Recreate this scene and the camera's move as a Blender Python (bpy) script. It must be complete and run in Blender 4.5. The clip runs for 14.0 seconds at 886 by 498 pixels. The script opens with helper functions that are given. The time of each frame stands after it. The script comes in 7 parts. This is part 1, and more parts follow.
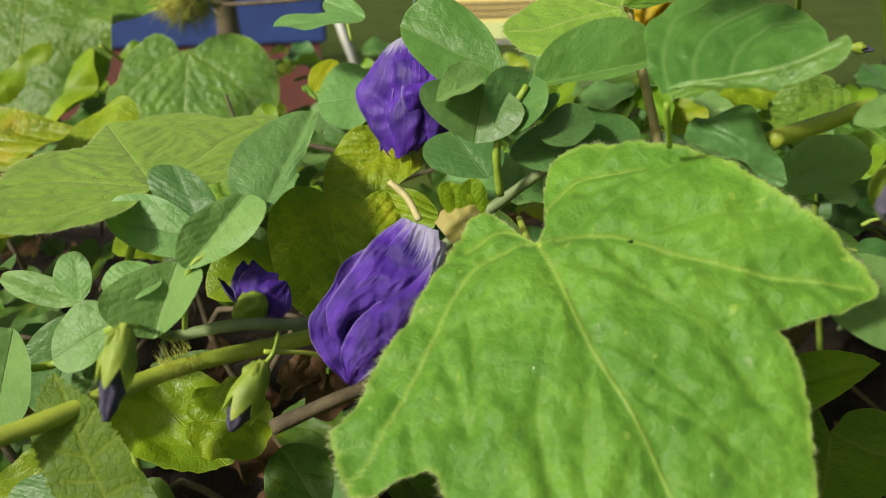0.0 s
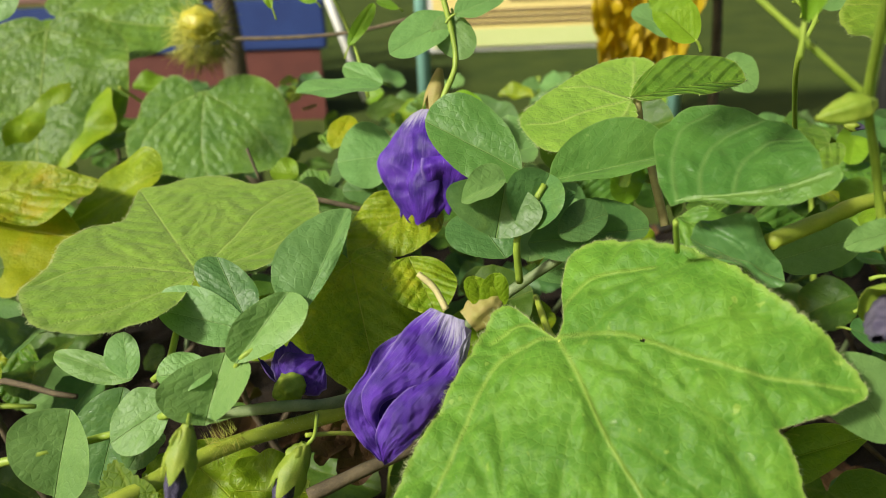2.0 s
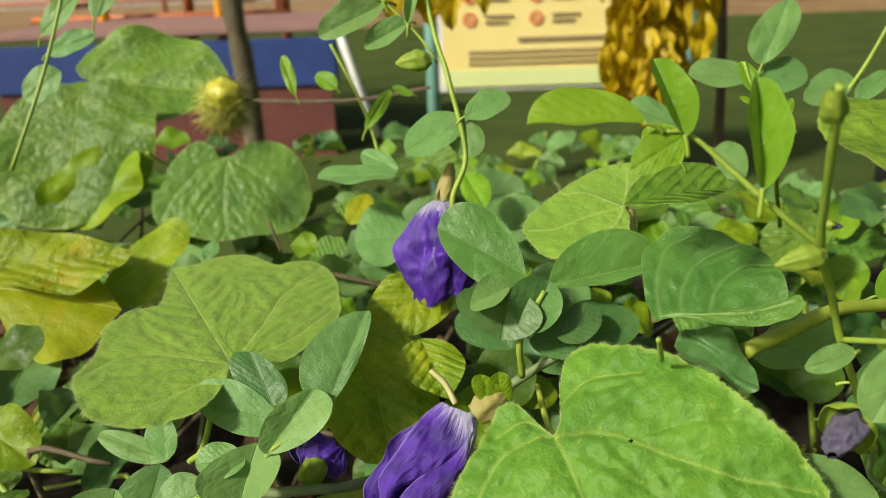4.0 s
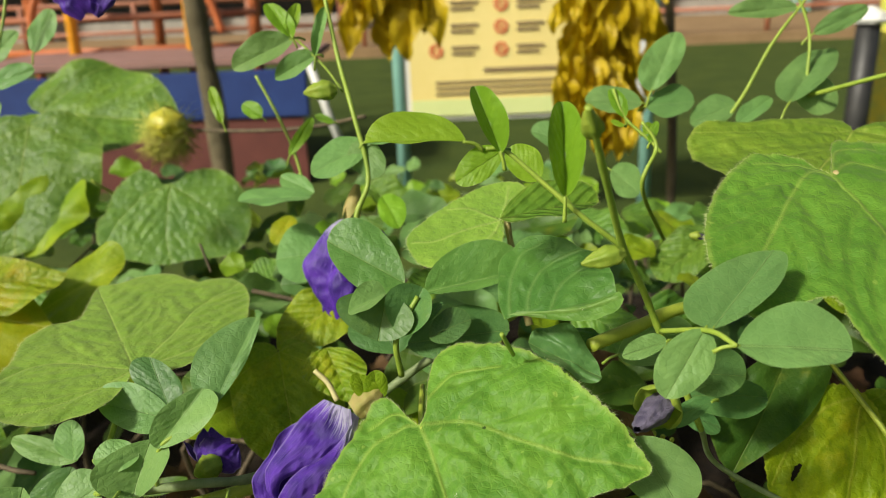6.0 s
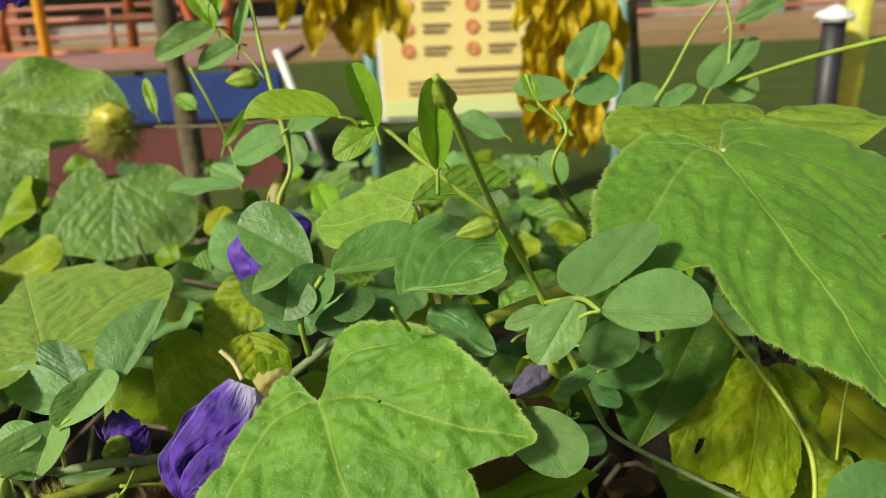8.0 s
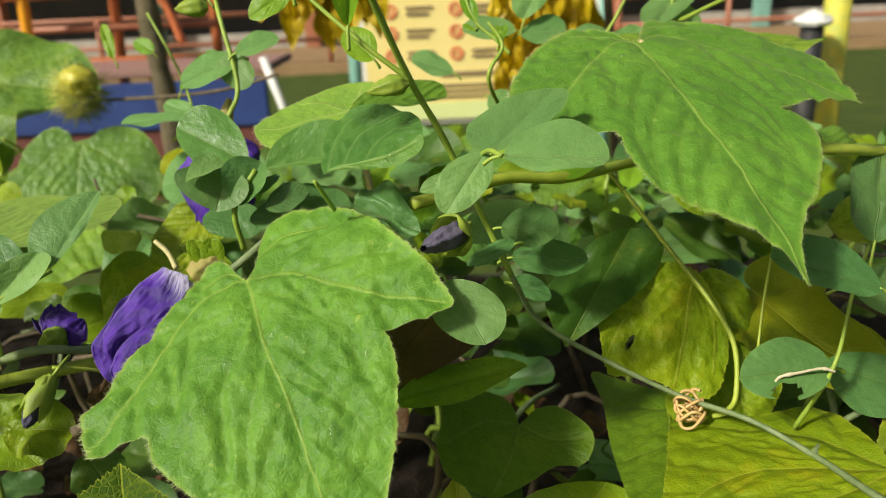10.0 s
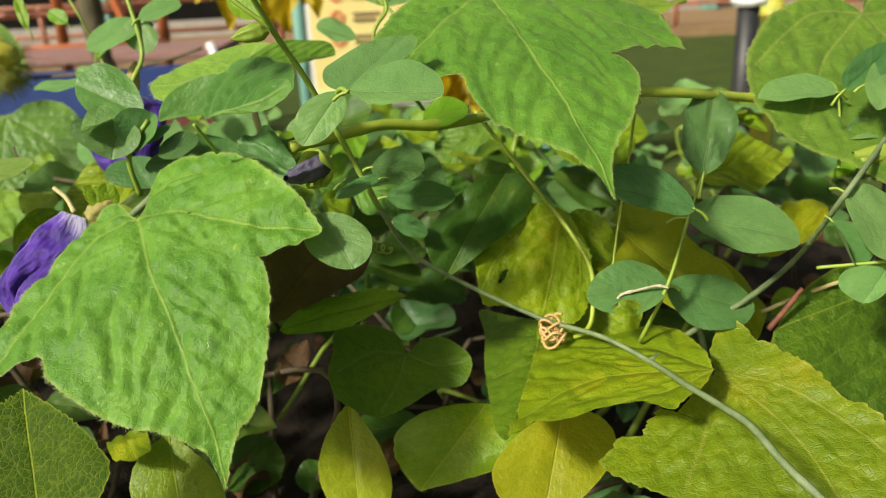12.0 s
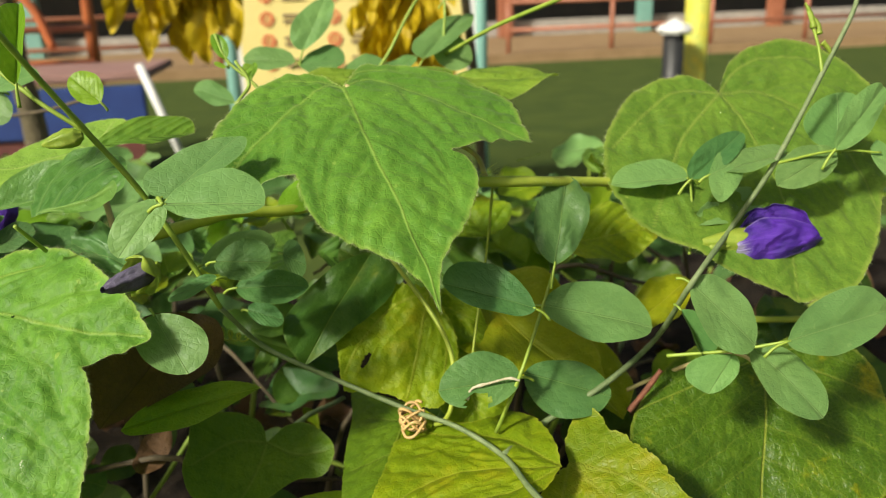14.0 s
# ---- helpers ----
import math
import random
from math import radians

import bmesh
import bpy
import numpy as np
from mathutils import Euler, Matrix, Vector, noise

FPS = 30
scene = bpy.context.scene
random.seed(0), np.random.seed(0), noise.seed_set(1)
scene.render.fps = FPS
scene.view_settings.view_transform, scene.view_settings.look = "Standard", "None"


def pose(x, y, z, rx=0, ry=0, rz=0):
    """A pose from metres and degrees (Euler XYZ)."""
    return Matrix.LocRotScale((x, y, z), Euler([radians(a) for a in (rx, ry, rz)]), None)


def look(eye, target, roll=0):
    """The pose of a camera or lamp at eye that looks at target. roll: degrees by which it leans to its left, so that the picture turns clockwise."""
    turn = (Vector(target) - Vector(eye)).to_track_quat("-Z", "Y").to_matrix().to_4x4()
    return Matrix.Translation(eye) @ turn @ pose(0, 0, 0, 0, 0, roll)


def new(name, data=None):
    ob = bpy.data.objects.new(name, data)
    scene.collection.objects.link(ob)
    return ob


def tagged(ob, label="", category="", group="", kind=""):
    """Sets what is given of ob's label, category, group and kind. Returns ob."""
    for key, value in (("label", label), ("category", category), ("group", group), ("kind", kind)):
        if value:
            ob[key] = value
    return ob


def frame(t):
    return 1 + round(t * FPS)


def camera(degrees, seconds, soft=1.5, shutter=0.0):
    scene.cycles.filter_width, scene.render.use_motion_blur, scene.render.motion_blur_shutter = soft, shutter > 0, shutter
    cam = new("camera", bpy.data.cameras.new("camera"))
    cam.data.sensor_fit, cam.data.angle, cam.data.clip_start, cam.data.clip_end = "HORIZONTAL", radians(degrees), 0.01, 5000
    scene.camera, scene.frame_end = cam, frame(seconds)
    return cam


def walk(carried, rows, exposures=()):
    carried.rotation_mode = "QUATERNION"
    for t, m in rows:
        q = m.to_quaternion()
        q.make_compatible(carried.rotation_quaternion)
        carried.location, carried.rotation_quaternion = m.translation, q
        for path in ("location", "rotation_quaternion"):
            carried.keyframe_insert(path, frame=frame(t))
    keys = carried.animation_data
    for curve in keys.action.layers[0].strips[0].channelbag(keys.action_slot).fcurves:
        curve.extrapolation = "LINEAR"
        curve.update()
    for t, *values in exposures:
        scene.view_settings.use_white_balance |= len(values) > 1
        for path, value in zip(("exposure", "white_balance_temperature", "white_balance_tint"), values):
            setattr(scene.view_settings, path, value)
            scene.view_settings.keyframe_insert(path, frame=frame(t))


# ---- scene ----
cam = camera(60.0, 14.0, soft=0.85)
PATH = [
    (0, (0.0000, 0.0000, 0.9500), (-0.0244, 0.9132, 0.5433), -2.07),
    (0.5, (0.0036, -0.0002, 0.9491), (-0.0246, 0.9131, 0.5429), -2.37),
    (1, (-0.0005, -0.0065, 0.9530), (-0.0323, 0.9092, 0.5523), -2.51),
    (1.5, (-0.0078, -0.0076, 0.9670), (-0.0352, 0.9063, 0.5620), -2.58),
    (2, (-0.0066, -0.0058, 0.9828), (-0.0306, 0.9068, 0.5745), -2.42),
    (2.5, (-0.0091, -0.0088, 1.0022), (-0.0304, 0.9074, 0.6021), -2.19),
    (2.7, (-0.0089, -0.0098, 1.0057), (-0.0326, 0.9075, 0.6083), -2.25),
    (4.8, (0.0025, -0.0342, 1.0174), (-0.0331, 0.8998, 0.6619), -2.09),
    (5, (0.0095, -0.0377, 1.0163), (-0.0243, 0.8976, 0.6639), -2.19),
    (5.5, (0.0213, -0.0430, 1.0173), (-0.0020, 0.8959, 0.6738), -2.48),
    (6, (0.0319, -0.0491, 1.0180), (0.0259, 0.8922, 0.6804), -2.38),
    (6.5, (0.0352, -0.0541, 1.0182), (0.0352, 0.8875, 0.6814), -2.30),
    (7, (0.0483, -0.0585, 1.0174), (0.0537, 0.8829, 0.6801), -2.37),
    (7.2, (0.0507, -0.0569, 1.0162), (0.0596, 0.8840, 0.6775), -2.47),
    (9.3, (0.0765, -0.0698, 0.9859), (0.0979, 0.8760, 0.6617), -2.49),
    (9.5, (0.0752, -0.0734, 0.9792), (0.0967, 0.8732, 0.6575), -2.48),
    (10, (0.0834, -0.0823, 0.9663), (0.1134, 0.8655, 0.6490), -2.52),
    (10.5, (0.0890, -0.0927, 0.9541), (0.1237, 0.8532, 0.6316), -2.57),
    (11, (0.0944, -0.1011, 0.9471), (0.1389, 0.8394, 0.6103), -2.80),
    (11.5, (0.1025, -0.1123, 0.9480), (0.1540, 0.8273, 0.6097), -3.13),
    (12, (0.1151, -0.1203, 0.9553), (0.1954, 0.8182, 0.6194), -2.83),
    (12.5, (0.1343, -0.1237, 0.9598), (0.2395, 0.8135, 0.6272), -2.74),
    (13, (0.1506, -0.1221, 0.9678), (0.2869, 0.8136, 0.6422), -2.45),
    (13.5, (0.1528, -0.1183, 0.9772), (0.3000, 0.8175, 0.6567), -2.29),
    (14, (0.1574, -0.1098, 0.9814), (0.3096, 0.8259, 0.6630), -2.01),
]
walk(cam, [(t, look(eye, target, roll)) for t, eye, target, roll in PATH], exposures=[(0.0, 0.33, 6820, 5), (1.0, 0.40, 6820, 5), (1.6, 0.46, 6820, 5), (2.5, 0.44, 6820, 5), (5.0, 0.37, 6820, 5), (6.5, 0.36, 6820, 5), (9.5, 0.38, 6820, 5), (11.0, 0.48, 6820, 5), (14.0, 0.53, 6820, 5)])
cam.data.dof.use_dof, cam.data.dof.focus_distance, cam.data.dof.aperture_fstop = True, 0.265, 14.5

# ---- world and sun ----
SUN_ELEVATION, SUN_AZIMUTH = radians(38), radians(232)  # azimuth from +y, clockwise
world = bpy.data.worlds.new("world")
scene.world = world
world.use_nodes = True
wn = world.node_tree.nodes
sky = wn.new("ShaderNodeTexSky")
sky.sky_type, sky.sun_disc = "NISHITA", False
sky.sun_elevation, sky.sun_rotation = SUN_ELEVATION, SUN_AZIMUTH
sky.air_density, sky.dust_density, sky.ozone_density = 1.0, 6.0, 0.4
wn["Background"].inputs["Strength"].default_value = 0.062
world.node_tree.links.new(sky.outputs[0], wn["Background"].inputs["Color"])
sun = new("sun", bpy.data.lights.new("sun", "SUN"))
sun.data.energy, sun.data.angle, sun.data.color = 3.7, radians(6.0), (1.0, 0.96, 0.88)
toward = Vector((math.sin(SUN_AZIMUTH) * math.cos(SUN_ELEVATION), math.cos(SUN_AZIMUTH) * math.cos(SUN_ELEVATION), math.sin(SUN_ELEVATION)))
sun.matrix_world = look(toward * 20, (0, 0, 0))


# ---- materials ----
class Nodes:
    """A small wrapper for building node materials."""

    def __init__(self, name):
        self.mat = bpy.data.materials.new(name)
        self.mat.use_nodes = True
        self.tree = self.mat.node_tree
        self.bsdf = self.tree.nodes["Principled BSDF"]
        self.out = self.tree.nodes["Material Output"]

    def node(self, kind, **inputs):
        n = self.tree.nodes.new("ShaderNode" + kind)
        for key, value in inputs.items():
            self.put(n.inputs[key.replace("_", " ")], value)
        return n

    def put(self, socket, value):
        if isinstance(value, bpy.types.NodeSocket):
            self.tree.links.new(value, socket)
        else:
            socket.default_value = value

    def math(self, op, a, b=0.0, c=0.0):
        n = self.tree.nodes.new("ShaderNodeMath")
        n.operation = op
        for i, v in enumerate((a, b, c)):
            self.put(n.inputs[i], v)
        return n.outputs[0]

    def ramp(self, value, lo, hi, a=0.0, b=1.0):
        n = self.tree.nodes.new("ShaderNodeMapRange")
        n.interpolation_type = "SMOOTHSTEP"
        for i, v in enumerate((value, lo, hi, a, b)):
            self.put(n.inputs[i], v)
        return n.outputs[0]

    def mix(self, fac, a, b, blend="MIX"):
        n = self.tree.nodes.new("ShaderNodeMix")
        n.data_type, n.blend_type = "RGBA", blend
        self.put(n.inputs[0], fac)
        self.put(n.inputs[6], a if isinstance(a, bpy.types.NodeSocket) else (*a, 1))
        self.put(n.inputs[7], b if isinstance(b, bpy.types.NodeSocket) else (*b, 1))
        return n.outputs[2]

    def noise(self, scale, detail=4.0, vector=None, rough=0.55):
        n = self.tree.nodes.new("ShaderNodeTexNoise")
        n.inputs["Scale"].default_value, n.inputs["Detail"].default_value, n.inputs["Roughness"].default_value = scale, detail, rough
        if vector is not None:
            self.put(n.inputs["Vector"], vector)
        return n.outputs[0]

    def coords(self, which="Object"):
        return self.tree.nodes.new("ShaderNodeTexCoord").outputs[which]

    def attribute(self, name):
        n = self.tree.nodes.new("ShaderNodeAttribute")
        n.attribute_name = name
        return n.outputs["Fac"]

    def rand(self):
        return self.tree.nodes.new("ShaderNodeObjectInfo").outputs["Random"]

    def bump(self, height, strength, distance):
        n = self.tree.nodes.new("ShaderNodeBump")
        n.inputs["Strength"].default_value, n.inputs["Distance"].default_value = strength, distance
        self.put(n.inputs["Height"], height)
        self.put(self.bsdf.inputs["Normal"], n.outputs[0])
        return n.outputs[0]


def plain(name, a, b, rough=0.6, scale=30.0, bump=0.2, depth=0.002, metal=0.0, sheer=0.0):
    """Two colours mixed by noise at two scales, with relief."""
    m = Nodes(name)
    co = m.coords()
    big, fine = m.noise(scale, 4, co), m.noise(scale * 9, 3, co)
    fac = m.ramp(m.math("ADD", m.math("MULTIPLY", big, 0.7), m.math("MULTIPLY", fine, 0.3)), 0.32, 0.68)
    m.put(m.bsdf.inputs["Base Color"], m.mix(fac, a, b))
    m.put(m.bsdf.inputs["Roughness"], m.ramp(fine, 0.2, 0.8, rough - 0.08, rough + 0.08))
    m.bsdf.inputs["Metallic"].default_value = metal
    m.bsdf.inputs["Specular IOR Level"].default_value = 0.25 if rough > 0.8 else 0.5
    n = m.bump(m.math("ADD", big, m.math("MULTIPLY", fine, 0.5)), bump, depth)
    if sheer:
        see_through(m, m.mix(fac, a, b), n, sheer)
    return m.mat


def see_through(m, colour, normal, amount):
    """Thin tissue: part of the light comes through from behind."""
    t = m.node("BsdfTranslucent", Color=colour, Normal=normal)
    mixer = m.node("MixShader")
    mixer.inputs[0].default_value = amount
    m.tree.links.new(m.bsdf.outputs[0], mixer.inputs[1])
    m.tree.links.new(t.outputs[0], mixer.inputs[2])
    m.tree.links.new(mixer.outputs[0], m.out.inputs["Surface"])


def leaf_material(name, light, dark, vein, lobes=False, blotch=None, blotch_at=(0.5, 0.62), rough=0.42, sheer=0.3, laterals=6.0, net=0.5, drawn=False):
    """Blade tissue with midrib, side veins, a fine net, spots and blotches."""
    m = Nodes(name)
    sep = m.node("SeparateXYZ", Vector=m.coords("UV"))
    u, v = m.math("ABSOLUTE", sep.outputs[0]), sep.outputs[1]
    co = m.coords()
    wob = m.math("MULTIPLY", m.math("SUBTRACT", m.noise(30.0, 3, co), 0.5), 0.16)
    mid = m.ramp(u, 0.004, 0.012 if lobes else 0.022, 1.0, 0.0)
    if lobes:
        side = m.ramp(m.math("ABSOLUTE", m.math("SUBTRACT", v, m.math("MULTIPLY", u, 0.28))), 0.001, 0.009, 0.6, 0.0)
        low = m.ramp(m.math("ABSOLUTE", m.math("ADD", v, m.math("MULTIPLY", u, 0.13))), 0.001, 0.008, 0.5, 0.0)
        main = m.math("MAXIMUM", mid, m.math("MAXIMUM", side, low))
    else:
        main = mid
    lat_at = m.math("ADD", m.math("SUBTRACT", v, m.math("MULTIPLY", u, 0.42)), wob)
    saw = m.math("PINGPONG", m.math("MULTIPLY", lat_at, laterals), 0.5)
    lat = m.ramp(saw, 0.0, 0.045, 1.0, 0.0)
    puff = m.ramp(saw, 0.0, 0.4)
    if drawn:
        main, lat = m.attribute("rib"), m.attribute("side_rib")
        puff = m.math("SUBTRACT", 1.0, m.attribute("groove"))
    vor = m.node("TexVoronoi", Vector=co, Scale=420.0)
    vor.feature = "DISTANCE_TO_EDGE"
    cells = m.ramp(vor.outputs["Distance"], 0.0, 0.16)
    big, fine = m.noise(34.0, 4, co), m.noise(420.0, 3, co)
    fac = m.ramp(m.math("ADD", m.math("MULTIPLY", big, 0.8), m.math("MULTIPLY", fine, 0.4)), 0.40, 0.78)
    colour = m.mix(fac, dark, light)
    mid_grain = m.ramp(m.noise(120.0, 3, co, 0.6), 0.42, 0.62)
    colour = m.mix(m.math("MULTIPLY", mid_grain, 0.45), colour, dark)
    if blotch:
        patch = m.ramp(m.noise(26.0, 5, co, 0.65), blotch_at[0], blotch_at[1])
        colour = m.mix(m.math("MULTIPLY", patch, 0.85), colour, blotch)
    colour = m.mix(m.math("MULTIPLY", m.math("SUBTRACT", 1.0, cells), 0.10 * net), colour, vein)
    colour = m.mix(m.math("MULTIPLY", lat, 0.14 if drawn else 0.22), colour, vein)
    colour = m.mix(m.math("MULTIPLY", main, 0.7), colour, vein)
    specks = m.ramp(m.noise(260.0, 1, co), 0.74, 0.78)
    colour = m.mix(m.math("MULTIPLY", specks, 0.5), colour, vein)
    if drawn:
        # crease shade along the sunken veins, painted into the blade colour
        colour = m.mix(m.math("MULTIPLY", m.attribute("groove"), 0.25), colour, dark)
    colour = m.mix(m.ramp(m.attribute("margin"), 0.965, 0.995, 0.0, 0.4), colour, vein)
    hsv = m.node("HueSaturation", Color=colour)
    r = m.rand()
    m.put(hsv.inputs["Hue"], m.math("ADD", 0.488, m.math("MULTIPLY", r, 0.024)))
    m.put(hsv.inputs["Value"], m.math("ADD", 0.86, m.math("MULTIPLY", m.math("FRACT", m.math("MULTIPLY", r, 7.3)), 0.28)))
    colour = hsv.outputs[0]
    m.put(m.bsdf.inputs["Base Color"], colour)
    m.put(m.bsdf.inputs["Roughness"], m.ramp(fine, 0.2, 0.8, rough - 0.06, rough + 0.12))
    m.bsdf.inputs["Specular IOR Level"].default_value = 0.32
    height = m.math("ADD", m.math("MULTIPLY", puff, 0.26 if lobes else 0.03), m.math("MULTIPLY", cells, 0.05 * net))
    height = m.math("SUBTRACT", m.math("ADD", height, m.math("ADD", m.math("MULTIPLY", big, 0.6), m.math("MULTIPLY", m.noise(110.0, 3, co), 0.9 if lobes else 0.45))), m.math("MULTIPLY", main, 0.15))
    pock = m.node("TexVoronoi", Vector=co, Scale=150.0)
    height = m.math("ADD", height, m.math("MULTIPLY", m.ramp(pock.outputs["Distance"], 0.1, 0.7, 1.0, 0.0), 0.2 if lobes else 0.10 * net))
    height = m.math("ADD", height, m.math("MULTIPLY", fine, 0.14))
    normal = m.bump(height, 0.9, 0.0018 if drawn else 0.0026 if lobes else 0.0018)
    see_through(m, m.mix(0.35, colour, (0.35, 0.5, 0.03)), normal, sheer)
    return m.mat


PASSION = leaf_material("passion_leaf", (0.172, 0.330, 0.030), (0.098, 0.228, 0.020), (0.380, 0.470, 0.080), lobes=True, rough=0.5)
PASSION_PALE = leaf_material("passion_leaf_dull", (0.235, 0.380, 0.036), (0.140, 0.280, 0.025), (0.400, 0.500, 0.100), lobes=True, rough=0.5)
PASSION_OLD = leaf_material("passion_leaf_yellowing", (0.300, 0.395, 0.013), (0.165, 0.285, 0.010), (0.400, 0.420, 0.060), lobes=True, rough=0.42, blotch=(0.480, 0.430, 0.014), net=1.0, blotch_at=(0.53, 0.70))
PALM = leaf_material("lobed_leaf", (0.160, 0.310, 0.034), (0.084, 0.198, 0.022), (0.350, 0.440, 0.085), lobes=True, rough=0.48, net=0.7, drawn=True)
PALM_PALE = leaf_material("lobed_leaf_dull", (0.270, 0.430, 0.058), (0.175, 0.320, 0.040), (0.420, 0.520, 0.140), lobes=True, rough=0.52, net=0.6, drawn=True)
PALM_OLD = leaf_material("lobed_leaf_yellowing", (0.260, 0.340, 0.008), (0.140, 0.235, 0.006), (0.360, 0.380, 0.040), lobes=True, rough=0.44, blotch=(0.340, 0.320, 0.009), net=1.0, blotch_at=(0.53, 0.70), drawn=True)
PALM_TAN = leaf_material("lobed_leaf_tanned", (0.190, 0.240, 0.007), (0.105, 0.165, 0.005), (0.300, 0.300, 0.040), lobes=True, rough=0.44, blotch=(0.280, 0.250, 0.009), net=1.2, blotch_at=(0.52, 0.70), drawn=True)
PALM_WET = leaf_material("lobed_leaf_wet", (0.15, 0.29, 0.03), (0.08, 0.19, 0.03), (0.32, 0.42, 0.10), lobes=True, rough=0.4, drawn=True)
PALM_DEEP = leaf_material("lobed_leaf_deep", (0.145, 0.260, 0.010), (0.082, 0.185, 0.008), (0.24, 0.32, 0.04), lobes=True, rough=0.48, net=0.8, sheer=0.34, drawn=True)
PASSION_WET = leaf_material("passion_leaf_wet", (0.15, 0.29, 0.03), (0.08, 0.19, 0.03), (0.32, 0.42, 0.10), lobes=True, rough=0.4)
MOTTLED = leaf_material("mottled_leaf", (0.090, 0.190, 0.010), (0.042, 0.115, 0.008), (0.300, 0.360, 0.050), lobes=True, rough=0.36, blotch=(0.44, 0.42, 0.012), blotch_at=(0.55, 0.68), net=1.0)
YELLOW = leaf_material("yellow_leaf", (0.380, 0.400, 0.012), (0.270, 0.330, 0.010), (0.520, 0.500, 0.060), rough=0.4, blotch=(0.440, 0.330, 0.010), blotch_at=(0.55, 0.7), net=0.7, sheer=0.38)
LIME = leaf_material("lime_leaf", (0.260, 0.360, 0.013), (0.160, 0.270, 0.010), (0.400, 0.460, 0.050), rough=0.4, blotch=(0.400, 0.400, 0.015), blotch_at=(0.56, 0.7), net=1.0, sheer=0.34)
PEA = leaf_material("pea_leaf", (0.175, 0.325, 0.092), (0.130, 0.268, 0.076), (0.240, 0.380, 0.12), rough=0.46, laterals=7.0, net=0.6, sheer=0.3)
LEAFLET = leaf_material("quilted_leaflet", (0.105, 0.235, 0.036), (0.062, 0.165, 0.026), (0.19, 0.31, 0.08), rough=0.42, net=0.6, sheer=0.25, drawn=True)
PEA_GREEN = leaf_material("pea_leaf_green", (0.115, 0.25, 0.048), (0.075, 0.19, 0.036), (0.20, 0.32, 0.09), rough=0.42, laterals=6.0, net=0.6, sheer=0.25)
PEA_DARK = leaf_material("pea_leaf_dark", (0.095, 0.205, 0.055), (0.060, 0.152, 0.042), (0.130, 0.230, 0.055), rough=0.42, laterals=7.0, net=0.5, sheer=0.2, blotch=(0.100, 0.190, 0.030), blotch_at=(0.58, 0.7))
PEA_YOUNG = leaf_material("pea_leaf_young", (0.240, 0.420, 0.025), (0.180, 0.340, 0.020), (0.300, 0.460, 0.060), rough=0.4, laterals=7.0, net=0.3, sheer=0.4)
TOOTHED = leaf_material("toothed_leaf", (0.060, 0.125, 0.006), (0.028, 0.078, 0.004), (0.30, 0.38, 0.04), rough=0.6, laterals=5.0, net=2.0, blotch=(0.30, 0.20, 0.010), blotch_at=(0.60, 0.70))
# brighter copy of the toothed leaf, with sunlight put into its colour
TOOTHED_LIT = leaf_material("toothed_leaf_lit", (0.125, 0.225, 0.008), (0.070, 0.150, 0.006), (0.19, 0.27, 0.02), rough=0.6, net=1.6, blotch=(0.30, 0.20, 0.010), blotch_at=(0.58, 0.70), drawn=True)
for downy, weight in ((PALM, 0.13), (PALM_PALE, 0.16), (PEA, 0.14), (PEA_DARK, 0.10), (PEA_GREEN, 0.10), (LEAFLET, 0.10)):
    skin = downy.node_tree.nodes["Principled BSDF"].inputs
    skin["Sheen Weight"].default_value, skin["Sheen Roughness"].default_value, skin["Sheen Tint"].default_value = weight, 0.5, (0.82, 0.95, 0.45, 1)
for dull in (PALM, PALM_PALE, PALM_OLD):
    dull.node_tree.nodes["Principled BSDF"].inputs["Specular IOR Level"].default_value = 0.22
TOOTHED.node_tree.nodes["Principled BSDF"].inputs["Specular IOR Level"].default_value = 0.12
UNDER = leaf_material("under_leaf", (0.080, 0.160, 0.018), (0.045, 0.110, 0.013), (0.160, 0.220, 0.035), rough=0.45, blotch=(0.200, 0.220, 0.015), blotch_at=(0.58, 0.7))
DEAD = leaf_material("dead_leaf", (0.15, 0.075, 0.030), (0.08, 0.04, 0.018), (0.08, 0.04, 0.02), rough=0.7, net=1.6, sheer=0.15)
TORN = plain("torn_margin", (0.55, 0.50, 0.36), (0.42, 0.36, 0.22), 0.8, 300)
STEM = plain("stem_green", (0.200, 0.300, 0.035), (0.280, 0.380, 0.050), 0.5, 160, 0.3, 0.0006)
STEM_PALE = plain("stem_pale", (0.360, 0.420, 0.050), (0.280, 0.360, 0.040), 0.5, 160, 0.3, 0.0006)
STEM_GREY = plain("stem_grey_green", (0.11, 0.16, 0.06), (0.19, 0.24, 0.11), 0.6, 220, 0.5, 0.0008)
STEM_TAN = plain("stem_tan", (0.36, 0.28, 0.12), (0.46, 0.40, 0.18), 0.6, 200, 0.3, 0.0006)
TENDRIL_DRY = plain("dry_tendril", (0.50, 0.30, 0.11), (0.60, 0.42, 0.18), 0.6, 300, 0.3, 0.0005)
STEM_BROWN = plain("stem_brown", (0.065, 0.048, 0.028), (0.13, 0.10, 0.055), 0.8, 120, 0.6, 0.001)
STICK_RED = plain("stick_red_brown", (0.20, 0.07, 0.035), (0.13, 0.045, 0.025), 0.7, 250, 0.6, 0.001)
CALYX = plain("calyx_green", (0.220, 0.340, 0.035), (0.340, 0.420, 0.055), 0.5, 180, 0.3, 0.0008, sheer=0.3)
CALYX_TAN = plain("calyx_faded", (0.36, 0.34, 0.09), (0.42, 0.33, 0.12), 0.6, 200, 0.4, 0.0008, sheer=0.3)
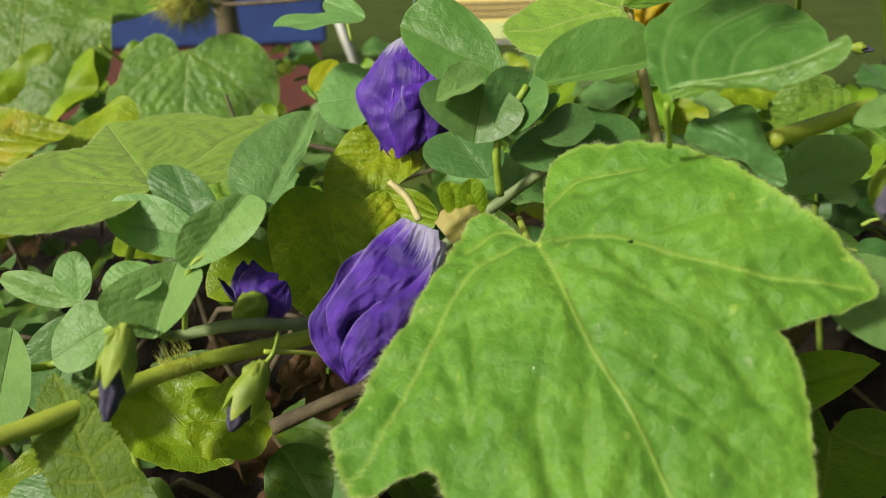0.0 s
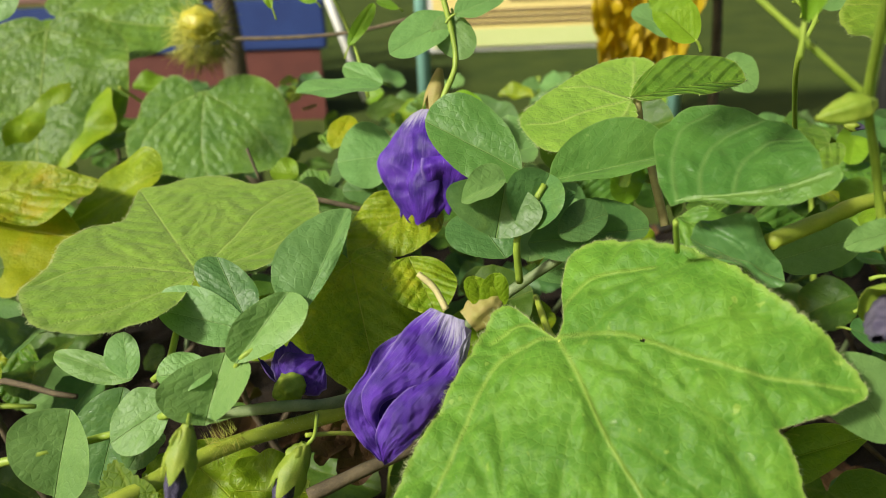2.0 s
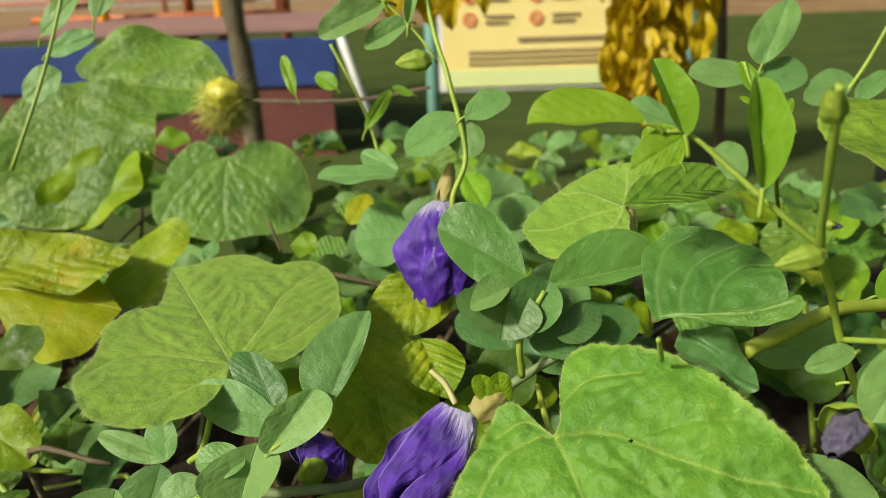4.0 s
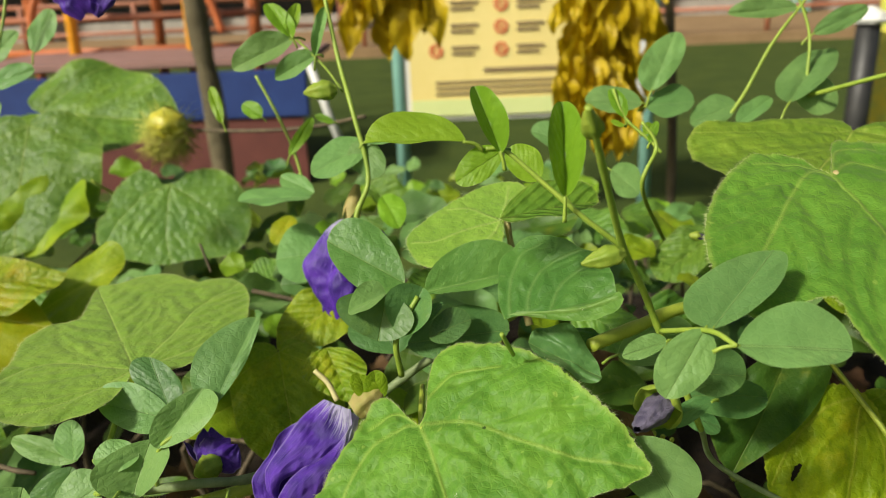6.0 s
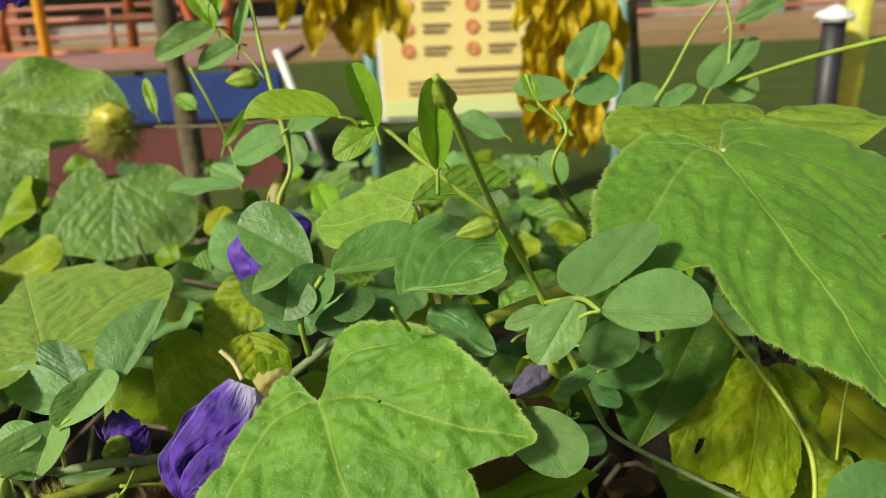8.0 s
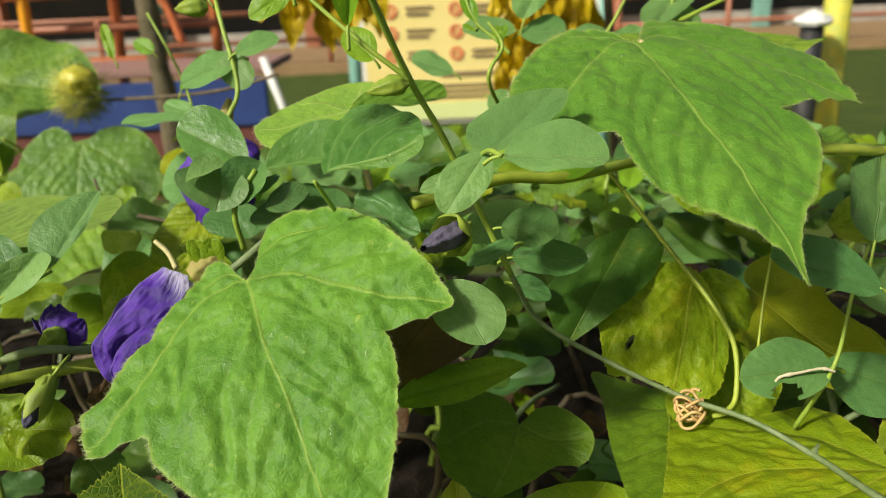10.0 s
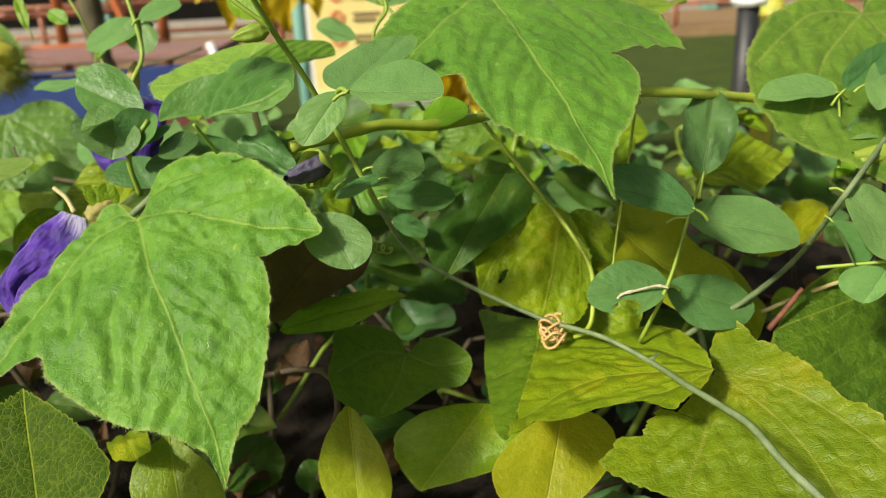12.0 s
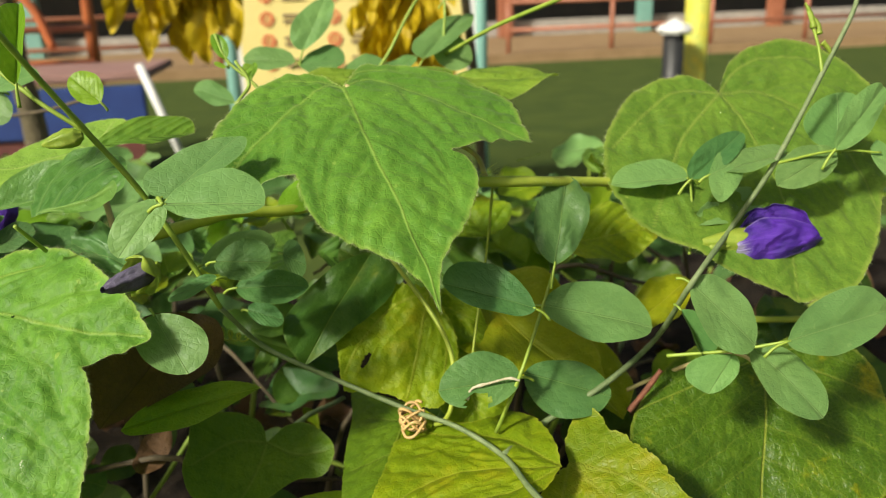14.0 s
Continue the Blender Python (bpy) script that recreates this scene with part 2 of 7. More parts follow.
BUD_TIP = plain("bud_tip_violet", (0.035, 0.03, 0.075), (0.09, 0.08, 0.14), 0.7, 400, 0.8, 0.001)
STYLE = plain("cream_style", (0.62, 0.55, 0.28), (0.55, 0.50, 0.22), 0.5, 300, sheer=0.2)
HAIR = plain("leaf_hair", (0.46, 0.54, 0.22), (0.54, 0.60, 0.30), 0.6, 300, sheer=0.3)
BRACT = plain("bract_hair", (0.62, 0.60, 0.12), (0.52, 0.54, 0.10), 0.6, 300, sheer=0.3)
FRUIT = plain("yellow_fruit", (0.48, 0.42, 0.03), (0.40, 0.40, 0.05), 0.45, 120)
SOIL = plain("soil", (0.012, 0.008, 0.005), (0.034, 0.022, 0.013), 0.9, 60, 1.0, 0.01)


def petal_material():
    m = Nodes("violet_petal")
    sep = m.node("SeparateXYZ", Vector=m.coords("UV"))
    u, v = sep.outputs[0], sep.outputs[1]
    stretched = m.node("CombineXYZ", X=m.math("MULTIPLY", u, 7.0), Y=m.math("MULTIPLY", v, 1.3))
    streak = m.noise(3.2, 5, stretched.outputs[0], 0.6)
    co = m.coords()
    cloud, fine = m.noise(95.0, 4, co), m.noise(900.0, 2, co)
    colour = m.mix(m.ramp(cloud, 0.3, 0.7), (0.026, 0.006, 0.165), (0.105, 0.026, 0.42))
    colour = m.mix(m.math("MULTIPLY", m.ramp(streak, 0.54, 0.70), 0.28), colour, (0.26, 0.15, 0.60))
    root = m.ramp(m.math("ADD", m.math("SUBTRACT", v, m.math("MULTIPLY", u, 0.07)), m.math("MULTIPLY", m.math("SUBTRACT", streak, 0.5), 0.6)), 0.0, 0.16, 1.0, 0.0)
    colour = m.mix(m.math("MULTIPLY", root, 0.55), colour, (0.66, 0.66, 0.74))
    rim = m.ramp(m.math("ABSOLUTE", u), 0.9, 1.0)
    colour = m.mix(m.math("MULTIPLY", rim, 0.5), colour, (0.34, 0.26, 0.58))
    m.put(m.bsdf.inputs["Base Color"], colour)
    m.bsdf.inputs["Roughness"].default_value = 0.55
    n = m.bump(m.math("ADD", m.math("MULTIPLY", streak, 0.9), m.math("ADD", m.math("MULTIPLY", cloud, 0.5), m.math("MULTIPLY", fine, 0.15))), 0.7, 0.0009)
    see_through(m, colour, n, 0.22)
    return m.mat


PETAL = petal_material()
PETAL_DRY = plain("withered_petal", (0.06, 0.05, 0.10), (0.17, 0.15, 0.22), 0.7, 260, 1.0, 0.0015)
water = Nodes("water")
clear = water.node("BsdfTransparent", Color=(0.96, 0.98, 0.96, 1))
gloss = water.node("BsdfGlossy", Roughness=0.02)
fres = water.node("Fresnel", IOR=1.33)
wmix = water.node("MixShader", Fac=water.math("MINIMUM", water.math("ADD", fres.outputs[0], 0.02), 0.22))
water.tree.links.new(clear.outputs[0], wmix.inputs[1])
water.tree.links.new(gloss.outputs[0], wmix.inputs[2])
water.tree.links.new(wmix.outputs[0], water.out.inputs["Surface"])
WATER = water.mat


# ---- builders ----
def mesh_object(name, verts, faces, material, parent=None, label="", uvs=None, origin=(0, 0, 0), smooth=True):
    o = Vector(origin)
    me = bpy.data.meshes.new(name)
    me.from_pydata([tuple(Vector(v) - o) for v in verts], [], faces)
    me.materials.append(material)
    if uvs is not None:
        layer = me.uv_layers.new(name="UVMap")
        loops = np.empty(len(me.loops), dtype=np.int32)
        me.loops.foreach_get("vertex_index", loops)
        layer.data.foreach_set("uv", np.asarray(uvs, dtype=np.float32)[loops].ravel())
    if smooth:
        me.polygons.foreach_set("use_smooth", [True] * len(me.polygons))
    me.update()
    ob = new(name, me)
    up = Vector(parent.get("base", (0, 0, 0))) if parent else Vector()
    ob.location = o - up
    ob["base"] = tuple(o)
    if parent:
        ob.parent = parent
    if label:
        tagged(ob, label)
    return ob


def holder(name, base, label, category, group="", kind="", parent=None):
    ob = new(name)
    ob.empty_display_size = 0.01
    up = Vector(parent.get("base", (0, 0, 0))) if parent else Vector()
    ob.location, ob["base"] = Vector(base) - up, tuple(base)
    if parent:
        ob.parent = parent
    return tagged(ob, label, category, group, kind)


def part(name, bm, material, parent=None, label=""):
    """A bmesh in world coordinates as one mesh object."""
    verts = [v.co.copy() for v in bm.verts]
    bm.verts.index_update()
    faces = [[v.index for v in f.verts] for f in bm.faces]
    bm.free()
    at = sum(verts, Vector()) / len(verts)
    return mesh_object(name, verts, faces, material, parent, label, origin=at, smooth=False)


def spline(points, n):
    """Points along a smooth curve through the given ones."""
    p = [Vector(q) for q in points]
    p = [2 * p[0] - p[1]] + p + [2 * p[-1] - p[-2]]
    out = []
    for i in range(1, len(p) - 2):
        for k in range(n):
            t = k / n
            out.append(0.5 * (2 * p[i] + (p[i + 1] - p[i - 1]) * t + (2 * p[i - 1] - 5 * p[i] + 4 * p[i + 1] - p[i + 2]) * t * t + (3 * p[i] - p[i - 1] - 3 * p[i + 1] + p[i + 2]) * t ** 3))
    return out + [p[-2]]


def tube_data(points, r0, r1, sides=8, n=8, knobs=0.0, seed=0):
    line = spline(points, n)
    verts, faces = [], []
    side = None
    for i, c in enumerate(line):
        d = (line[min(i + 1, len(line) - 1)] - line[max(i - 1, 0)]).normalized()
        side = d.orthogonal() if side is None else (side - d * side.dot(d))
        side.normalize()
        other = d.cross(side)
        f = i / (len(line) - 1)
        r = r0 + (r1 - r0) * f
        r *= 1 + knobs * noise.noise(Vector((i * 0.37, seed, 0)))
        for k in range(sides):
            a = 2 * math.pi * k / sides
            verts.append(c + (side * math.cos(a) + other * math.sin(a)) * r)
    for i in range(len(line) - 1):
        for k in range(sides):
            a, b = i * sides + k, i * sides + (k + 1) % sides
            faces.append((a, b, b + sides, a + sides))
    faces.append(tuple(range(sides))[::-1])
    faces.append(tuple(range(len(verts) - sides, len(verts))))
    return verts, faces


def stem(name, points, r0, r1, material, parent, label="", knobs=0.15, sides=8, n=8):
    verts, faces = tube_data(points, r0, r1, sides, n, knobs, len(points))
    return mesh_object(name, verts, faces, material, parent, label, origin=points[0])


def hairs_along(name, points, radius, length, count, material, parent, seed=1):
    """Fine bristles standing off a stem."""
    rng = random.Random(seed)
    line = spline(points, 12)
    verts, faces = [], []
    for _ in range(count):
        i = rng.randrange(len(line) - 1)
        d = (line[i + 1] - line[i]).normalized()
        c = line[i].lerp(line[i + 1], rng.random())
        s = d.orthogonal().normalized()
        s.rotate(Matrix.Rotation(rng.random() * 6.28, 3, d))
        bristle(verts, faces, c + s * radius * 0.8, s + d * rng.uniform(-0.4, 0.4), length * rng.uniform(0.6, 1.3), 0.00009)
    return tagged(mesh_object(name, verts, faces, material, parent, origin=points[0]), kind="stuff")


def bristle(verts, faces, at, way, length, thick):
    way = way.normalized()
    a = way.orthogonal().normalized() * thick
    b = way.cross(a)
    n = len(verts)
    verts += [at + a, at - a * 0.5 + b * 0.87, at - a * 0.5 - b * 0.87, at + way * length]
    faces += [(n, n + 1, n + 3), (n + 1, n + 2, n + 3), (n + 2, n, n + 3)]


# half outlines, from the stalk round to the tip: x in half spans, y in lengths
OUTLINES = {
    "lobed": ((0.0, 0.0), (0.03, -0.055), (0.11, -0.095), (0.28, -0.118), (0.45, -0.115), (0.62, -0.088), (0.79, -0.012), (0.90, 0.075), (0.97, 0.17), (1.0, 0.28), (0.86, 0.285), (0.72, 0.285), (0.63, 0.305), (0.615, 0.40), (0.595, 0.50), (0.535, 0.61), (0.44, 0.70), (0.29, 0.78), (0.15, 0.86), (0.06, 0.935), (0.0, 1.0)),
    "broad": ((0.0, 0.0), (0.03, -0.06), (0.11, -0.11), (0.28, -0.14), (0.47, -0.12), (0.65, -0.06), (0.83, 0.05), (0.94, 0.16), (0.995, 0.275), (0.96, 0.36), (0.90, 0.43), (0.86, 0.50), (0.77, 0.60), (0.66, 0.71), (0.48, 0.82), (0.26, 0.92), (0.1, 0.97), (0.0, 1.0)),
    "round": ((0.0, 0.0), (0.06, -0.06), (0.25, -0.10), (0.55, -0.06), (0.82, 0.08), (0.98, 0.28), (1.0, 0.45), (0.93, 0.65), (0.74, 0.84), (0.45, 0.96), (0.2, 0.99), (0.0, 1.0)),
    "oval": ((0.0, 0.0), (0.12, 0.01), (0.4, 0.06), (0.72, 0.18), (0.93, 0.34), (1.0, 0.48), (0.95, 0.64), (0.76, 0.81), (0.5, 0.92), (0.25, 0.975), (0.08, 0.99), (0.0, 1.0)),
    "pointed": ((0.0, 0.0), (0.2, 0.02), (0.55, 0.1), (0.85, 0.24), (1.0, 0.4), (0.95, 0.54), (0.75, 0.70), (0.45, 0.84), (0.2, 0.93), (0.08, 0.97), (0.0, 1.0)),
}
WIDEST = {"lobed": 0.28, "broad": 0.28, "round": 0.45, "oval": 0.48, "pointed": 0.4}
CENTRE = {"lobed": 0.13, "broad": 0.2, "round": 0.3, "oval": 0.42, "pointed": 0.36}


def outline(kind, n, teeth, rng):
    """n points round the margin, with teeth and small unevenness."""
    half = OUTLINES[kind]
    pts = [(x, y) for x, y in half] + [(-x, y) for x, y in reversed(half[1:-1])] + [half[0]]
    seg = [math.dist(pts[i], pts[i + 1]) for i in range(len(pts) - 1)]
    total, out, i, done = sum(seg), [], 0, 0.0
    smooth = [Vector((*p, 0)) for p in pts]
    lw, rw = rng.uniform(0.93, 1.07), rng.uniform(0.93, 1.07)
    for k in range(n):
        s = total * k / n
        while done + seg[i] < s:
            done += seg[i]
            i += 1
        t = (s - done) / seg[i]
        m = len(smooth) - 1
        p0, p1, p2, p3 = (smooth[(i - 1) % m], smooth[i], smooth[i + 1], smooth[(i + 2) % m])
        lin = p1.lerp(p2, t)
        cur = 0.5 * (2 * p1 + (p2 - p0) * t + (2 * p0 - 5 * p1 + 4 * p2 - p3) * t * t + (3 * p1 - p0 - 3 * p2 + p3) * t ** 3)
        sharp = i in (0, m - 1) or any(pts[j] in ((0.0, 1.0), (1.0, 0.28), (-1.0, 0.28)) for j in (i, i + 1))
        p = lin.lerp(cur, 0.3 if sharp else 1.0)
        grow = 1 + teeth * (0.5 * math.sin(k * math.pi * 0.8) + rng.uniform(-0.6, 0.6))
        c = Vector((0, CENTRE[kind], 0))
        p = c + (p - c) * (grow if k else 1.0)
        out.append((p.x * (rw if p.x > 0 else lw) if kind != "lobed" else p.x, p.y))
    return out


class Blade:
    """Where the points of one leaf's surface lie: x in half spans, y in lengths."""

    def __init__(self, kind, base, tip, side, fold=0.06, curl=0.05, wave=0.02, cup=0.03, seed=0, far=1.0, ear=1.0):
        self.far, self.ear = far, ear
        self.kind, self.b = kind, Vector(base)
        self.y = Vector(tip) - self.b
        self.x = Vector(side) - self.b - self.y * WIDEST[kind]
        n = self.x.cross(self.y)
        self.long = self.y.length
        self.n = n.normalized() * (1 if n.z - 0.5 * n.y > 0 else -1)
        self.fold, self.curl, self.wave, self.cup, self.seed = fold, curl, wave, cup, seed

    def at(self, x, y):
        a = abs(x)
        u, w = (x, y) if x > 0 else (x * self.far, y * self.ear if y < 0 else y)
        if x < 0:
            u *= 1 + (1 - self.ear) * 0.25 * max(0.0, a - 0.62) / 0.38
            w += (1 - self.ear) * (0.23 * math.sin(min(1, a) * math.pi) * max(0, 1 - abs(y) * 4) + 0.18 * a * max(0.0, min(1.0, 1 - (y - 0.28) / 0.35)))
        z = self.fold * (a * a / (a + 0.08)) - self.cup * a * a - self.curl * y * y * abs(y)
        z += self.wave * a * a * math.sin(9 * y + self.seed * 1.7 + (1.3 if x > 0 else 0)) * 1.4
        z += self.wave * 0.8 * noise.noise(Vector((x * 1.6, y * 2.4, self.seed * 3.1)))
        if self.kind in ("lobed", "broad"):
            d = min(a, abs(y - 0.28 * a) * 1.4)
            z += 0.016 * (1 - math.exp(-((d / 0.07) ** 2)))
            z += 0.005 * math.sin((y - 0.42 * a) * 24 + 5 * noise.noise(Vector((x * 1.5, y * 2, self.seed)))) * min(1, a * 3)
            z += 0.016 * noise.noise(Vector((x * 5, y * 7, self.seed * 1.3)))
        else:
            z += 0.0008 * math.sin((y - 0.42 * a) * 30 + 2 * noise.noise(Vector((x, y * 2, self.seed)))) * min(1, a * 2.5) + 0.008 * (1 - math.exp(-((a / 0.1) ** 2)))
            z += self.wave * 0.5 * noise.noise(Vector((x * 3.1, y * 4.2, self.seed * 1.3)))
        return self.b + self.x * u + self.y * w + self.n * (z * self.long)

    def normal(self, x, y):
        e = 0.02
        n = (self.at(x + e, y) - self.at(x - e, y)).cross(self.at(x, y + e) - self.at(x, y - e)).normalized()
        return n if n.dot(self.n) > 0 else -n


def leaf(plant, material, kind, base, tip, side, label="", fold=0.06, curl=0.05, wave=0.02, cup=0.03, teeth=0.004, detail=1, hairs=0, hole=None, name="leaf", far=1.0, ear=1.0):
    """One leaf blade as a part of its plant; detail 0 to 2. Returns the part and its surface."""
    seed = int(abs(base[0] * 7919 + base[1] * 3571 + base[2] * 1733) * 100) % 997
    rng = random.Random(seed)
    blade = Blade(kind, base, tip, side, fold, curl, wave, cup, seed, far, ear)
    rings, n = ((6, 28), (11, 60), (30, 150))[detail]
    rim = outline(kind, n, teeth, rng)
    c = CENTRE[kind]
    flat = [(0.0, c)]
    for r in range(1, rings + 1):
        f = (r / rings) ** 0.85
        flat += [(x * f, c + (y - c) * f) for x, y in rim]
    faces = [(0, 1 + k, 1 + (k + 1) % n) for k in range(n)]
    for r in range(rings - 1):
        for k in range(n):
            a, b = 1 + r * n + k, 1 + r * n + (k + 1) % n
            faces.append((a, a + n, b + n, b))
    if hole:
        hx, hy, hr, hs = hole
        faces = [f for f in faces if ((sum(flat[i][0] for i in f) / len(f) - hx) / hr) ** 2 + ((sum(flat[i][1] for i in f) / len(f) - hy) / (hr * hs)) ** 2 > 1]
    ob = mesh_object(name, [blade.at(x, y) for x, y in flat], faces, material, plant, label, uvs=flat, origin=base)
    margin = ob.data.attributes.new("margin", "FLOAT", "POINT")
    margin.data.foreach_set("value", [0.0] + [(r / rings) ** 0.85 for r in range(1, rings + 1) for _ in range(n)])
    if hairs:
        hv, hf = [], []
        for _ in range(hairs):
            k = rng.randrange(n)
            x, y = rim[k]
            x2, y2 = rim[(k + 1) % n]
            f = rng.random()
            p = blade.at(x + (x2 - x) * f, y + (y2 - y) * f)
            q = blade.at(x * 0.93, c + (y - c) * 0.93)
            bristle(hv, hf, p, (p - q).normalized() + Vector((rng.uniform(-0.5, 0.5), rng.uniform(-0.5, 0.5), rng.uniform(-0.5, 0.5))), rng.uniform(0.0008, 0.0021), 0.00006)
        tagged(mesh_object("hair_fringe", hv, hf, HAIR, ob, origin=base), kind="stuff")
    return ob, blade


class DrawnBlade:
    """The surface of a lobed leaf in its own plane, in centimetres: x across, y along."""

    def __init__(self, base, along, across, bend, ribs, quilt, seed):
        self.b, self.y, self.x = Vector(base), Vector(along) * 0.01, Vector(across) * 0.01
        self.n = Vector(across).cross(Vector(along)).normalized() * 0.01
        self.bend, self.quilt, self.seed = bend, quilt, seed
        self.main = [[(p.x, p.y) for p in spline([(*q, 0) for q in r], 6)] for r in ribs]
        self.side = []
        rng = random.Random(seed)
        for line in self.main:
            long = sum(math.dist(line[i], line[i + 1]) for i in range(len(line) - 1))
            s, way, gone = 0.7, 1, 0.0
            for i in range(len(line) - 1):
                step = math.dist(line[i], line[i + 1])
                gone += step
                while gone >= s and s < long * 0.93:
                    dx, dy = (line[i + 1][0] - line[i][0]) / step, (line[i + 1][1] - line[i][1]) / step
                    self.side.append(self.branch(line, line[i + 1], (dx, dy), way * rng.uniform(0.75, 0.95), 0.55 * (long - s) + 0.6))
                    way = -way
                    s += rng.uniform(0.65, 1.0)

    def branch(self, home, at, d, lean, reach):
        """A side vein that leaves its rib and bends towards the tip."""
        p, out, a = at, [at], math.atan2(d[1], d[0])
        for k in range(int(reach / 0.25)):
            b = a + lean * (1 - 0.045 * k)
            p = (p[0] + 0.25 * math.cos(b), p[1] + 0.25 * math.sin(b))
            out.append(p)
            if k > 1 and any(min(math.dist(p, q) for q in r) < 0.25 for r in self.main if r is not home):
                break
        return out

    def from_lines(self, pts, lines):
        best = np.full(len(pts), 99.0)
        for line in lines:
            q = np.asarray(line)
            for a, b in zip(q[:-1], q[1:]):
                ab = b - a
                t = np.clip(((pts - a) @ ab) / max(ab @ ab, 1e-9), 0, 1)
                best = np.minimum(best, np.hypot(*(pts - a - t[:, None] * ab).T))
        return best

    def heights(self, pts):
        """Height in centimetres, and the weights of ribs, side veins and their grooves."""
        x, y = pts.T
        dm, ds = self.from_lines(pts, self.main), self.from_lines(pts, self.side)
        far = np.hypot(x, y)
        rib = np.exp(-(dm / (0.065 - 0.003 * np.minimum(far, 10))) ** 2)
        side = np.exp(-(ds / 0.045) ** 2)
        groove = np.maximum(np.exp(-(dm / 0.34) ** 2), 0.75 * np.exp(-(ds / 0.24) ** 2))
        rough = np.array([noise.noise(Vector((a * 0.9, b * 0.9, self.seed))) * 0.07 + noise.noise(Vector((a * 2.2, b * 2.2, self.seed + 5))) * 0.035 for a, b in pts])
        z = self.bend[0] * x * x + self.bend[1] * x * y + self.bend[2] * y * y + self.quilt * (rough - 0.10 * groove)
        return z, rib, side, groove

    def at(self, x, y):
        z = self.heights(np.array([[x, y]]))[0][0]
        return self.b + self.x * x + self.y * y + self.n * float(z)

    def normal(self, x, y):
        e = 0.08
        n = (self.at(x + e, y) - self.at(x - e, y)).cross(self.at(x, y + e) - self.at(x, y - e)).normalized()
        return n if n.dot(self.n) > 0 else -n


def lobed_leaf(plant, material, base, along, across, bend, rim, ribs, label="", hub=(0.0, 3.0), hairs=0, hole=None, teeth=0.05, quilt=1.0, size=(70, 380), wave=0.0):
    """A lobed leaf from its outline and main ribs; its side veins branch off by rule. Returns the part and its surface."""
    seed = int(abs(base[0] * 7919 + base[1] * 3571 + base[2] * 1733) * 100) % 997
    rng = random.Random(seed)
    blade = DrawnBlade(base, along, across, bend, ribs, quilt, seed % 50)
    rings, n = size
    fine = spline([(*p, 0) for p in (*rim, rim[0])], 10)
    run = np.concatenate(([0.0], np.cumsum([(fine[i + 1] - fine[i]).length for i in range(len(fine) - 1)])))
    at = np.linspace(0, run[-1], n, endpoint=False)
    edge = np.stack([np.interp(at, run, [p.x for p in fine]), np.interp(at, run, [p.y for p in fine])], 1)
    c = np.array(hub)
    out = edge - c
    out /= np.linalg.norm(out, axis=1)[:, None]
    saw = np.array([(0.5 - (k % 5) / 4.0) * 0.8 + rng.uniform(-0.5, 0.5) for k in range(n)])
    edge = edge + out * (teeth * saw)[:, None]
    f = (np.arange(1, rings + 1) / rings) ** 0.85
    flat = np.concatenate([c[None, :]] + [c + (edge - c) * k for k in f])
    faces = [(0, 1 + k, 1 + (k + 1) % n) for k in range(n)]
    for r in range(rings - 1):
        for k in range(n):
            a, b = 1 + r * n + k, 1 + r * n + (k + 1) % n
            faces.append((a, a + n, b + n, b))
    if hole:
        hx, hy, hr, hs, lean = hole
        gone = set()
        for i, (x, y) in enumerate(flat):
            dx, dy = x - hx, y - hy
            u, v = dx * math.cos(lean) + dy * math.sin(lean), dy * math.cos(lean) - dx * math.sin(lean)
            if (u / hr) ** 2 + (v / (hr * hs)) ** 2 < 1 + 0.5 * noise.noise(Vector((x * 6, y * 6, 1))):
                gone.add(i)
        faces = [q for q in faces if not all(i in gone for i in q)]
    z, rib, side, groove = blade.heights(flat)
    margin = np.concatenate(([0.0], np.repeat(f, n)))
    z = z + wave * margin ** 3 * np.array([noise.noise(Vector((x * 0.5, y * 0.5, seed))) for x, y in flat])
    verts = [blade.b + blade.x * float(p[0]) + blade.y * float(p[1]) + blade.n * float(h) for p, h in zip(flat, z)]
    ob = mesh_object("leaf", verts, faces, material, plant, label, uvs=flat * 0.1, origin=base)
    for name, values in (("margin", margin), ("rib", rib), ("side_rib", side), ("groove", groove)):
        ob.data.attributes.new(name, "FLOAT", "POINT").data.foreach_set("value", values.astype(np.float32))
    if hairs:
        hv, hf = [], []
        last, inner = 1 + (rings - 1) * n, 1 + (rings - 4) * n
        for _ in range(hairs):
            k = rng.randrange(n)
            p = verts[last + k].lerp(verts[last + (k + 1) % n], rng.random())
            way = (p - verts[inner + k]).normalized() + Vector((rng.uniform(-0.5, 0.5), rng.uniform(-0.5, 0.5), rng.uniform(-0.5, 0.5)))
            bristle(hv, hf, p, way, rng.uniform(0.0007, 0.0020), 0.00006)
        tagged(mesh_object("hair_fringe", hv, hf, HAIR, ob, origin=base), kind="stuff")
    blade.rim = edge
    return ob, blade


def inside(blade, rng):
    """A chance place on a lobed leaf."""
    q = blade.rim[rng.randrange(len(blade.rim))] * rng.uniform(0.1, 0.85)
    return float(q[0]), float(q[1])


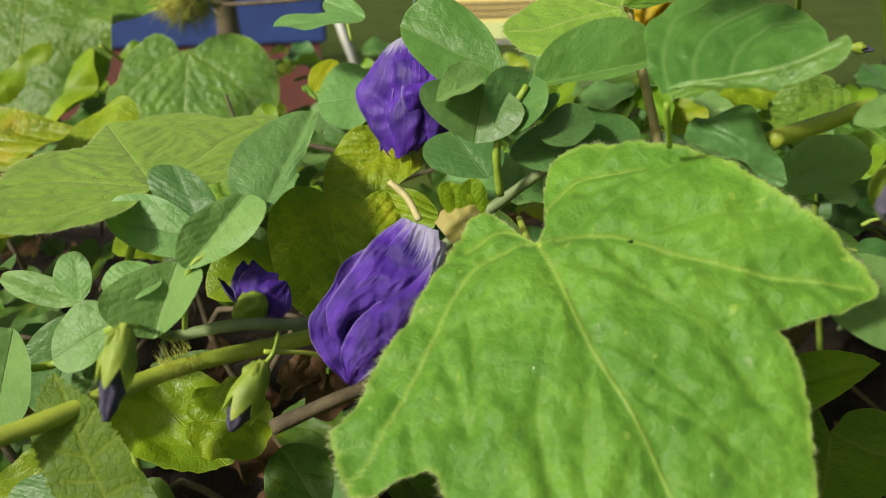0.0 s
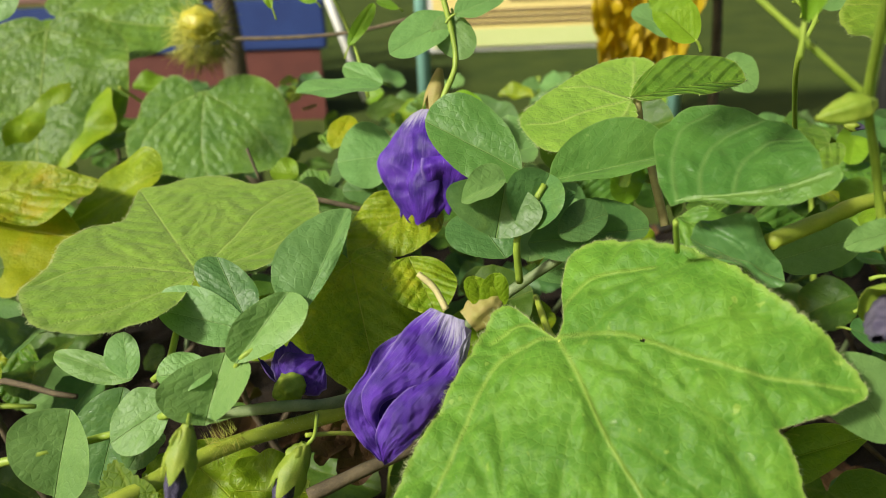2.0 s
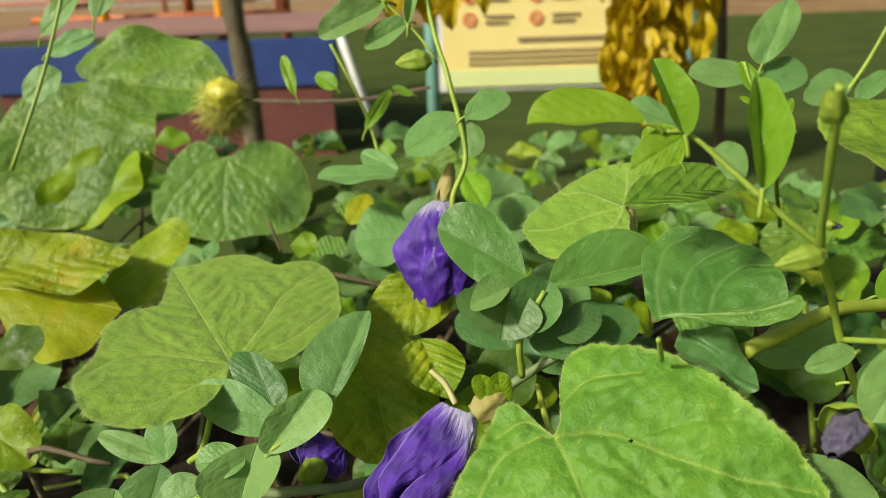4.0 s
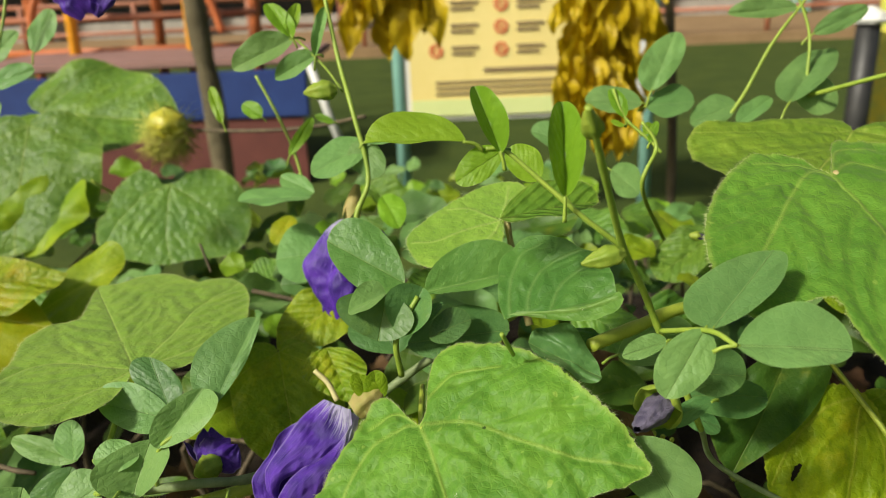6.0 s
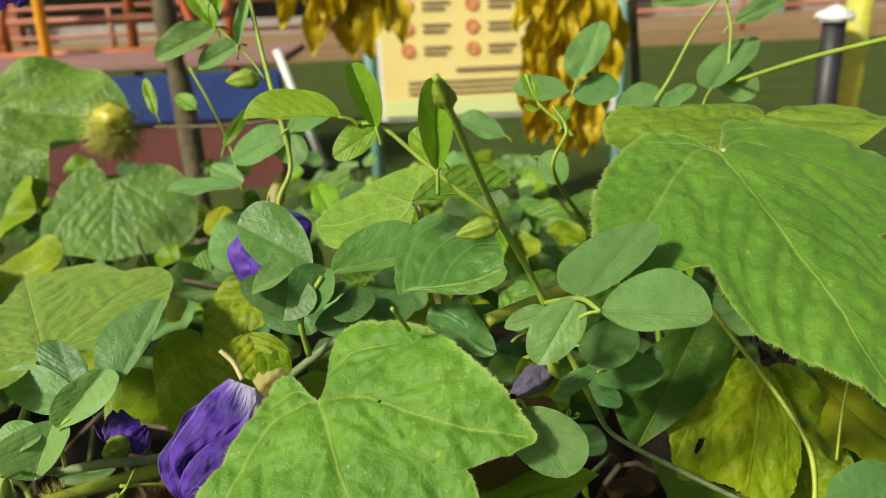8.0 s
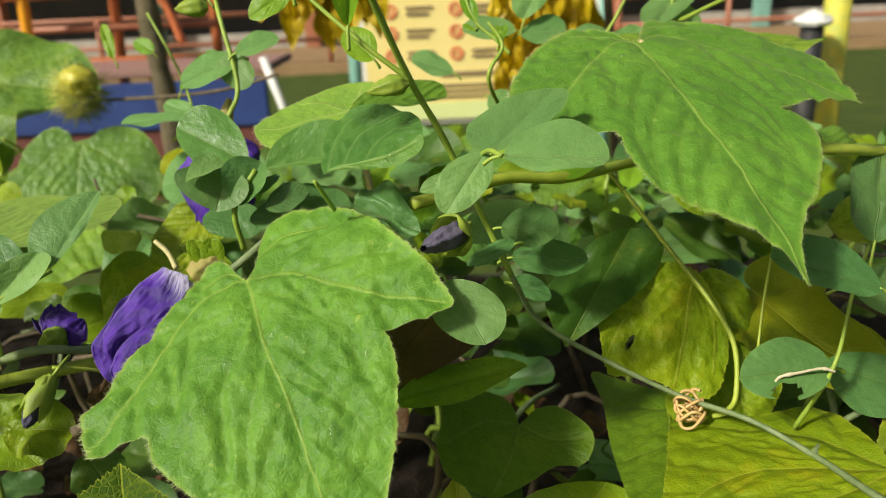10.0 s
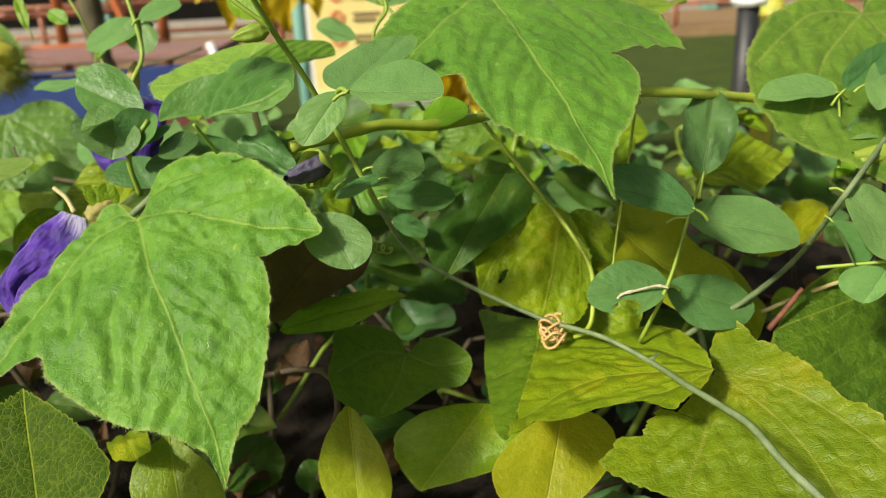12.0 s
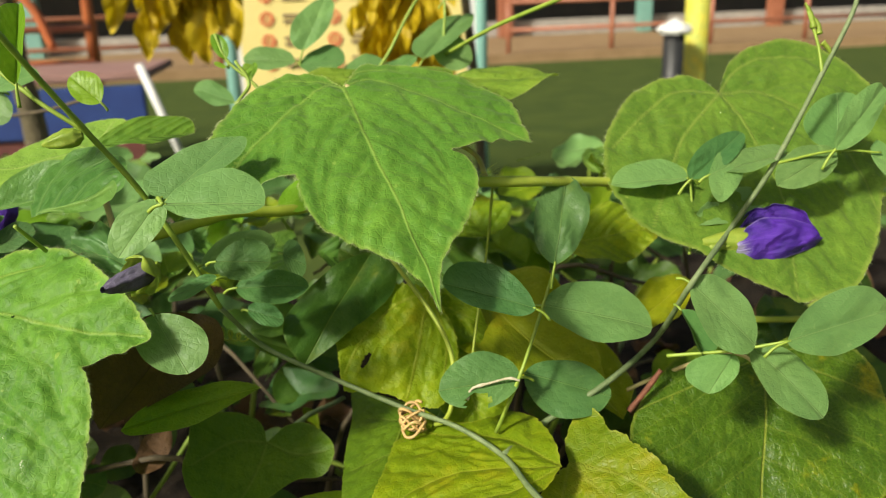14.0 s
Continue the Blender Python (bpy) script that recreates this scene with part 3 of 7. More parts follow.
def sheet(name, fn, nu, nv, material, parent, label=""):
    """A curved sheet: fn(u, v) for u in -1..1 and v in 0..1."""
    verts, uvs, faces = [], [], []
    for j in range(nv + 1):
        for i in range(nu + 1):
            u, v = 2 * i / nu - 1, j / nv
            verts.append(fn(u, v))
            uvs.append((u, v))
    for j in range(nv):
        for i in range(nu):
            a = j * (nu + 1) + i
            faces.append((a, a + 1, a + nu + 2, a + nu + 1))
    return mesh_object(name, verts, faces, material, parent, label, uvs=uvs, origin=verts[0])


def axes(base, end, side):
    b, e, s = Vector(base), Vector(end), Vector(side)
    y = e - b
    x = (s - b) - y * ((s - b).dot(y) / y.dot(y))
    z = x.normalized().cross(y.normalized())
    if z.y > 0:
        z = -z
    return b, x, y, z


def folded_petal(base, end, side, parent, size=1.0, name="petal", turn=1.25, start=0.0, depth=0.8, crumple=0.12, seed=0, label="", open_end=0.35, material=None):
    """A petal rolled round its length, crumpled."""
    b, x, y, z = axes(base, end, side)
    w = x.length

    def fn(u, v):
        r = (0.12 + 1.02 * math.sin(math.pi * min(1, 0.015 + 0.82 * v) ** 0.8) ** 0.8) * (1 - open_end * v ** 6)
        r *= size
        a = start + u * turn
        p = Vector((u * 1.3, v * 2.6, seed))
        warp = 2.4 * noise.noise(p * 0.8)
        r *= 1 + 1.5 * crumple * noise.noise(p * 1.0) + 0.8 * crumple * (0.5 - abs(noise.noise(p * 1.9))) + 0.09 * math.sin(u * 7 + 2 * v + warp) * min(1, 2 * v) + 0.04 * math.sin(u * 19 + 5 * v + 2 * warp) * v
        end_wave = 1 + 0.05 * math.sin(u * 5 + seed) * v + 0.06 * noise.noise(Vector((u * 2.2, seed, 1))) * v
        return b + y * (v * end_wave) + x.normalized() * (math.sin(a) * r * w) + z * (math.cos(a) * r * w * depth)
    return sheet(name, fn, 40, 40, material or PETAL, parent, label)


def draped_petal(b, x, y, z, one, two, lift, bulge, parent, seed=0, curl=0.08):
    """A limp petal hung between two edge curves in the flower's plane, in centimetres, with folds that run down its length."""
    one, two = spline([(*p, 0) for p in one], 8), spline([(*p, 0) for p in two], 8)

    def along(line, v):
        k = v * (len(line) - 1)
        i = min(int(k), len(line) - 2)
        return line[i].lerp(line[i + 1], k - i)

    def fn(u, v):
        w = (u + 1) / 2
        p = along(one, v).lerp(along(two, v), w)
        q = Vector((p.x * 1.1, p.y * 0.8, seed))
        h = lift + bulge * math.sin(math.pi * min(1, 0.12 + 0.80 * w)) * (0.35 + 0.65 * math.sin(math.pi * min(1, 0.1 + 0.85 * v)))
        h += 0.22 * noise.noise(q * 1.2) + 0.20 * (0.4 - abs(noise.noise(q * 1.7))) + 0.08 * (0.4 - abs(noise.noise(q * 4.0))) + 0.012 * math.sin(w * 17 + 3 * v + 4 * noise.noise(q * 0.7)) + 0.005 * math.sin(w * 41 + 6 * noise.noise(q))
        h += curl * math.exp(-((w / 0.07) ** 2)) * (0.5 + noise.noise(q * 1.6))
        p = p + Vector((0.05 * noise.noise(q * 2.2), 0.06 * noise.noise(q * 1.9 + Vector((3, 1, 0))), 0))
        return b + (x * p.x + y * p.y + z * h) * 0.01
    return sheet("petal", fn, 60, 60, PETAL, parent)


def bell(name, base, end, radius, material, parent, lobes=5, flare=0.7, label="", mouth=0.9, seed=0):
    """A calyx: a tube with pointed lobes round its mouth."""
    b, e = Vector(base), Vector(end)
    y = e - b
    d = y.normalized()
    s = d.orthogonal().normalized()
    o = d.cross(s)

    def fn(u, v):
        a = math.pi * (u + 1) + seed
        point = abs(((u + 1) / 2 * lobes) % 1 - 0.5) * 2
        r = radius * (0.25 + flare * math.sin(min(1, v * 1.25) * math.pi / 2) * (1 - (1 - mouth) * v))
        reach = v * (1 - 0.36 * point ** 1.3 * (v > 0.4) * (v - 0.4) / 0.6)
        r *= 1 + 0.12 * noise.noise(Vector((math.cos(a) * 1.5, math.sin(a) * 1.5, v * 3 + seed)))
        return b + y * reach + (s * math.cos(a) + o * math.sin(a)) * r
    return sheet(name, fn, lobes * 8, 14, material, parent, label)


def spindle(name, base, end, profile, material, parent, ridges=0, label="", seed=0, squash=1.0):
    """A body of revolution along base-end; profile: radii at even steps."""
    b, e = Vector(base), Vector(end)
    y = e - b
    d = y.normalized()
    s = d.orthogonal().normalized()
    o = d.cross(s)
    m = len(profile) - 1

    def fn(u, v):
        a = math.pi * (u + 1)
        k = min(int(v * m), m - 1)
        t = v * m - k
        t = t * t * (3 - 2 * t)
        r = profile[k] * (1 - t) + profile[k + 1] * t
        r *= 1 + (0.1 * math.sin(a * ridges + 2 * v + seed) if ridges else 0) + 0.16 * noise.noise(Vector((math.cos(a) * 2, math.sin(a) * 2, v * 4 + seed)))
        return b + y * v + s * (math.cos(a) * r) + o * (math.sin(a) * r * squash)
    return sheet(name, fn, 28, 20, material, parent, label)


# ---- ground, bed and distance ----
def box_bm(x0, y0, z0, x1, y1, z1, bevel=0.0):
    bm = bmesh.new()
    bmesh.ops.create_cube(bm, size=1.0)
    for v in bm.verts:
        v.co = Vector((x0 + (v.co.x + 0.5) * (x1 - x0), y0 + (v.co.y + 0.5) * (y1 - y0), z0 + (v.co.z + 0.5) * (z1 - z0)))
    if bevel:
        bmesh.ops.bevel(bm, geom=list(bm.edges), offset=bevel, segments=2, affect="EDGES")
    return bm


def bar(name, a, b, r, material, parent, sides=10):
    verts, faces = tube_data([a, b], r, r, sides, 2)
    return mesh_object(name, verts, faces, material, parent, origin=a)


GRASS = plain("lawn_grass", (0.036, 0.060, 0.008), (0.062, 0.088, 0.013), 0.9, 3.0, 0.6, 0.03)
PAVING = plain("sandy_paving", (0.24, 0.155, 0.08), (0.31, 0.205, 0.11), 0.9, 3.0, 0.3, 0.01)
CONCRETE = plain("concrete", (0.30, 0.28, 0.25), (0.40, 0.37, 0.33), 0.85, 6.0, 0.4, 0.01)
ORANGE = plain("orange_paint", (0.50, 0.15, 0.05), (0.44, 0.12, 0.04), 0.45, 8.0, 0.1)
SALMON = plain("salmon_paint", (0.36, 0.14, 0.075), (0.31, 0.11, 0.06), 0.5, 8.0, 0.1)
YELLOW_PAINT = plain("yellow_paint", (0.80, 0.36, 0.02), (0.72, 0.32, 0.02), 0.45, 8.0, 0.1)
BLUE_PAINT = plain("blue_paint", (0.014, 0.035, 0.16), (0.02, 0.05, 0.20), 0.5, 8.0, 0.1)
RED_PAINT = plain("red_paint", (0.10, 0.028, 0.024), (0.14, 0.04, 0.032), 0.6, 6.0, 0.2)
PINK_PAINT = plain("pink_paint", (0.30, 0.17, 0.15), (0.25, 0.14, 0.12), 0.7, 6.0, 0.2)
WHITE_PAINT = plain("white_paint", (0.74, 0.74, 0.72), (0.66, 0.66, 0.64), 0.5, 8.0, 0.1)
TEAL = plain("teal_paint", (0.16, 0.34, 0.29), (0.20, 0.40, 0.34), 0.5, 12.0, 0.15)
BLACK = plain("black_paint", (0.015, 0.016, 0.017), (0.03, 0.03, 0.03), 0.5, 10.0, 0.1)
MOSSY = plain("mossy_wall", (0.045, 0.05, 0.025), (0.08, 0.075, 0.05), 0.9, 9.0, 0.6, 0.01)
CREAM = plain("cream_board", (0.78, 0.64, 0.24), (0.82, 0.69, 0.28), 0.5, 3.0, 0.05)
LIMEBAND = plain("pale_green_board", (0.62, 0.70, 0.30), (0.66, 0.73, 0.34), 0.5, 3.0, 0.05)
RED_INK = plain("red_ink", (0.70, 0.16, 0.07), (0.66, 0.14, 0.06), 0.6, 30.0, 0.05)
INK = plain("dark_ink", (0.22, 0.15, 0.08), (0.27, 0.19, 0.10), 0.6, 30.0, 0.05)
BARK = plain("bark", (0.10, 0.085, 0.05), (0.18, 0.15, 0.09), 0.9, 14.0, 0.9, 0.02)
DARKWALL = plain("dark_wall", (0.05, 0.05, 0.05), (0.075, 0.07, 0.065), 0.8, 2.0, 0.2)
GOLD = plain("golden_leaf", (0.48, 0.34, 0.008), (0.66, 0.50, 0.015), 0.5, 25.0, 0.3, 0.002, sheer=0.35)
GOLD_GREEN = plain("gold_green_post", (0.60, 0.50, 0.05), (0.36, 0.42, 0.08), 0.6, 25.0, 0.4, 0.01)

g = bmesh.new()
bmesh.ops.create_grid(g, x_segments=60, y_segments=60, size=0.5)
for v in g.verts:
    v.co = Vector((v.co.x * 600, v.co.y * 600 + 100, 0.0))
    d = v.co.length
    v.co.z = 0.05 * noise.noise(v.co * 0.05) if d > 30 else 0.0
ground = tagged(part("ground", g, GRASS), "mown green lawn that reaches far back", "ground", kind="structure")
tagged(part("pavement", box_bm(-14, 10.6, -0.1, 16, 15.0, 0.10, 0.02), PAVING), "sandy pink raised pavement behind the lawn", "pavement", kind="structure")
kerb = tagged(part("kerb", box_bm(-14, 10.4, -0.1, 16, 10.597, 0.13, 0.015), PAVING), "low sandy kerb along the pavement", "kerb", kind="structure")

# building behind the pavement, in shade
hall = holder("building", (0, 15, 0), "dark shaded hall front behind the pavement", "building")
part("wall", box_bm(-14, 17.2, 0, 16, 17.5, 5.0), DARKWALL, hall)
part("roof", box_bm(-14.5, 13.6, 3.2, 16.5, 17.8, 3.5, 0.02), CONCRETE, hall)
for i in range(11):
    part("pillar", box_bm(-13 + 2.8 * i, 14.6, 0.1, -12.75 + 2.8 * i, 14.85, 3.2, 0.01), (SALMON, TEAL)[i % 2], hall)
part("plinth", box_bm(-14, 15.003, 0.0, 16, 15.3, 0.38, 0.01), CONCRETE, hall)

# salmon railing
for x0 in (-7.2, 3.0):
    rail = holder("railing", (x0, 10.9, 0.1), "low salmon painted tube railing on the pavement", "railing", "pavement railings")
    for z in (0.42, 0.80):
        bar("top_rail" if z > 0.6 else "lower_rail", (x0, 10.9, z), (x0 + 6.2, 10.9, z), 0.03, SALMON, rail)
    for k in range(5):
        bar("post", (x0 + 1.55 * k, 10.9, 0.1), (x0 + 1.55 * k, 10.9, 0.82), 0.035, SALMON, rail)

# notice board on two posts
board = holder("notice_board", (0.35, 3.0, 0), "pale yellow notice board on two teal posts", "sign")
SX0, SX1, SZ0, SZ1 = -0.115, 0.835, 0.465, 1.45
part("panel", box_bm(SX0, 3.0, SZ0, SX1, 3.025, SZ1, 0.004), WHITE_PAINT, board, "white edged panel")
part("sheet", box_bm(SX0 + 0.028, 2.994, SZ0 + 0.02, SX1 - 0.05, 2.998, SZ1 - 0.02), CREAM, board, "printed cream sheet")
part("band", box_bm(SX0 + 0.03, 2.9885, SZ0 + 0.022, SX1 - 0.052, 2.9925, SZ0 + 0.085), LIMEBAND, board, "pale green band")
for x in (SX0 - 0.027, SX1 + 0.003):
    bar("post", (x + 0.012, 3.012, 0), (x + 0.012, 3.012, 1.5), 0.026, TEAL, board)


def flat_ring(name, x, z, r, parent):
    bm = bmesh.new()
    n = 28
    a = [bm.verts.new((x + r * math.cos(i * 6.2832 / n), 2.988, z + r * math.sin(i * 6.2832 / n))) for i in range(n)]
    b = [bm.verts.new((x + 0.66 * r * math.cos(i * 6.2832 / n), 2.988, z + 0.66 * r * math.sin(i * 6.2832 / n))) for i in range(n)]
    for i in range(n):
        bm.faces.new((a[i], a[(i + 1) % n], b[(i + 1) % n], b[i]))
    out = part(name, bm, RED_INK, parent, "red ring sign")
    part("slash", box_bm(x - 0.5 * r, 2.986, z - 0.12 * r, x + 0.5 * r, 2.987, z + 0.12 * r), RED_INK, out)


for i, x in enumerate((0.017, 0.268)):
    for k in range(4):
        z = 0.738 + 0.083 * k
        flat_ring("ring", x, z, 0.026, board)
        part("text_bar", box_bm(x + 0.06, 2.988, z + 0.004, x + 0.165, 2.99, z + 0.015), INK, board)
        part("text_bar", box_bm(x + 0.06, 2.988, z - 0.018, x + 0.145, 2.99, z - 0.007), INK, board)
part("text_bar", box_bm(0.20, 2.988, 0.652, 0.55, 2.99, 0.668), INK, board)
for k in range(3):
    part("text_bar", box_bm(0.01, 2.988, 0.612 - 0.022 * k, 0.62, 2.99, 0.621 - 0.022 * k), INK, board)

# dark bollard with a pale cap, and a mottled post beside it
bollard = holder("bollard", (1.60, 2.85, 0), "black bollard with a pale round cap", "bollard")
bar("shaft", (1.60, 2.85, 0), (1.60, 2.85, 0.80), 0.042, BLACK, bollard, 18)
spindle("cap", (1.60, 2.85, 0.79), (1.60, 2.85, 0.85), (0.06, 0.07, 0.06, 0.03, 0.001), WHITE_PAINT, bollard, label="pale cap")
post = holder("garden_post", (1.76, 2.98, 0), "yellow and green mottled post on the lawn", "post")
bar("shaft", (1.76, 2.98, 0), (1.76, 2.98, 1.02), 0.05, GOLD_GREEN, post, 16)
bar("cross_rail", (0.95, 2.98, 1.0), (3.4, 2.98, 1.0), 0.02, YELLOW_PAINT, post)

# tree behind the hedge
tree = holder("tree", (-0.79, 2.72, 0), "slender grey-brown tree trunk on the lawn", "tree")
stem("trunk", [(-0.78, 2.72, -0.05), (-0.785, 2.72, 0.6), (-0.80, 2.70, 1.0), (-0.84, 2.72, 2.6)], 0.042, 0.03, BARK, tree, knobs=0.25, sides=12)

# playground: slab, climbing frame
slab = holder("play_platform", (-1.1, 4.2, 0), "blue and dark red play platform with a pink top", "playground")
part("deck", box_bm(-2.4, 3.9, 0.62, -0.62, 4.7, 0.66, 0.01), PINK_PAINT, slab, "pink deck")
part("side_panel", box_bm(-2.4, 3.86, 0.36, -0.64, 3.897, 0.60, 0.01), BLUE_PAINT, slab, "blue side panel")
part("skirt", box_bm(-2.4, 3.88, 0.0, -0.68, 3.9, 0.357), RED_PAINT, slab, "dark red skirt")
bar("edge_tube", (-0.64, 3.84, 0.70), (-0.46, 3.84, 0.10), 0.02, WHITE_PAINT, slab)
frame_set = holder("climbing_frame", (-1.9, 4.4, 0), "orange and yellow tube climbing frame", "playground")
for i, x in enumerate((-2.5, -2.1, -1.72, -1.42, -1.12)):
    bar("upright", (x, 4.9 - 0.35 * (i % 2), 0), (x + 0.06, 4.9 - 0.35 * (i % 2), 2.2), 0.032, (ORANGE, YELLOW_PAINT)[i % 2], frame_set)
for k in range(5):
    bar("rung", (-2.6, 4.72, 0.66 + 0.19 * k), (-1.05, 4.72, 0.66 + 0.19 * k), 0.02, (ORANGE, SALMON)[k % 2], frame_set)
arch = [(-2.3 + 0.55 * (1 - math.cos(a)), 4.5, 0.75 + 0.45 * math.sin(a)) for a in (0, 0.5, 1.0, 1.57, 2.1, 2.6, 3.14)]
stem("arch", arch, 0.025, 0.025, ORANGE, frame_set, knobs=0)

# raised bed under the hedge
bed = holder("planter_bed", (0.1, 0.4, 0), "raised mossy stone planting bed filled with dark soil", "planter")
for x0, y0, x1, y1 in ((-1.0, -0.06, 1.3, 0.0), (-1.0, 0.95, 1.3, 1.01), (-1.06, -0.06, -1.003, 1.01), (1.303, -0.06, 1.36, 1.01)):
    part("bed_wall", box_bm(x0, y0, 0, x1, y1, 0.56, 0.008), MOSSY, bed)
g = bmesh.new()
bmesh.ops.create_grid(g, x_segments=90, y_segments=50, size=0.5)
for v in g.verts:
    v.co = Vector((0.15 + v.co.x * 2.29, 0.475 + v.co.y * 0.94, 0.64))
    v.co.z -= 0.06 * max(0.0, (v.co.y - 0.6) / 0.35)
    v.co.z += 0.02 * noise.noise(v.co * 9) + 0.012 * noise.noise(v.co * 31)
part("soil", g, SOIL, bed, "dark crumbly soil")


# ---- plants ----
vine_front = holder("passionflower_vine", (0.0300, 0.2500, 0.6400), "hairy passionflower vine with large bright green lobed leaves", "vine", "passionflower vines")
vine_back = holder("passionflower_vine", (-0.2500, 0.6000, 0.6400), "passionflower vine with rounded wet leaves and a yellow fruit", "vine", "passionflower vines")
vine_right = holder("passionflower_vine", (0.2500, 0.3000, 0.6400), "passionflower vine with broad dewy leaves on pale stems", "vine", "passionflower vines")
vine_old = holder("passionflower_vine", (0.2400, 0.2600, 0.6400), "old passionflower vine with yellowing torn and mottled leaves", "vine", "passionflower vines")
pea_left = holder("butterfly_pea_vine", (-0.0900, 0.2200, 0.6400), "butterfly pea vine with rounded blue-green leaflets and closed buds", "vine", "butterfly pea vines")
pea_mid = holder("butterfly_pea_vine", (0.0200, 0.2500, 0.6400), "butterfly pea vine with wilted violet flowers among dark leaflets", "vine", "butterfly pea vines")
pea_near = holder("butterfly_pea_vine", (0.1000, 0.1900, 0.6400), "butterfly pea shoot with pale leaflets and withered bud", "vine", "butterfly pea vines")
pea_right = holder("butterfly_pea_vine", (0.3000, 0.2000, 0.6400), "butterfly pea vine with oval leaflets and a fresh violet flower", "vine", "butterfly pea vines")
pea_tall = holder("butterfly_pea_vine", (-0.0200, 0.3800, 0.6400), "tall thin butterfly pea shoot with light green leaflets", "vine", "butterfly pea vines")
pea_far = holder("butterfly_pea_vine", (0.2000, 0.4200, 0.6400), "butterfly pea shoots rising behind the broad leaves", "vine", "butterfly pea vines")
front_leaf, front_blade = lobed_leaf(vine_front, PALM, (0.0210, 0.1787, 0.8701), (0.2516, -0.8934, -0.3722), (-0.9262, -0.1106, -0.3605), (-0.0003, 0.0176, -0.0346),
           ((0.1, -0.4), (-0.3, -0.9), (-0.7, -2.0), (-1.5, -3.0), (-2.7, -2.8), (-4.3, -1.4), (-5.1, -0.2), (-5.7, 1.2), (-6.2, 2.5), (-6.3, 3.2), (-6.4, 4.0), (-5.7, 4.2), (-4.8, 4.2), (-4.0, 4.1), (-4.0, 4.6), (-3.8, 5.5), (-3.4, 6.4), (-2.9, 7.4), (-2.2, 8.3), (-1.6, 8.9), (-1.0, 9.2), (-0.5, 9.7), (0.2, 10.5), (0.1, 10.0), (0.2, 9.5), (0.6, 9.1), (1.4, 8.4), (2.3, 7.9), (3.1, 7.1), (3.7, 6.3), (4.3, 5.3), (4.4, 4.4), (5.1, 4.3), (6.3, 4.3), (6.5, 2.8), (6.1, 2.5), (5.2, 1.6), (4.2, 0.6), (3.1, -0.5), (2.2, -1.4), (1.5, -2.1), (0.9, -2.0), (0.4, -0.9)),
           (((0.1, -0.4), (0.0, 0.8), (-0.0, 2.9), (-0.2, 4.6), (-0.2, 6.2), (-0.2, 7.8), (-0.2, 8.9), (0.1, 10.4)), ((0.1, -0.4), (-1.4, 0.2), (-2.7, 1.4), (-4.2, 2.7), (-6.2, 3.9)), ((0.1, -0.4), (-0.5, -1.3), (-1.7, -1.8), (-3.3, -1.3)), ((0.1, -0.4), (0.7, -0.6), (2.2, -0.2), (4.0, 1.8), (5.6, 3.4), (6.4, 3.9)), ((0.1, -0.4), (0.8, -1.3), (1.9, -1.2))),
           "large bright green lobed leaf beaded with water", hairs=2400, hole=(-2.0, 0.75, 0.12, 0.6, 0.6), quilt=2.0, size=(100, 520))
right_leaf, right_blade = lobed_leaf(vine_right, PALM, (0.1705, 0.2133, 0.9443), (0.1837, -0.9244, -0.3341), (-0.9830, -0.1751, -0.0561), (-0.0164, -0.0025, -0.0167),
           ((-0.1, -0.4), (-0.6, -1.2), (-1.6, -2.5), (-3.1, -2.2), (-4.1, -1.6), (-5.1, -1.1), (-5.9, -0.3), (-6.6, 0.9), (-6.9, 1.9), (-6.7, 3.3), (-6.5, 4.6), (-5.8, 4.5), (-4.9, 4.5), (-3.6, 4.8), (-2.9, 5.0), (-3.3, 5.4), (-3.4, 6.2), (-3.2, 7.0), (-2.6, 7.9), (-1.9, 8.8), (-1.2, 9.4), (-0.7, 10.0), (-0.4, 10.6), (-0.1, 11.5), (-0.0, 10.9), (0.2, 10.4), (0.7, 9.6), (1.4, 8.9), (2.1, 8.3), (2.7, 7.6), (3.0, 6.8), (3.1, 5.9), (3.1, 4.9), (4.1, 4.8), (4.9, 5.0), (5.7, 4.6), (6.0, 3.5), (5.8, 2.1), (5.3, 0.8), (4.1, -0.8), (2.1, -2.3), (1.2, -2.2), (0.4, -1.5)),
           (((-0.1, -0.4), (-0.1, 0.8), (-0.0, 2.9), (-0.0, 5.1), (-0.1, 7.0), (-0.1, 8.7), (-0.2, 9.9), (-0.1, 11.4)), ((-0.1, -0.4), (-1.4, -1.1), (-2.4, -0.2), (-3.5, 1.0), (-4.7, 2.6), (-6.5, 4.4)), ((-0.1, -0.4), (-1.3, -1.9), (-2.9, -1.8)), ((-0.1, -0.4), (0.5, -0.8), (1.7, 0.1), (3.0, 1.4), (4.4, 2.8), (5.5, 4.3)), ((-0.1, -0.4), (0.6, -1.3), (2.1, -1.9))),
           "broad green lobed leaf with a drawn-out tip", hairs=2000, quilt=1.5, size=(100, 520))
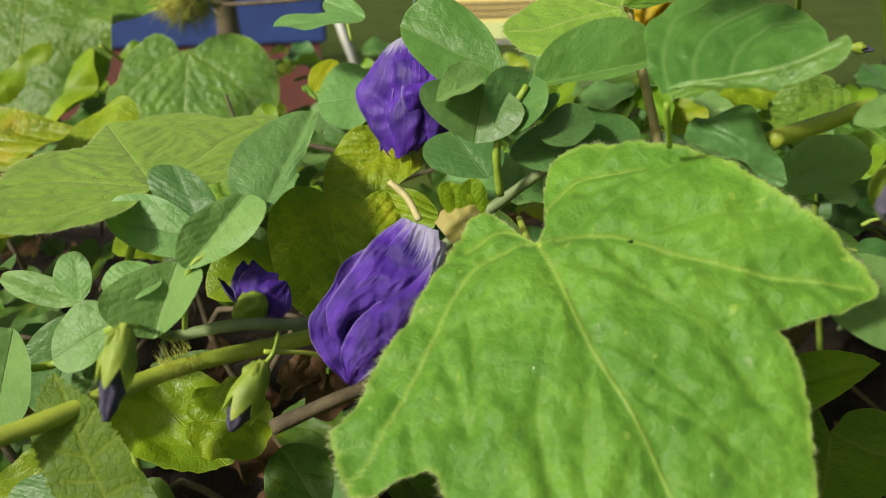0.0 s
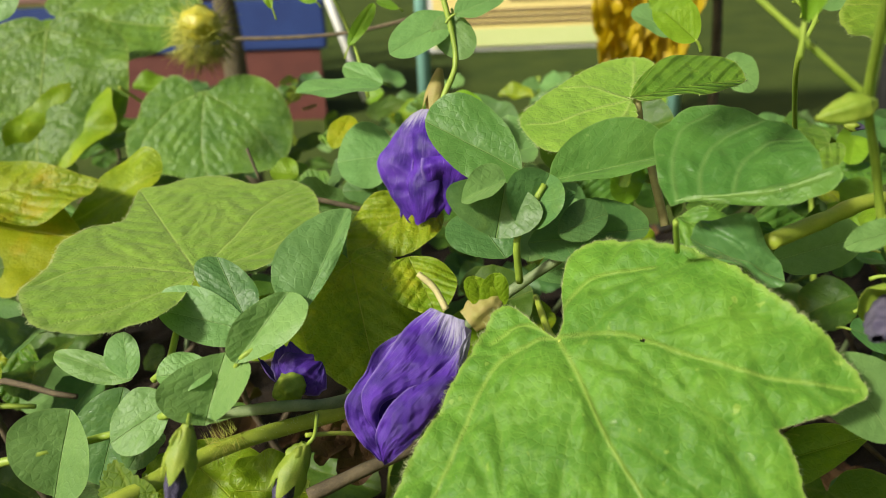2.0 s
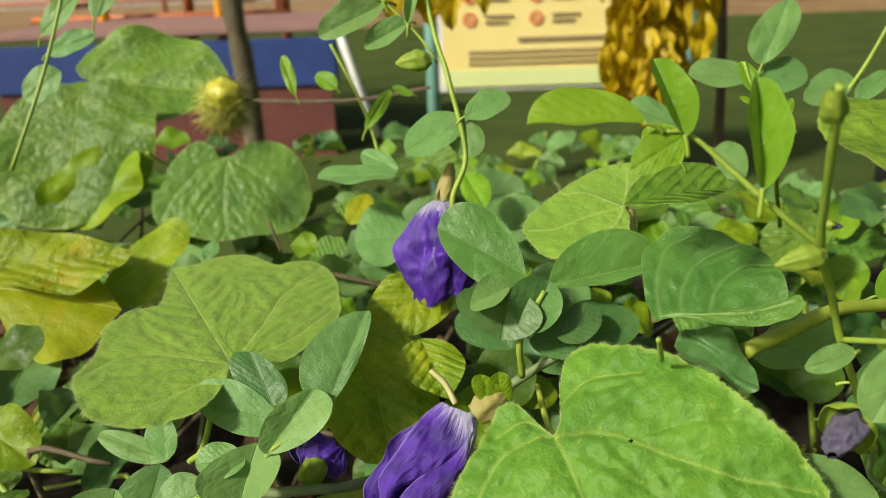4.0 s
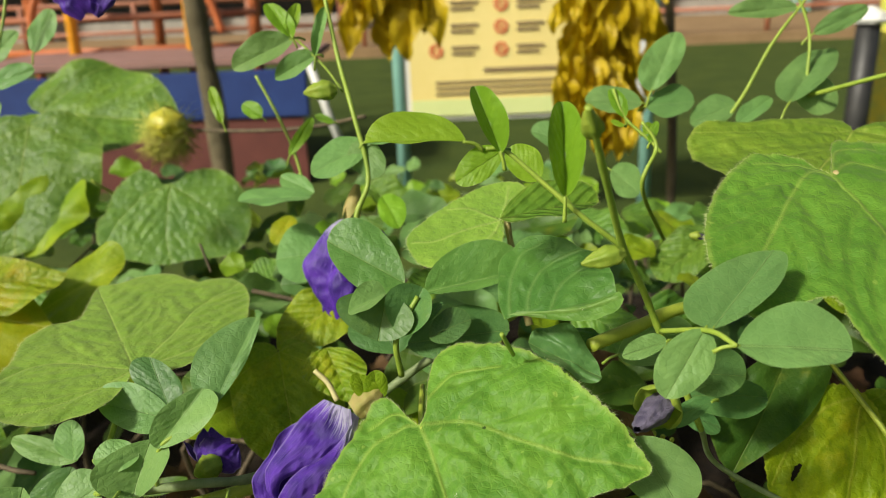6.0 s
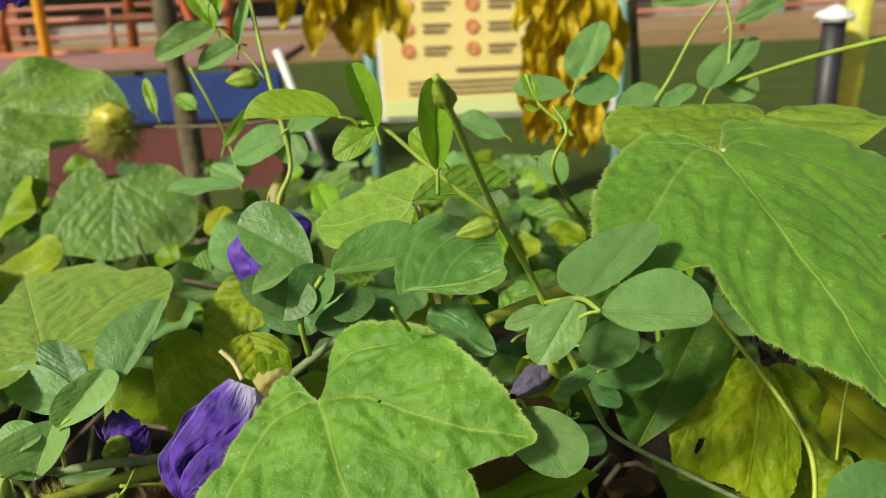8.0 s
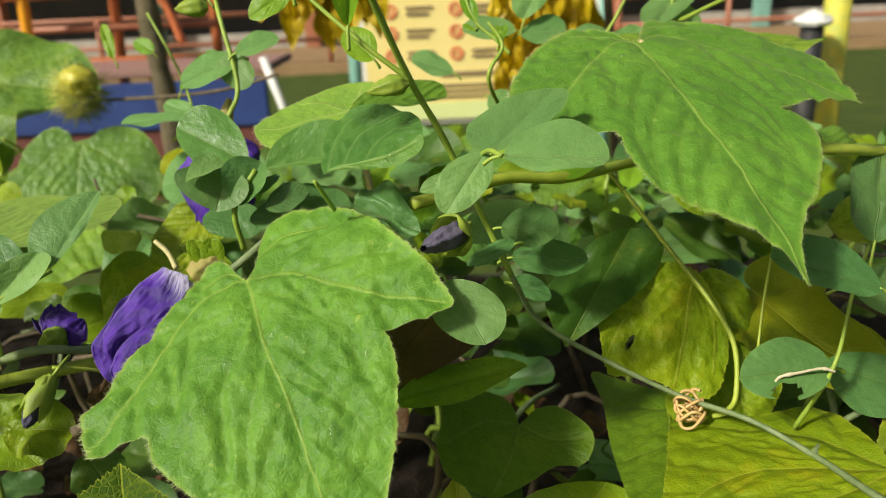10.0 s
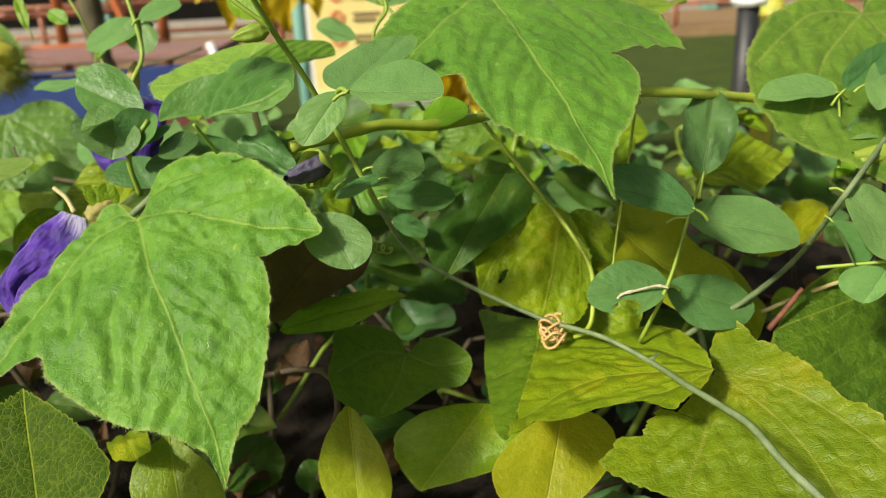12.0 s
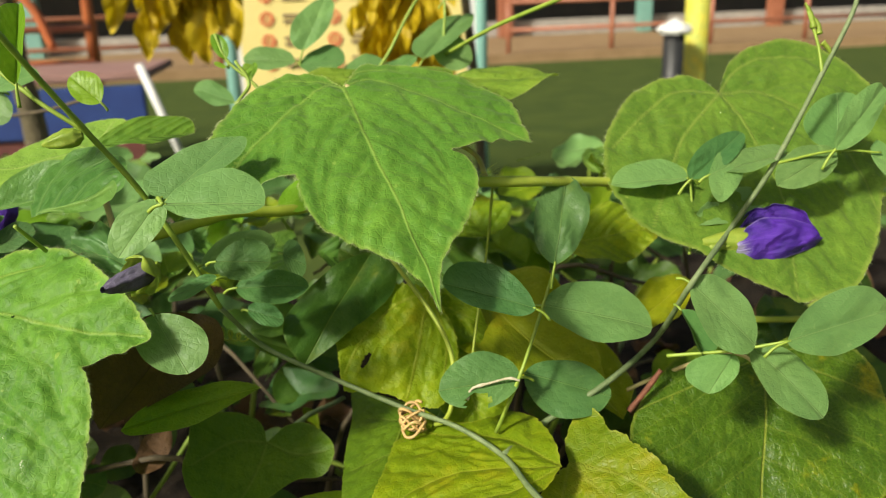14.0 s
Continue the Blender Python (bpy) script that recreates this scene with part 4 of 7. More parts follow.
left_leaf, left_blade = lobed_leaf(vine_front, PALM_PALE, (-0.0953, 0.2245, 0.8743), (-0.4915, 0.8689, -0.0588), (0.8708, 0.4913, -0.0184), (0.0000, 0.0000, 0.0000),
           ((0.0, 0.0), (0.4, -0.7), (1.7, -1.0), (2.8, -0.3), (4.1, 0.7), (5.2, 2.3), (5.8, 4.0), (6.4, 6.0), (6.6, 7.8), (6.3, 9.4), (5.4, 9.9), (4.6, 9.9), (4.0, 12.0), (3.2, 12.7), (2.2, 12.9), (1.1, 12.4), (0.0, 12.3), (-0.8, 9.4), (-1.4, 7.7), (-2.4, 7.7), (-3.1, 7.1), (-3.8, 6.1), (-4.2, 4.1), (-4.7, 2.9), (-5.2, 2.0), (-5.3, 1.2), (-5.1, -1.0), (-4.7, -1.9), (-4.0, -2.8), (-3.3, -3.2), (-2.7, -3.1), (-2.0, -3.1), (-1.2, -2.4), (-0.5, -1.3)),
           (((0.0, 0.0), (0.0, 4.4), (-0.0, 8.4), (-0.0, 12.0)), ((0.0, 0.0), (-0.9, 0.9), (-1.9, 2.0), (-2.8, 2.7), (-3.7, 2.8), (-4.8, 2.1)), ((0.0, 0.0), (1.0, 1.4), (2.2, 3.2), (3.9, 5.9), (6.4, 8.2)), ((0.0, 0.0), (2.4, 0.7), (5.0, 2.7)), ((0.0, 0.0), (-1.8, -1.2), (-3.2, -1.6), (-4.4, -1.6))),
           "dull green lobed leaf lying flat", hub=(0.5, 3.5), quilt=0.4, hairs=1300, size=(80, 440))
far_leaf, far_blade = lobed_leaf(vine_right, PALM, (0.3605, 0.2522, 0.9289), (-0.0788, -0.7880, -0.6106), (-0.9969, 0.0623, 0.0483), (0.0000, 0.0000, 0.0000),
           ((0.0, 0.0), (-0.4, -0.9), (-1.1, -2.1), (-2.4, -3.2), (-4.2, -3.9), (-5.7, -3.8), (-7.0, -2.8), (-8.0, -1.2), (-8.6, 0.3), (-8.2, 2.6), (-7.1, 5.2), (-6.1, 6.4), (-5.4, 7.8), (-4.5, 9.4), (-3.5, 10.7), (-2.6, 11.6), (-1.4, 11.9), (-0.0, 12.2), (0.7, 11.8), (1.9, 11.1), (2.9, 10.4), (3.9, 9.5), (5.3, 8.8), (6.2, 7.9), (6.7, 6.8), (7.0, 5.7), (6.9, 4.3), (6.5, 2.9), (5.8, 1.7), (4.8, 0.3), (3.5, -0.6), (2.2, -1.1), (1.1, -1.0), (0.3, -0.4)),
           (((0.0, 0.0), (-0.6, 1.5), (-0.9, 3.7), (-1.1, 6.8), (-0.0, 12.0)), ((0.0, 0.0), (-2.0, -0.1), (-3.5, 0.7), (-4.6, 1.9), (-5.5, 4.8), (-5.4, 7.5)), ((0.0, 0.0), (-1.2, -1.5), (-3.1, -2.6), (-6.0, -2.6)), ((0.0, 0.0), (1.4, 1.5), (2.7, 3.0), (3.8, 5.0), (5.4, 8.2)), ((0.0, 0.0), (2.2, -0.1), (3.9, 1.1), (6.3, 3.6))),
           "broad green leaf covered in dew", hub=(-0.5, 4.0), quilt=1.4, hairs=900, size=(80, 420))
mid_leaf, mid_blade = lobed_leaf(vine_back, PALM_PALE, (0.0553, 0.2646, 0.9179), (-0.9765, -0.2033, -0.0711), (-0.2154, 0.9212, 0.3239), (0.0000, 0.0000, 0.0000),
           ((0.0, -0.0), (-0.7, 0.1), (-1.7, 0.6), (-2.1, 1.6), (-2.3, 2.8), (-2.2, 3.8), (-1.2, 4.2), (-0.3, 4.2), (0.4, 3.7), (1.1, 2.8), (1.9, 1.6), (2.4, 0.6), (2.7, -0.3), (2.7, -1.1), (2.4, -1.6), (1.8, -1.7), (0.9, -0.9)),
           (((0.0, -0.0), (0.5, 0.5), (1.2, 1.1), (1.4, 2.0)), ((0.0, -0.0), (-0.2, 1.5), (-0.6, 3.0), (-0.5, 4.0)), ((0.0, -0.0), (1.2, -0.6), (2.4, -1.1)), ((0.0, -0.0), (-0.9, 0.7), (-1.7, 1.9))),
           "pale wet lobed leaf on a hairy stalk", hub=(0.3, 1.5), quilt=0.5, hairs=400, size=(50, 260))
leaf(vine_back, PASSION, "oval", (0.0549, 0.2651, 0.9181), (0.1000, 0.2775, 0.9224), (0.0797, 0.2891, 0.9265), far=0.45, hairs=120)
round_leaf, round_blade = lobed_leaf(vine_back, PALM_WET, (-0.2045, 0.5933, 0.8558), (0.0978, -0.5894, -0.8019), (-0.9903, -0.1378, -0.0194), (0.0000, 0.0000, 0.0000),
           ((0.7, -0.1), (1.2, -1.1), (2.3, -1.7), (3.5, -1.1), (4.7, 0.2), (5.3, 1.9), (6.1, 2.8), (6.0, 4.8), (4.8, 6.0), (3.2, 6.5), (0.9, 7.1), (-1.8, 6.9), (-4.2, 6.9), (-5.6, 6.3), (-6.4, 4.9), (-6.6, 2.8), (-5.9, 0.7), (-4.6, -0.8), (-2.9, -1.3), (-1.5, -1.0), (-0.6, -0.3)),
           (((0.0, -0.0), (0.3, 2.1), (0.5, 4.7), (0.2, 6.9)), ((0.0, -0.0), (2.1, 0.7), (4.3, 2.8), (5.5, 4.9)), ((0.0, -0.0), (-2.5, 1.9), (-4.3, 4.1), (-5.4, 6.0))),
           "round wet green leaf", hairs=300, quilt=0.25, size=(40, 220))
droop_leaf, droop_blade = leaf(vine_back, PASSION_WET, "round", (-0.3538, 0.6658, 0.8983), (-0.3519, 0.5848, 0.8046), (-0.2760, 0.6420, 0.8589), "drooping wet green leaf", wave=0.05, curl=0.1)
leaf(vine_back, PASSION_WET, "broad", (-0.3815, 0.7455, 0.8995), (-0.2356, 0.7316, 0.8891), (-0.3190, 0.7972, 0.9383), wave=0.05)
leaf(vine_back, LIME, "round", (-0.3486, 0.6026, 0.8002), (-0.3100, 0.6334, 0.8578), (-0.2932, 0.6138, 0.8211), "curled yellow-green leaf", fold=0.25, wave=0.08)
leaf(vine_back, PASSION_OLD, "pointed", (-0.3045, 0.3973, 0.8420), (-0.2105, 0.4067, 0.8491), (-0.2455, 0.3826, 0.8310), "yellowing leaf with brown spots", wave=0.05)
leaf(vine_back, YELLOW, "pointed", (-0.2983, 0.3996, 0.8293), (-0.2166, 0.3876, 0.8203), (-0.2502, 0.3572, 0.7975), "yellowing leaf with brown spots", wave=0.05)
leaf(vine_back, LIME, "pointed", (-0.1878, 0.4408, 0.8413), (-0.2407, 0.4124, 0.8200), (-0.2108, 0.4052, 0.8146), wave=0.05)
leaf(vine_back, PASSION_PALE, "pointed", (-0.1538, 0.4603, 0.8202), (-0.1800, 0.4151, 0.7864), (-0.1998, 0.4503, 0.8128), wave=0.06)
leaf(vine_right, PASSION_PALE, "broad", (0.2393, 0.3354, 0.9347), (0.1839, 0.2692, 0.9215), (0.1499, 0.3278, 0.9332), "broad wet leaf lying flat", wave=0.05, hairs=300)
leaf(vine_old, PASSION_OLD, "round", (-0.0555, 0.2977, 0.8426), (-0.0423, 0.2573, 0.8022), (-0.0780, 0.2782, 0.8231), "mottled yellow and green leaf", wave=0.06, teeth=0.008)
leaf(vine_old, PASSION_OLD, "pointed", (-0.0289, 0.2862, 0.8495), (-0.0164, 0.2634, 0.8324), (-0.0390, 0.2748, 0.8410), wave=0.06)
leaf(vine_old, PASSION_OLD, "pointed", (-0.0187, 0.3276, 0.8605), (-0.0577, 0.3026, 0.8417), (-0.0495, 0.3270, 0.8600), "pale lime leaf", wave=0.06, teeth=0.008)
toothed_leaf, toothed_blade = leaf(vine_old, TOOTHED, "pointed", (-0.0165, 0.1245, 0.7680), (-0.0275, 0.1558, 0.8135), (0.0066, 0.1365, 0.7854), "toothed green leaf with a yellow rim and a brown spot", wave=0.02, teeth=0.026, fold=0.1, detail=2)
leaf(vine_old, LIME, "pointed", (0.0172, 0.1739, 0.7200), (0.0089, 0.2016, 0.7602), (-0.0084, 0.1869, 0.7390), "toothed lime leaf", teeth=0.012)
leaf(vine_old, YELLOW, "pointed", (0.0964, 0.1734, 0.7125), (0.0937, 0.2044, 0.7653), (0.0779, 0.1874, 0.7365), "upright yellow leaf with a toothed rim", teeth=0.012, fold=0.05)
lobed_leaf(vine_old, PALM_DEEP, (0.1230, 0.2135, 0.7835), (-0.4033, -0.7320, -0.5490), (-0.9151, 0.3227, 0.2420), (0.05, 0.0, 0.03),
           ((0.0, -0.0), (0.4, -0.6), (0.9, -0.9), (1.7, -0.9), (2.6, -0.6), (3.3, -0.2), (3.5, 0.4), (3.2, 1.3), (3.1, 2.1), (2.8, 2.7), (2.1, 3.4), (1.2, 3.6), (0.2, 3.6), (-0.4, 3.2), (-1.2, 2.4), (-2.0, 1.4), (-3.1, 0.9), (-3.3, 0.0), (-3.0, -0.7), (-2.2, -1.2), (-1.3, -1.4), (-0.5, -1.0), (-0.2, -0.4)),
           (((0.0, -0.0), (-0.1, 1.6), (0.1, 3.3)), ((0.0, -0.0), (1.5, 0.5), (2.7, 2.1)), ((0.0, -0.0), (-1.5, 0.2), (-2.8, -0.2))),
           "heart-shaped green leaf curled at its rim", hub=(0.2, 1.6), quilt=0.15, teeth=0.02, size=(50, 240), wave=0.25)
leaf(vine_old, LIME, "pointed", (0.0692, 0.1835, 0.8158), (0.1254, 0.1973, 0.8227), (0.0937, 0.1983, 0.8232), "narrow pointed leaf seen edge-on", fold=0.05, teeth=0.012)
leaf(vine_old, LIME, "pointed", (0.1605, 0.2038, 0.7579), (0.1244, 0.1774, 0.7315), (0.1166, 0.1984, 0.7526), "lime leaf with a torn rim", teeth=0.016, wave=0.05)
leaf(vine_old, YELLOW, "pointed", (0.1932, 0.1838, 0.7630), (0.1750, 0.1473, 0.7265), (0.1571, 0.1675, 0.7467), "yellow leaf with a brown spot", teeth=0.008)
lobed_leaf(vine_old, PALM_OLD, (0.2067, 0.2356, 0.8438), (-0.3370, -0.5475, -0.7659), (-0.9407, 0.1611, 0.2987), (0.0000, 0.0000, 0.0000),
           ((0.0, 0.0), (-0.8, 0.7), (-1.8, 2.1), (-2.1, 3.4), (-2.0, 4.8), (-1.5, 5.5), (-0.4, 5.6), (0.7, 5.4), (1.8, 5.5), (2.8, 5.7), (3.4, 4.5), (3.8, 3.5), (3.9, 2.7), (3.7, 1.8), (3.1, 0.9), (2.2, 0.4), (1.1, 0.0)),
           (((-0.0, 0.1), (-0.0, 1.4), (-0.1, 3.3), (-0.1, 5.4)), ((-0.0, 0.1), (1.5, 1.2), (2.6, 3.2), (3.0, 4.9)), ((-0.0, 0.1), (-1.3, 2.2), (-1.6, 4.3))),
           "yellow-green leaf with an insect hole", hub=(0.8, 2.8), hole=(2.2, 4.1, 0.5, 0.3, 1.3), teeth=0.07, quilt=1.5, size=(60, 260), wave=0.2)
leaf(vine_old, PASSION_OLD, "round", (0.2107, 0.2415, 0.8335), (0.2278, 0.2109, 0.7762), (0.2386, 0.2293, 0.8107), teeth=0.014, wave=0.07, detail=2)
lobed_leaf(vine_old, PALM_OLD, (0.2403, 0.1341, 0.8067), (-0.9768, 0.0318, -0.2116), (0.0409, 0.9984, -0.0389), (0.0000, 0.0000, 0.0000),
           ((0.0, -0.0), (1.5, -0.2), (3.1, -0.1), (4.5, 0.4), (4.9, 1.5), (5.0, 2.8), (6.1, 4.0), (8.2, 5.4), (5.9, 6.1), (3.6, 6.8), (1.1, 7.7), (-0.9, 8.4), (-0.3, 7.5), (-0.7, 6.6), (-0.8, 5.8), (-0.6, 4.8), (-0.6, 3.9), (-1.1, 3.1), (-2.0, 2.4), (-1.4, 1.5), (-0.8, 0.6)),
           (((0.0, -0.0), (1.0, 2.1), (1.6, 4.7), (0.2, 7.9)), ((0.0, -0.0), (3.1, 1.7), (4.6, 4.0), (6.3, 5.8)), ((0.0, -0.0), (-0.6, 2.1), (-0.5, 4.3))),
           "folded yellow-green leaf lobe", hub=(1.7, 3.8), teeth=0.05, quilt=1.0, size=(60, 300), wave=0.1)
lobed_leaf(vine_old, PALM_DEEP, (0.1862, 0.2057, 0.7916), (-0.3589, -0.9327, -0.0345), (-0.8906, 0.3533, -0.2863), (0.0000, 0.0000, 0.0000),
           ((0.0, -1.4), (2.0, -2.9), (4.0, -4.4), (3.0, -1.2), (2.2, 2.3), (1.3, 5.3), (0.6, 7.5), (-0.0, 8.5), (-0.2, 8.2), (-0.2, 6.1), (-0.2, 3.6), (-0.2, 1.1)),
           (((0.0, -0.8), (-0.2, 2.6), (-0.3, 6.0), (-0.1, 8.3)), ((-0.0, 0.0), (2.0, -0.8)), ((-0.2, 2.6), (1.5, 3.5))),
           "deep green fold of the old leaf", hub=(1.0, 2.7), teeth=0.04, quilt=0.6, size=(50, 220))
lobed_leaf(vine_old, PALM_TAN, (0.2491, 0.1507, 0.7957), (0.3641, -0.9239, -0.1173), (-0.8483, -0.2770, -0.4513), (0.0110, 0.0081, -0.0005),
           ((-0.0, -0.0), (-0.5, -0.8), (-1.5, -1.4), (-2.3, -1.3), (-2.5, -0.7), (-2.2, 0.1), (-2.4, 0.7), (-2.4, 1.5), (-2.5, 2.5), (-2.2, 4.0), (-2.1, 4.7), (-2.3, 5.0), (-2.3, 5.8), (-2.1, 6.6), (-1.7, 7.4), (-1.5, 8.4), (-0.9, 9.1), (0.6, 9.2), (2.0, 8.4), (3.1, 7.1), (3.8, 5.7), (4.7, 4.3), (5.6, 2.8), (6.2, 1.4), (6.4, 0.2), (5.6, -0.0), (4.9, -0.3), (4.5, 0.3), (3.7, -0.0), (2.8, -0.2), (2.7, 0.4), (1.5, 0.2), (0.5, -0.0)),
           (((-0.0, -0.0), (0.0, 2.3), (0.3, 4.4), (0.9, 6.1), (1.9, 8.2)), ((-0.0, -0.0), (-1.1, 2.1), (-1.4, 4.8), (-1.0, 8.4)), ((-0.0, -0.0), (2.2, 1.7), (4.0, 2.8), (5.1, 3.5))),
           "large toothed yellow-green leaf", hub=(1.2, 3.4), teeth=0.10, quilt=1.4, size=(70, 320), wave=0.1)
mottled_leaf, mottled_blade = leaf(vine_old, MOTTLED, "round", (0.3668, 0.2002, 0.8060), (0.3286, 0.1291, 0.7443), (0.2816, 0.1722, 0.7817), "large mottled green and yellow leaf with dew", wave=0.03, detail=2, teeth=0.006)
leaf(vine_old, PASSION_OLD, "pointed", (0.4028, 0.1572, 0.7676), (0.3532, 0.1268, 0.7448), (0.3853, 0.1569, 0.7674), teeth=0.01)
leaf(vine_old, YELLOW, "lobed", (0.2403, 0.2519, 0.8237), (0.2908, 0.1954, 0.7904), (0.2821, 0.2557, 0.8259), "yellow and orange dying leaf", wave=0.06)
leaf(vine_old, YELLOW, "pointed", (0.3416, 0.2342, 0.8361), (0.2954, 0.2099, 0.8218), (0.3202, 0.2348, 0.8364), wave=0.05)
leaf(vine_old, YELLOW, "pointed", (0.2795, 0.2471, 0.8102), (0.2965, 0.2044, 0.7782), (0.3042, 0.2286, 0.7964), wave=0.05)
leaf(vine_old, PASSION_OLD, "pointed", (0.2477, 0.2930, 0.8491), (0.2313, 0.3240, 0.8724), (0.2647, 0.3078, 0.8603), wave=0.05)
leaf(vine_old, PASSION_OLD, "pointed", (0.2893, 0.2783, 0.8467), (0.3512, 0.2827, 0.8500), (0.3106, 0.2643, 0.8362), wave=0.05)
leaf(vine_old, UNDER, "pointed", (0.1793, 0.2466, 0.8613), (0.1431, 0.2092, 0.8239), (0.1390, 0.2301, 0.8448), "dark wet creased leaf", wave=0.06, detail=2)
leaf(vine_old, UNDER, "pointed", (0.1646, 0.2572, 0.8615), (0.1882, 0.2443, 0.8518), (0.1793, 0.2616, 0.8648), wave=0.06)
leaf(vine_old, DEAD, "pointed", (0.0981, 0.2232, 0.8480), (0.0596, 0.1870, 0.8156), (0.0599, 0.2080, 0.8417), "dry brown curled leaf", fold=0.2, wave=0.06, detail=2)
leaf(vine_old, YELLOW, "pointed", (0.3689, 0.1376, 0.7449), (0.4084, 0.1600, 0.7618), (0.3675, 0.1538, 0.7571), teeth=0.01)
lobed_leaf(vine_old, TOOTHED_LIT, (-0.0883, 0.1470, 0.8162), (-0.5021, 0.5668, 0.6531), (0.8648, 0.3257, 0.3822), (0.0000, 0.0000, 0.0000),
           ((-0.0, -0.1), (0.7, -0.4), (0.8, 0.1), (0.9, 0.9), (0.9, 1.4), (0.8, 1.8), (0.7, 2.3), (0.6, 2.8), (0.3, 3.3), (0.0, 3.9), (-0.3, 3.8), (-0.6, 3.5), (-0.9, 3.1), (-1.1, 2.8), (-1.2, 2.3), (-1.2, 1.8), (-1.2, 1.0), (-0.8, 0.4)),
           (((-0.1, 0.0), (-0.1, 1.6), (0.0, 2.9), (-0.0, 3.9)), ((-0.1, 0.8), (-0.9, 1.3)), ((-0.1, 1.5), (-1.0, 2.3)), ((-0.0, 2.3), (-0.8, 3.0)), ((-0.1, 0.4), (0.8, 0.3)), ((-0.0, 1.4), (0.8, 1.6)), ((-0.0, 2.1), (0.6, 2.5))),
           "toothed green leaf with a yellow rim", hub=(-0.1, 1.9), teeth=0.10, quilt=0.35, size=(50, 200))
leaf(vine_old, MOTTLED, "oval", (-0.2689, 0.3829, 0.7622), (-0.2675, 0.3620, 0.7230), (-0.2818, 0.3723, 0.7424), "hanging yellowish leaf")
leaf(vine_old, LIME, "round", (-0.1067, 0.2125, 0.8081), (-0.0763, 0.1919, 0.7926), (-0.1095, 0.1970, 0.7965), wave=0.13, teeth=0.02)
leaf(vine_old, LIME, "round", (-0.0844, 0.1951, 0.8066), (-0.0601, 0.1946, 0.8063), (-0.0720, 0.1847, 0.7989), wave=0.13, teeth=0.02)
leaf(vine_old, UNDER, "pointed", (-0.0617, 0.2042, 0.7888), (-0.0451, 0.1861, 0.7752), (-0.0646, 0.1922, 0.7798), wave=0.05)
leaf(pea_left, PEA, "oval", (-0.0542, 0.1924, 0.8753), (-0.0414, 0.2175, 0.8986), (-0.0621, 0.2038, 0.8879), far=0.30, name="leaflet")
leaf(pea_left, PEA, "oval", (-0.0719, 0.1989, 0.8656), (-0.1034, 0.2048, 0.8715), (-0.0900, 0.2099, 0.8766), far=0.80, name="leaflet")
leaf(pea_left, PEA, "oval", (-0.0581, 0.1950, 0.8807), (-0.0723, 0.1802, 0.8660), (-0.0513, 0.1869, 0.8727), fold=0.25, far=0.50, name="leaflet")
leaf(pea_left, PEA_DARK, "oval", (-0.0749, 0.2027, 0.8695), (-0.0852, 0.2167, 0.8835), (-0.0913, 0.2109, 0.8777), far=0.80, name="leaflet")
leaf(pea_left, PEA, "oval", (-0.1201, 0.2144, 0.8394), (-0.1498, 0.2213, 0.8463), (-0.1360, 0.2140, 0.8389), far=0.80, name="leaflet")
leaf(pea_left, PEA, "oval", (-0.1209, 0.2126, 0.8404), (-0.1228, 0.2201, 0.8546), (-0.1289, 0.2162, 0.8473), far=0.80, name="leaflet")
leaf(pea_left, PEA, "oval", (-0.0776, 0.1892, 0.8642), (-0.0828, 0.1754, 0.8482), (-0.0952, 0.1815, 0.8553), fold=0.45, far=0.80, name="leaflet")
leaf(pea_left, PEA, "oval", (-0.0808, 0.1841, 0.8606), (-0.0976, 0.1838, 0.8605), (-0.0903, 0.1899, 0.8641), far=0.80, name="leaflet")
leaf(pea_left, PEA, "oval", (-0.0959, 0.1857, 0.8488), (-0.1129, 0.1777, 0.8409), (-0.1080, 0.1886, 0.8517), far=0.80, name="leaflet")
leaf(pea_left, PEA_DARK, "oval", (-0.1288, 0.2235, 0.8301), (-0.1383, 0.2071, 0.7994), (-0.1482, 0.2170, 0.8178), far=0.80, name="leaflet")
leaf(pea_left, PEA, "oval", (-0.1333, 0.1967, 0.8400), (-0.1392, 0.1834, 0.8152), (-0.1514, 0.1933, 0.8337), fold=0.3, far=0.80, name="leaflet")
leaf(pea_left, PEA_DARK, "oval", (-0.1157, 0.2143, 0.8212), (-0.1256, 0.2067, 0.8071), (-0.1270, 0.2125, 0.8178), far=0.80, name="leaflet")
leaf(pea_left, PEA_DARK, "oval", (-0.1206, 0.2060, 0.8156), (-0.1138, 0.2095, 0.8221), (-0.1114, 0.2069, 0.8172), far=0.80, name="leaflet")
leaf(pea_mid, PEA_GREEN, "oval", (0.0143, 0.2357, 0.9019), (-0.0177, 0.2490, 0.9172), (0.0014, 0.2526, 0.9213), far=0.80, name="leaflet")
leaf(pea_mid, PEA_DARK, "oval", (0.0079, 0.2224, 0.9028), (0.0042, 0.2118, 0.8887), (-0.0098, 0.2199, 0.8995), fold=0.35, far=0.80, name="leaflet")
leaf(pea_mid, PEA, "oval", (0.0077, 0.2188, 0.9049), (-0.0062, 0.2128, 0.9013), (0.0011, 0.2092, 0.8992), fold=0.4, far=0.80, name="leaflet")
leaf(pea_mid, PEA_DARK, "oval", (0.0219, 0.2236, 0.9048), (0.0128, 0.2129, 0.8905), (0.0086, 0.2216, 0.9022), fold=0.4, far=0.80, name="leaflet")
leaf(pea_mid, PEA_DARK, "oval", (0.0182, 0.2131, 0.8942), (0.0294, 0.2189, 0.9000), (0.0233, 0.2132, 0.8943), far=0.80, name="leaflet")
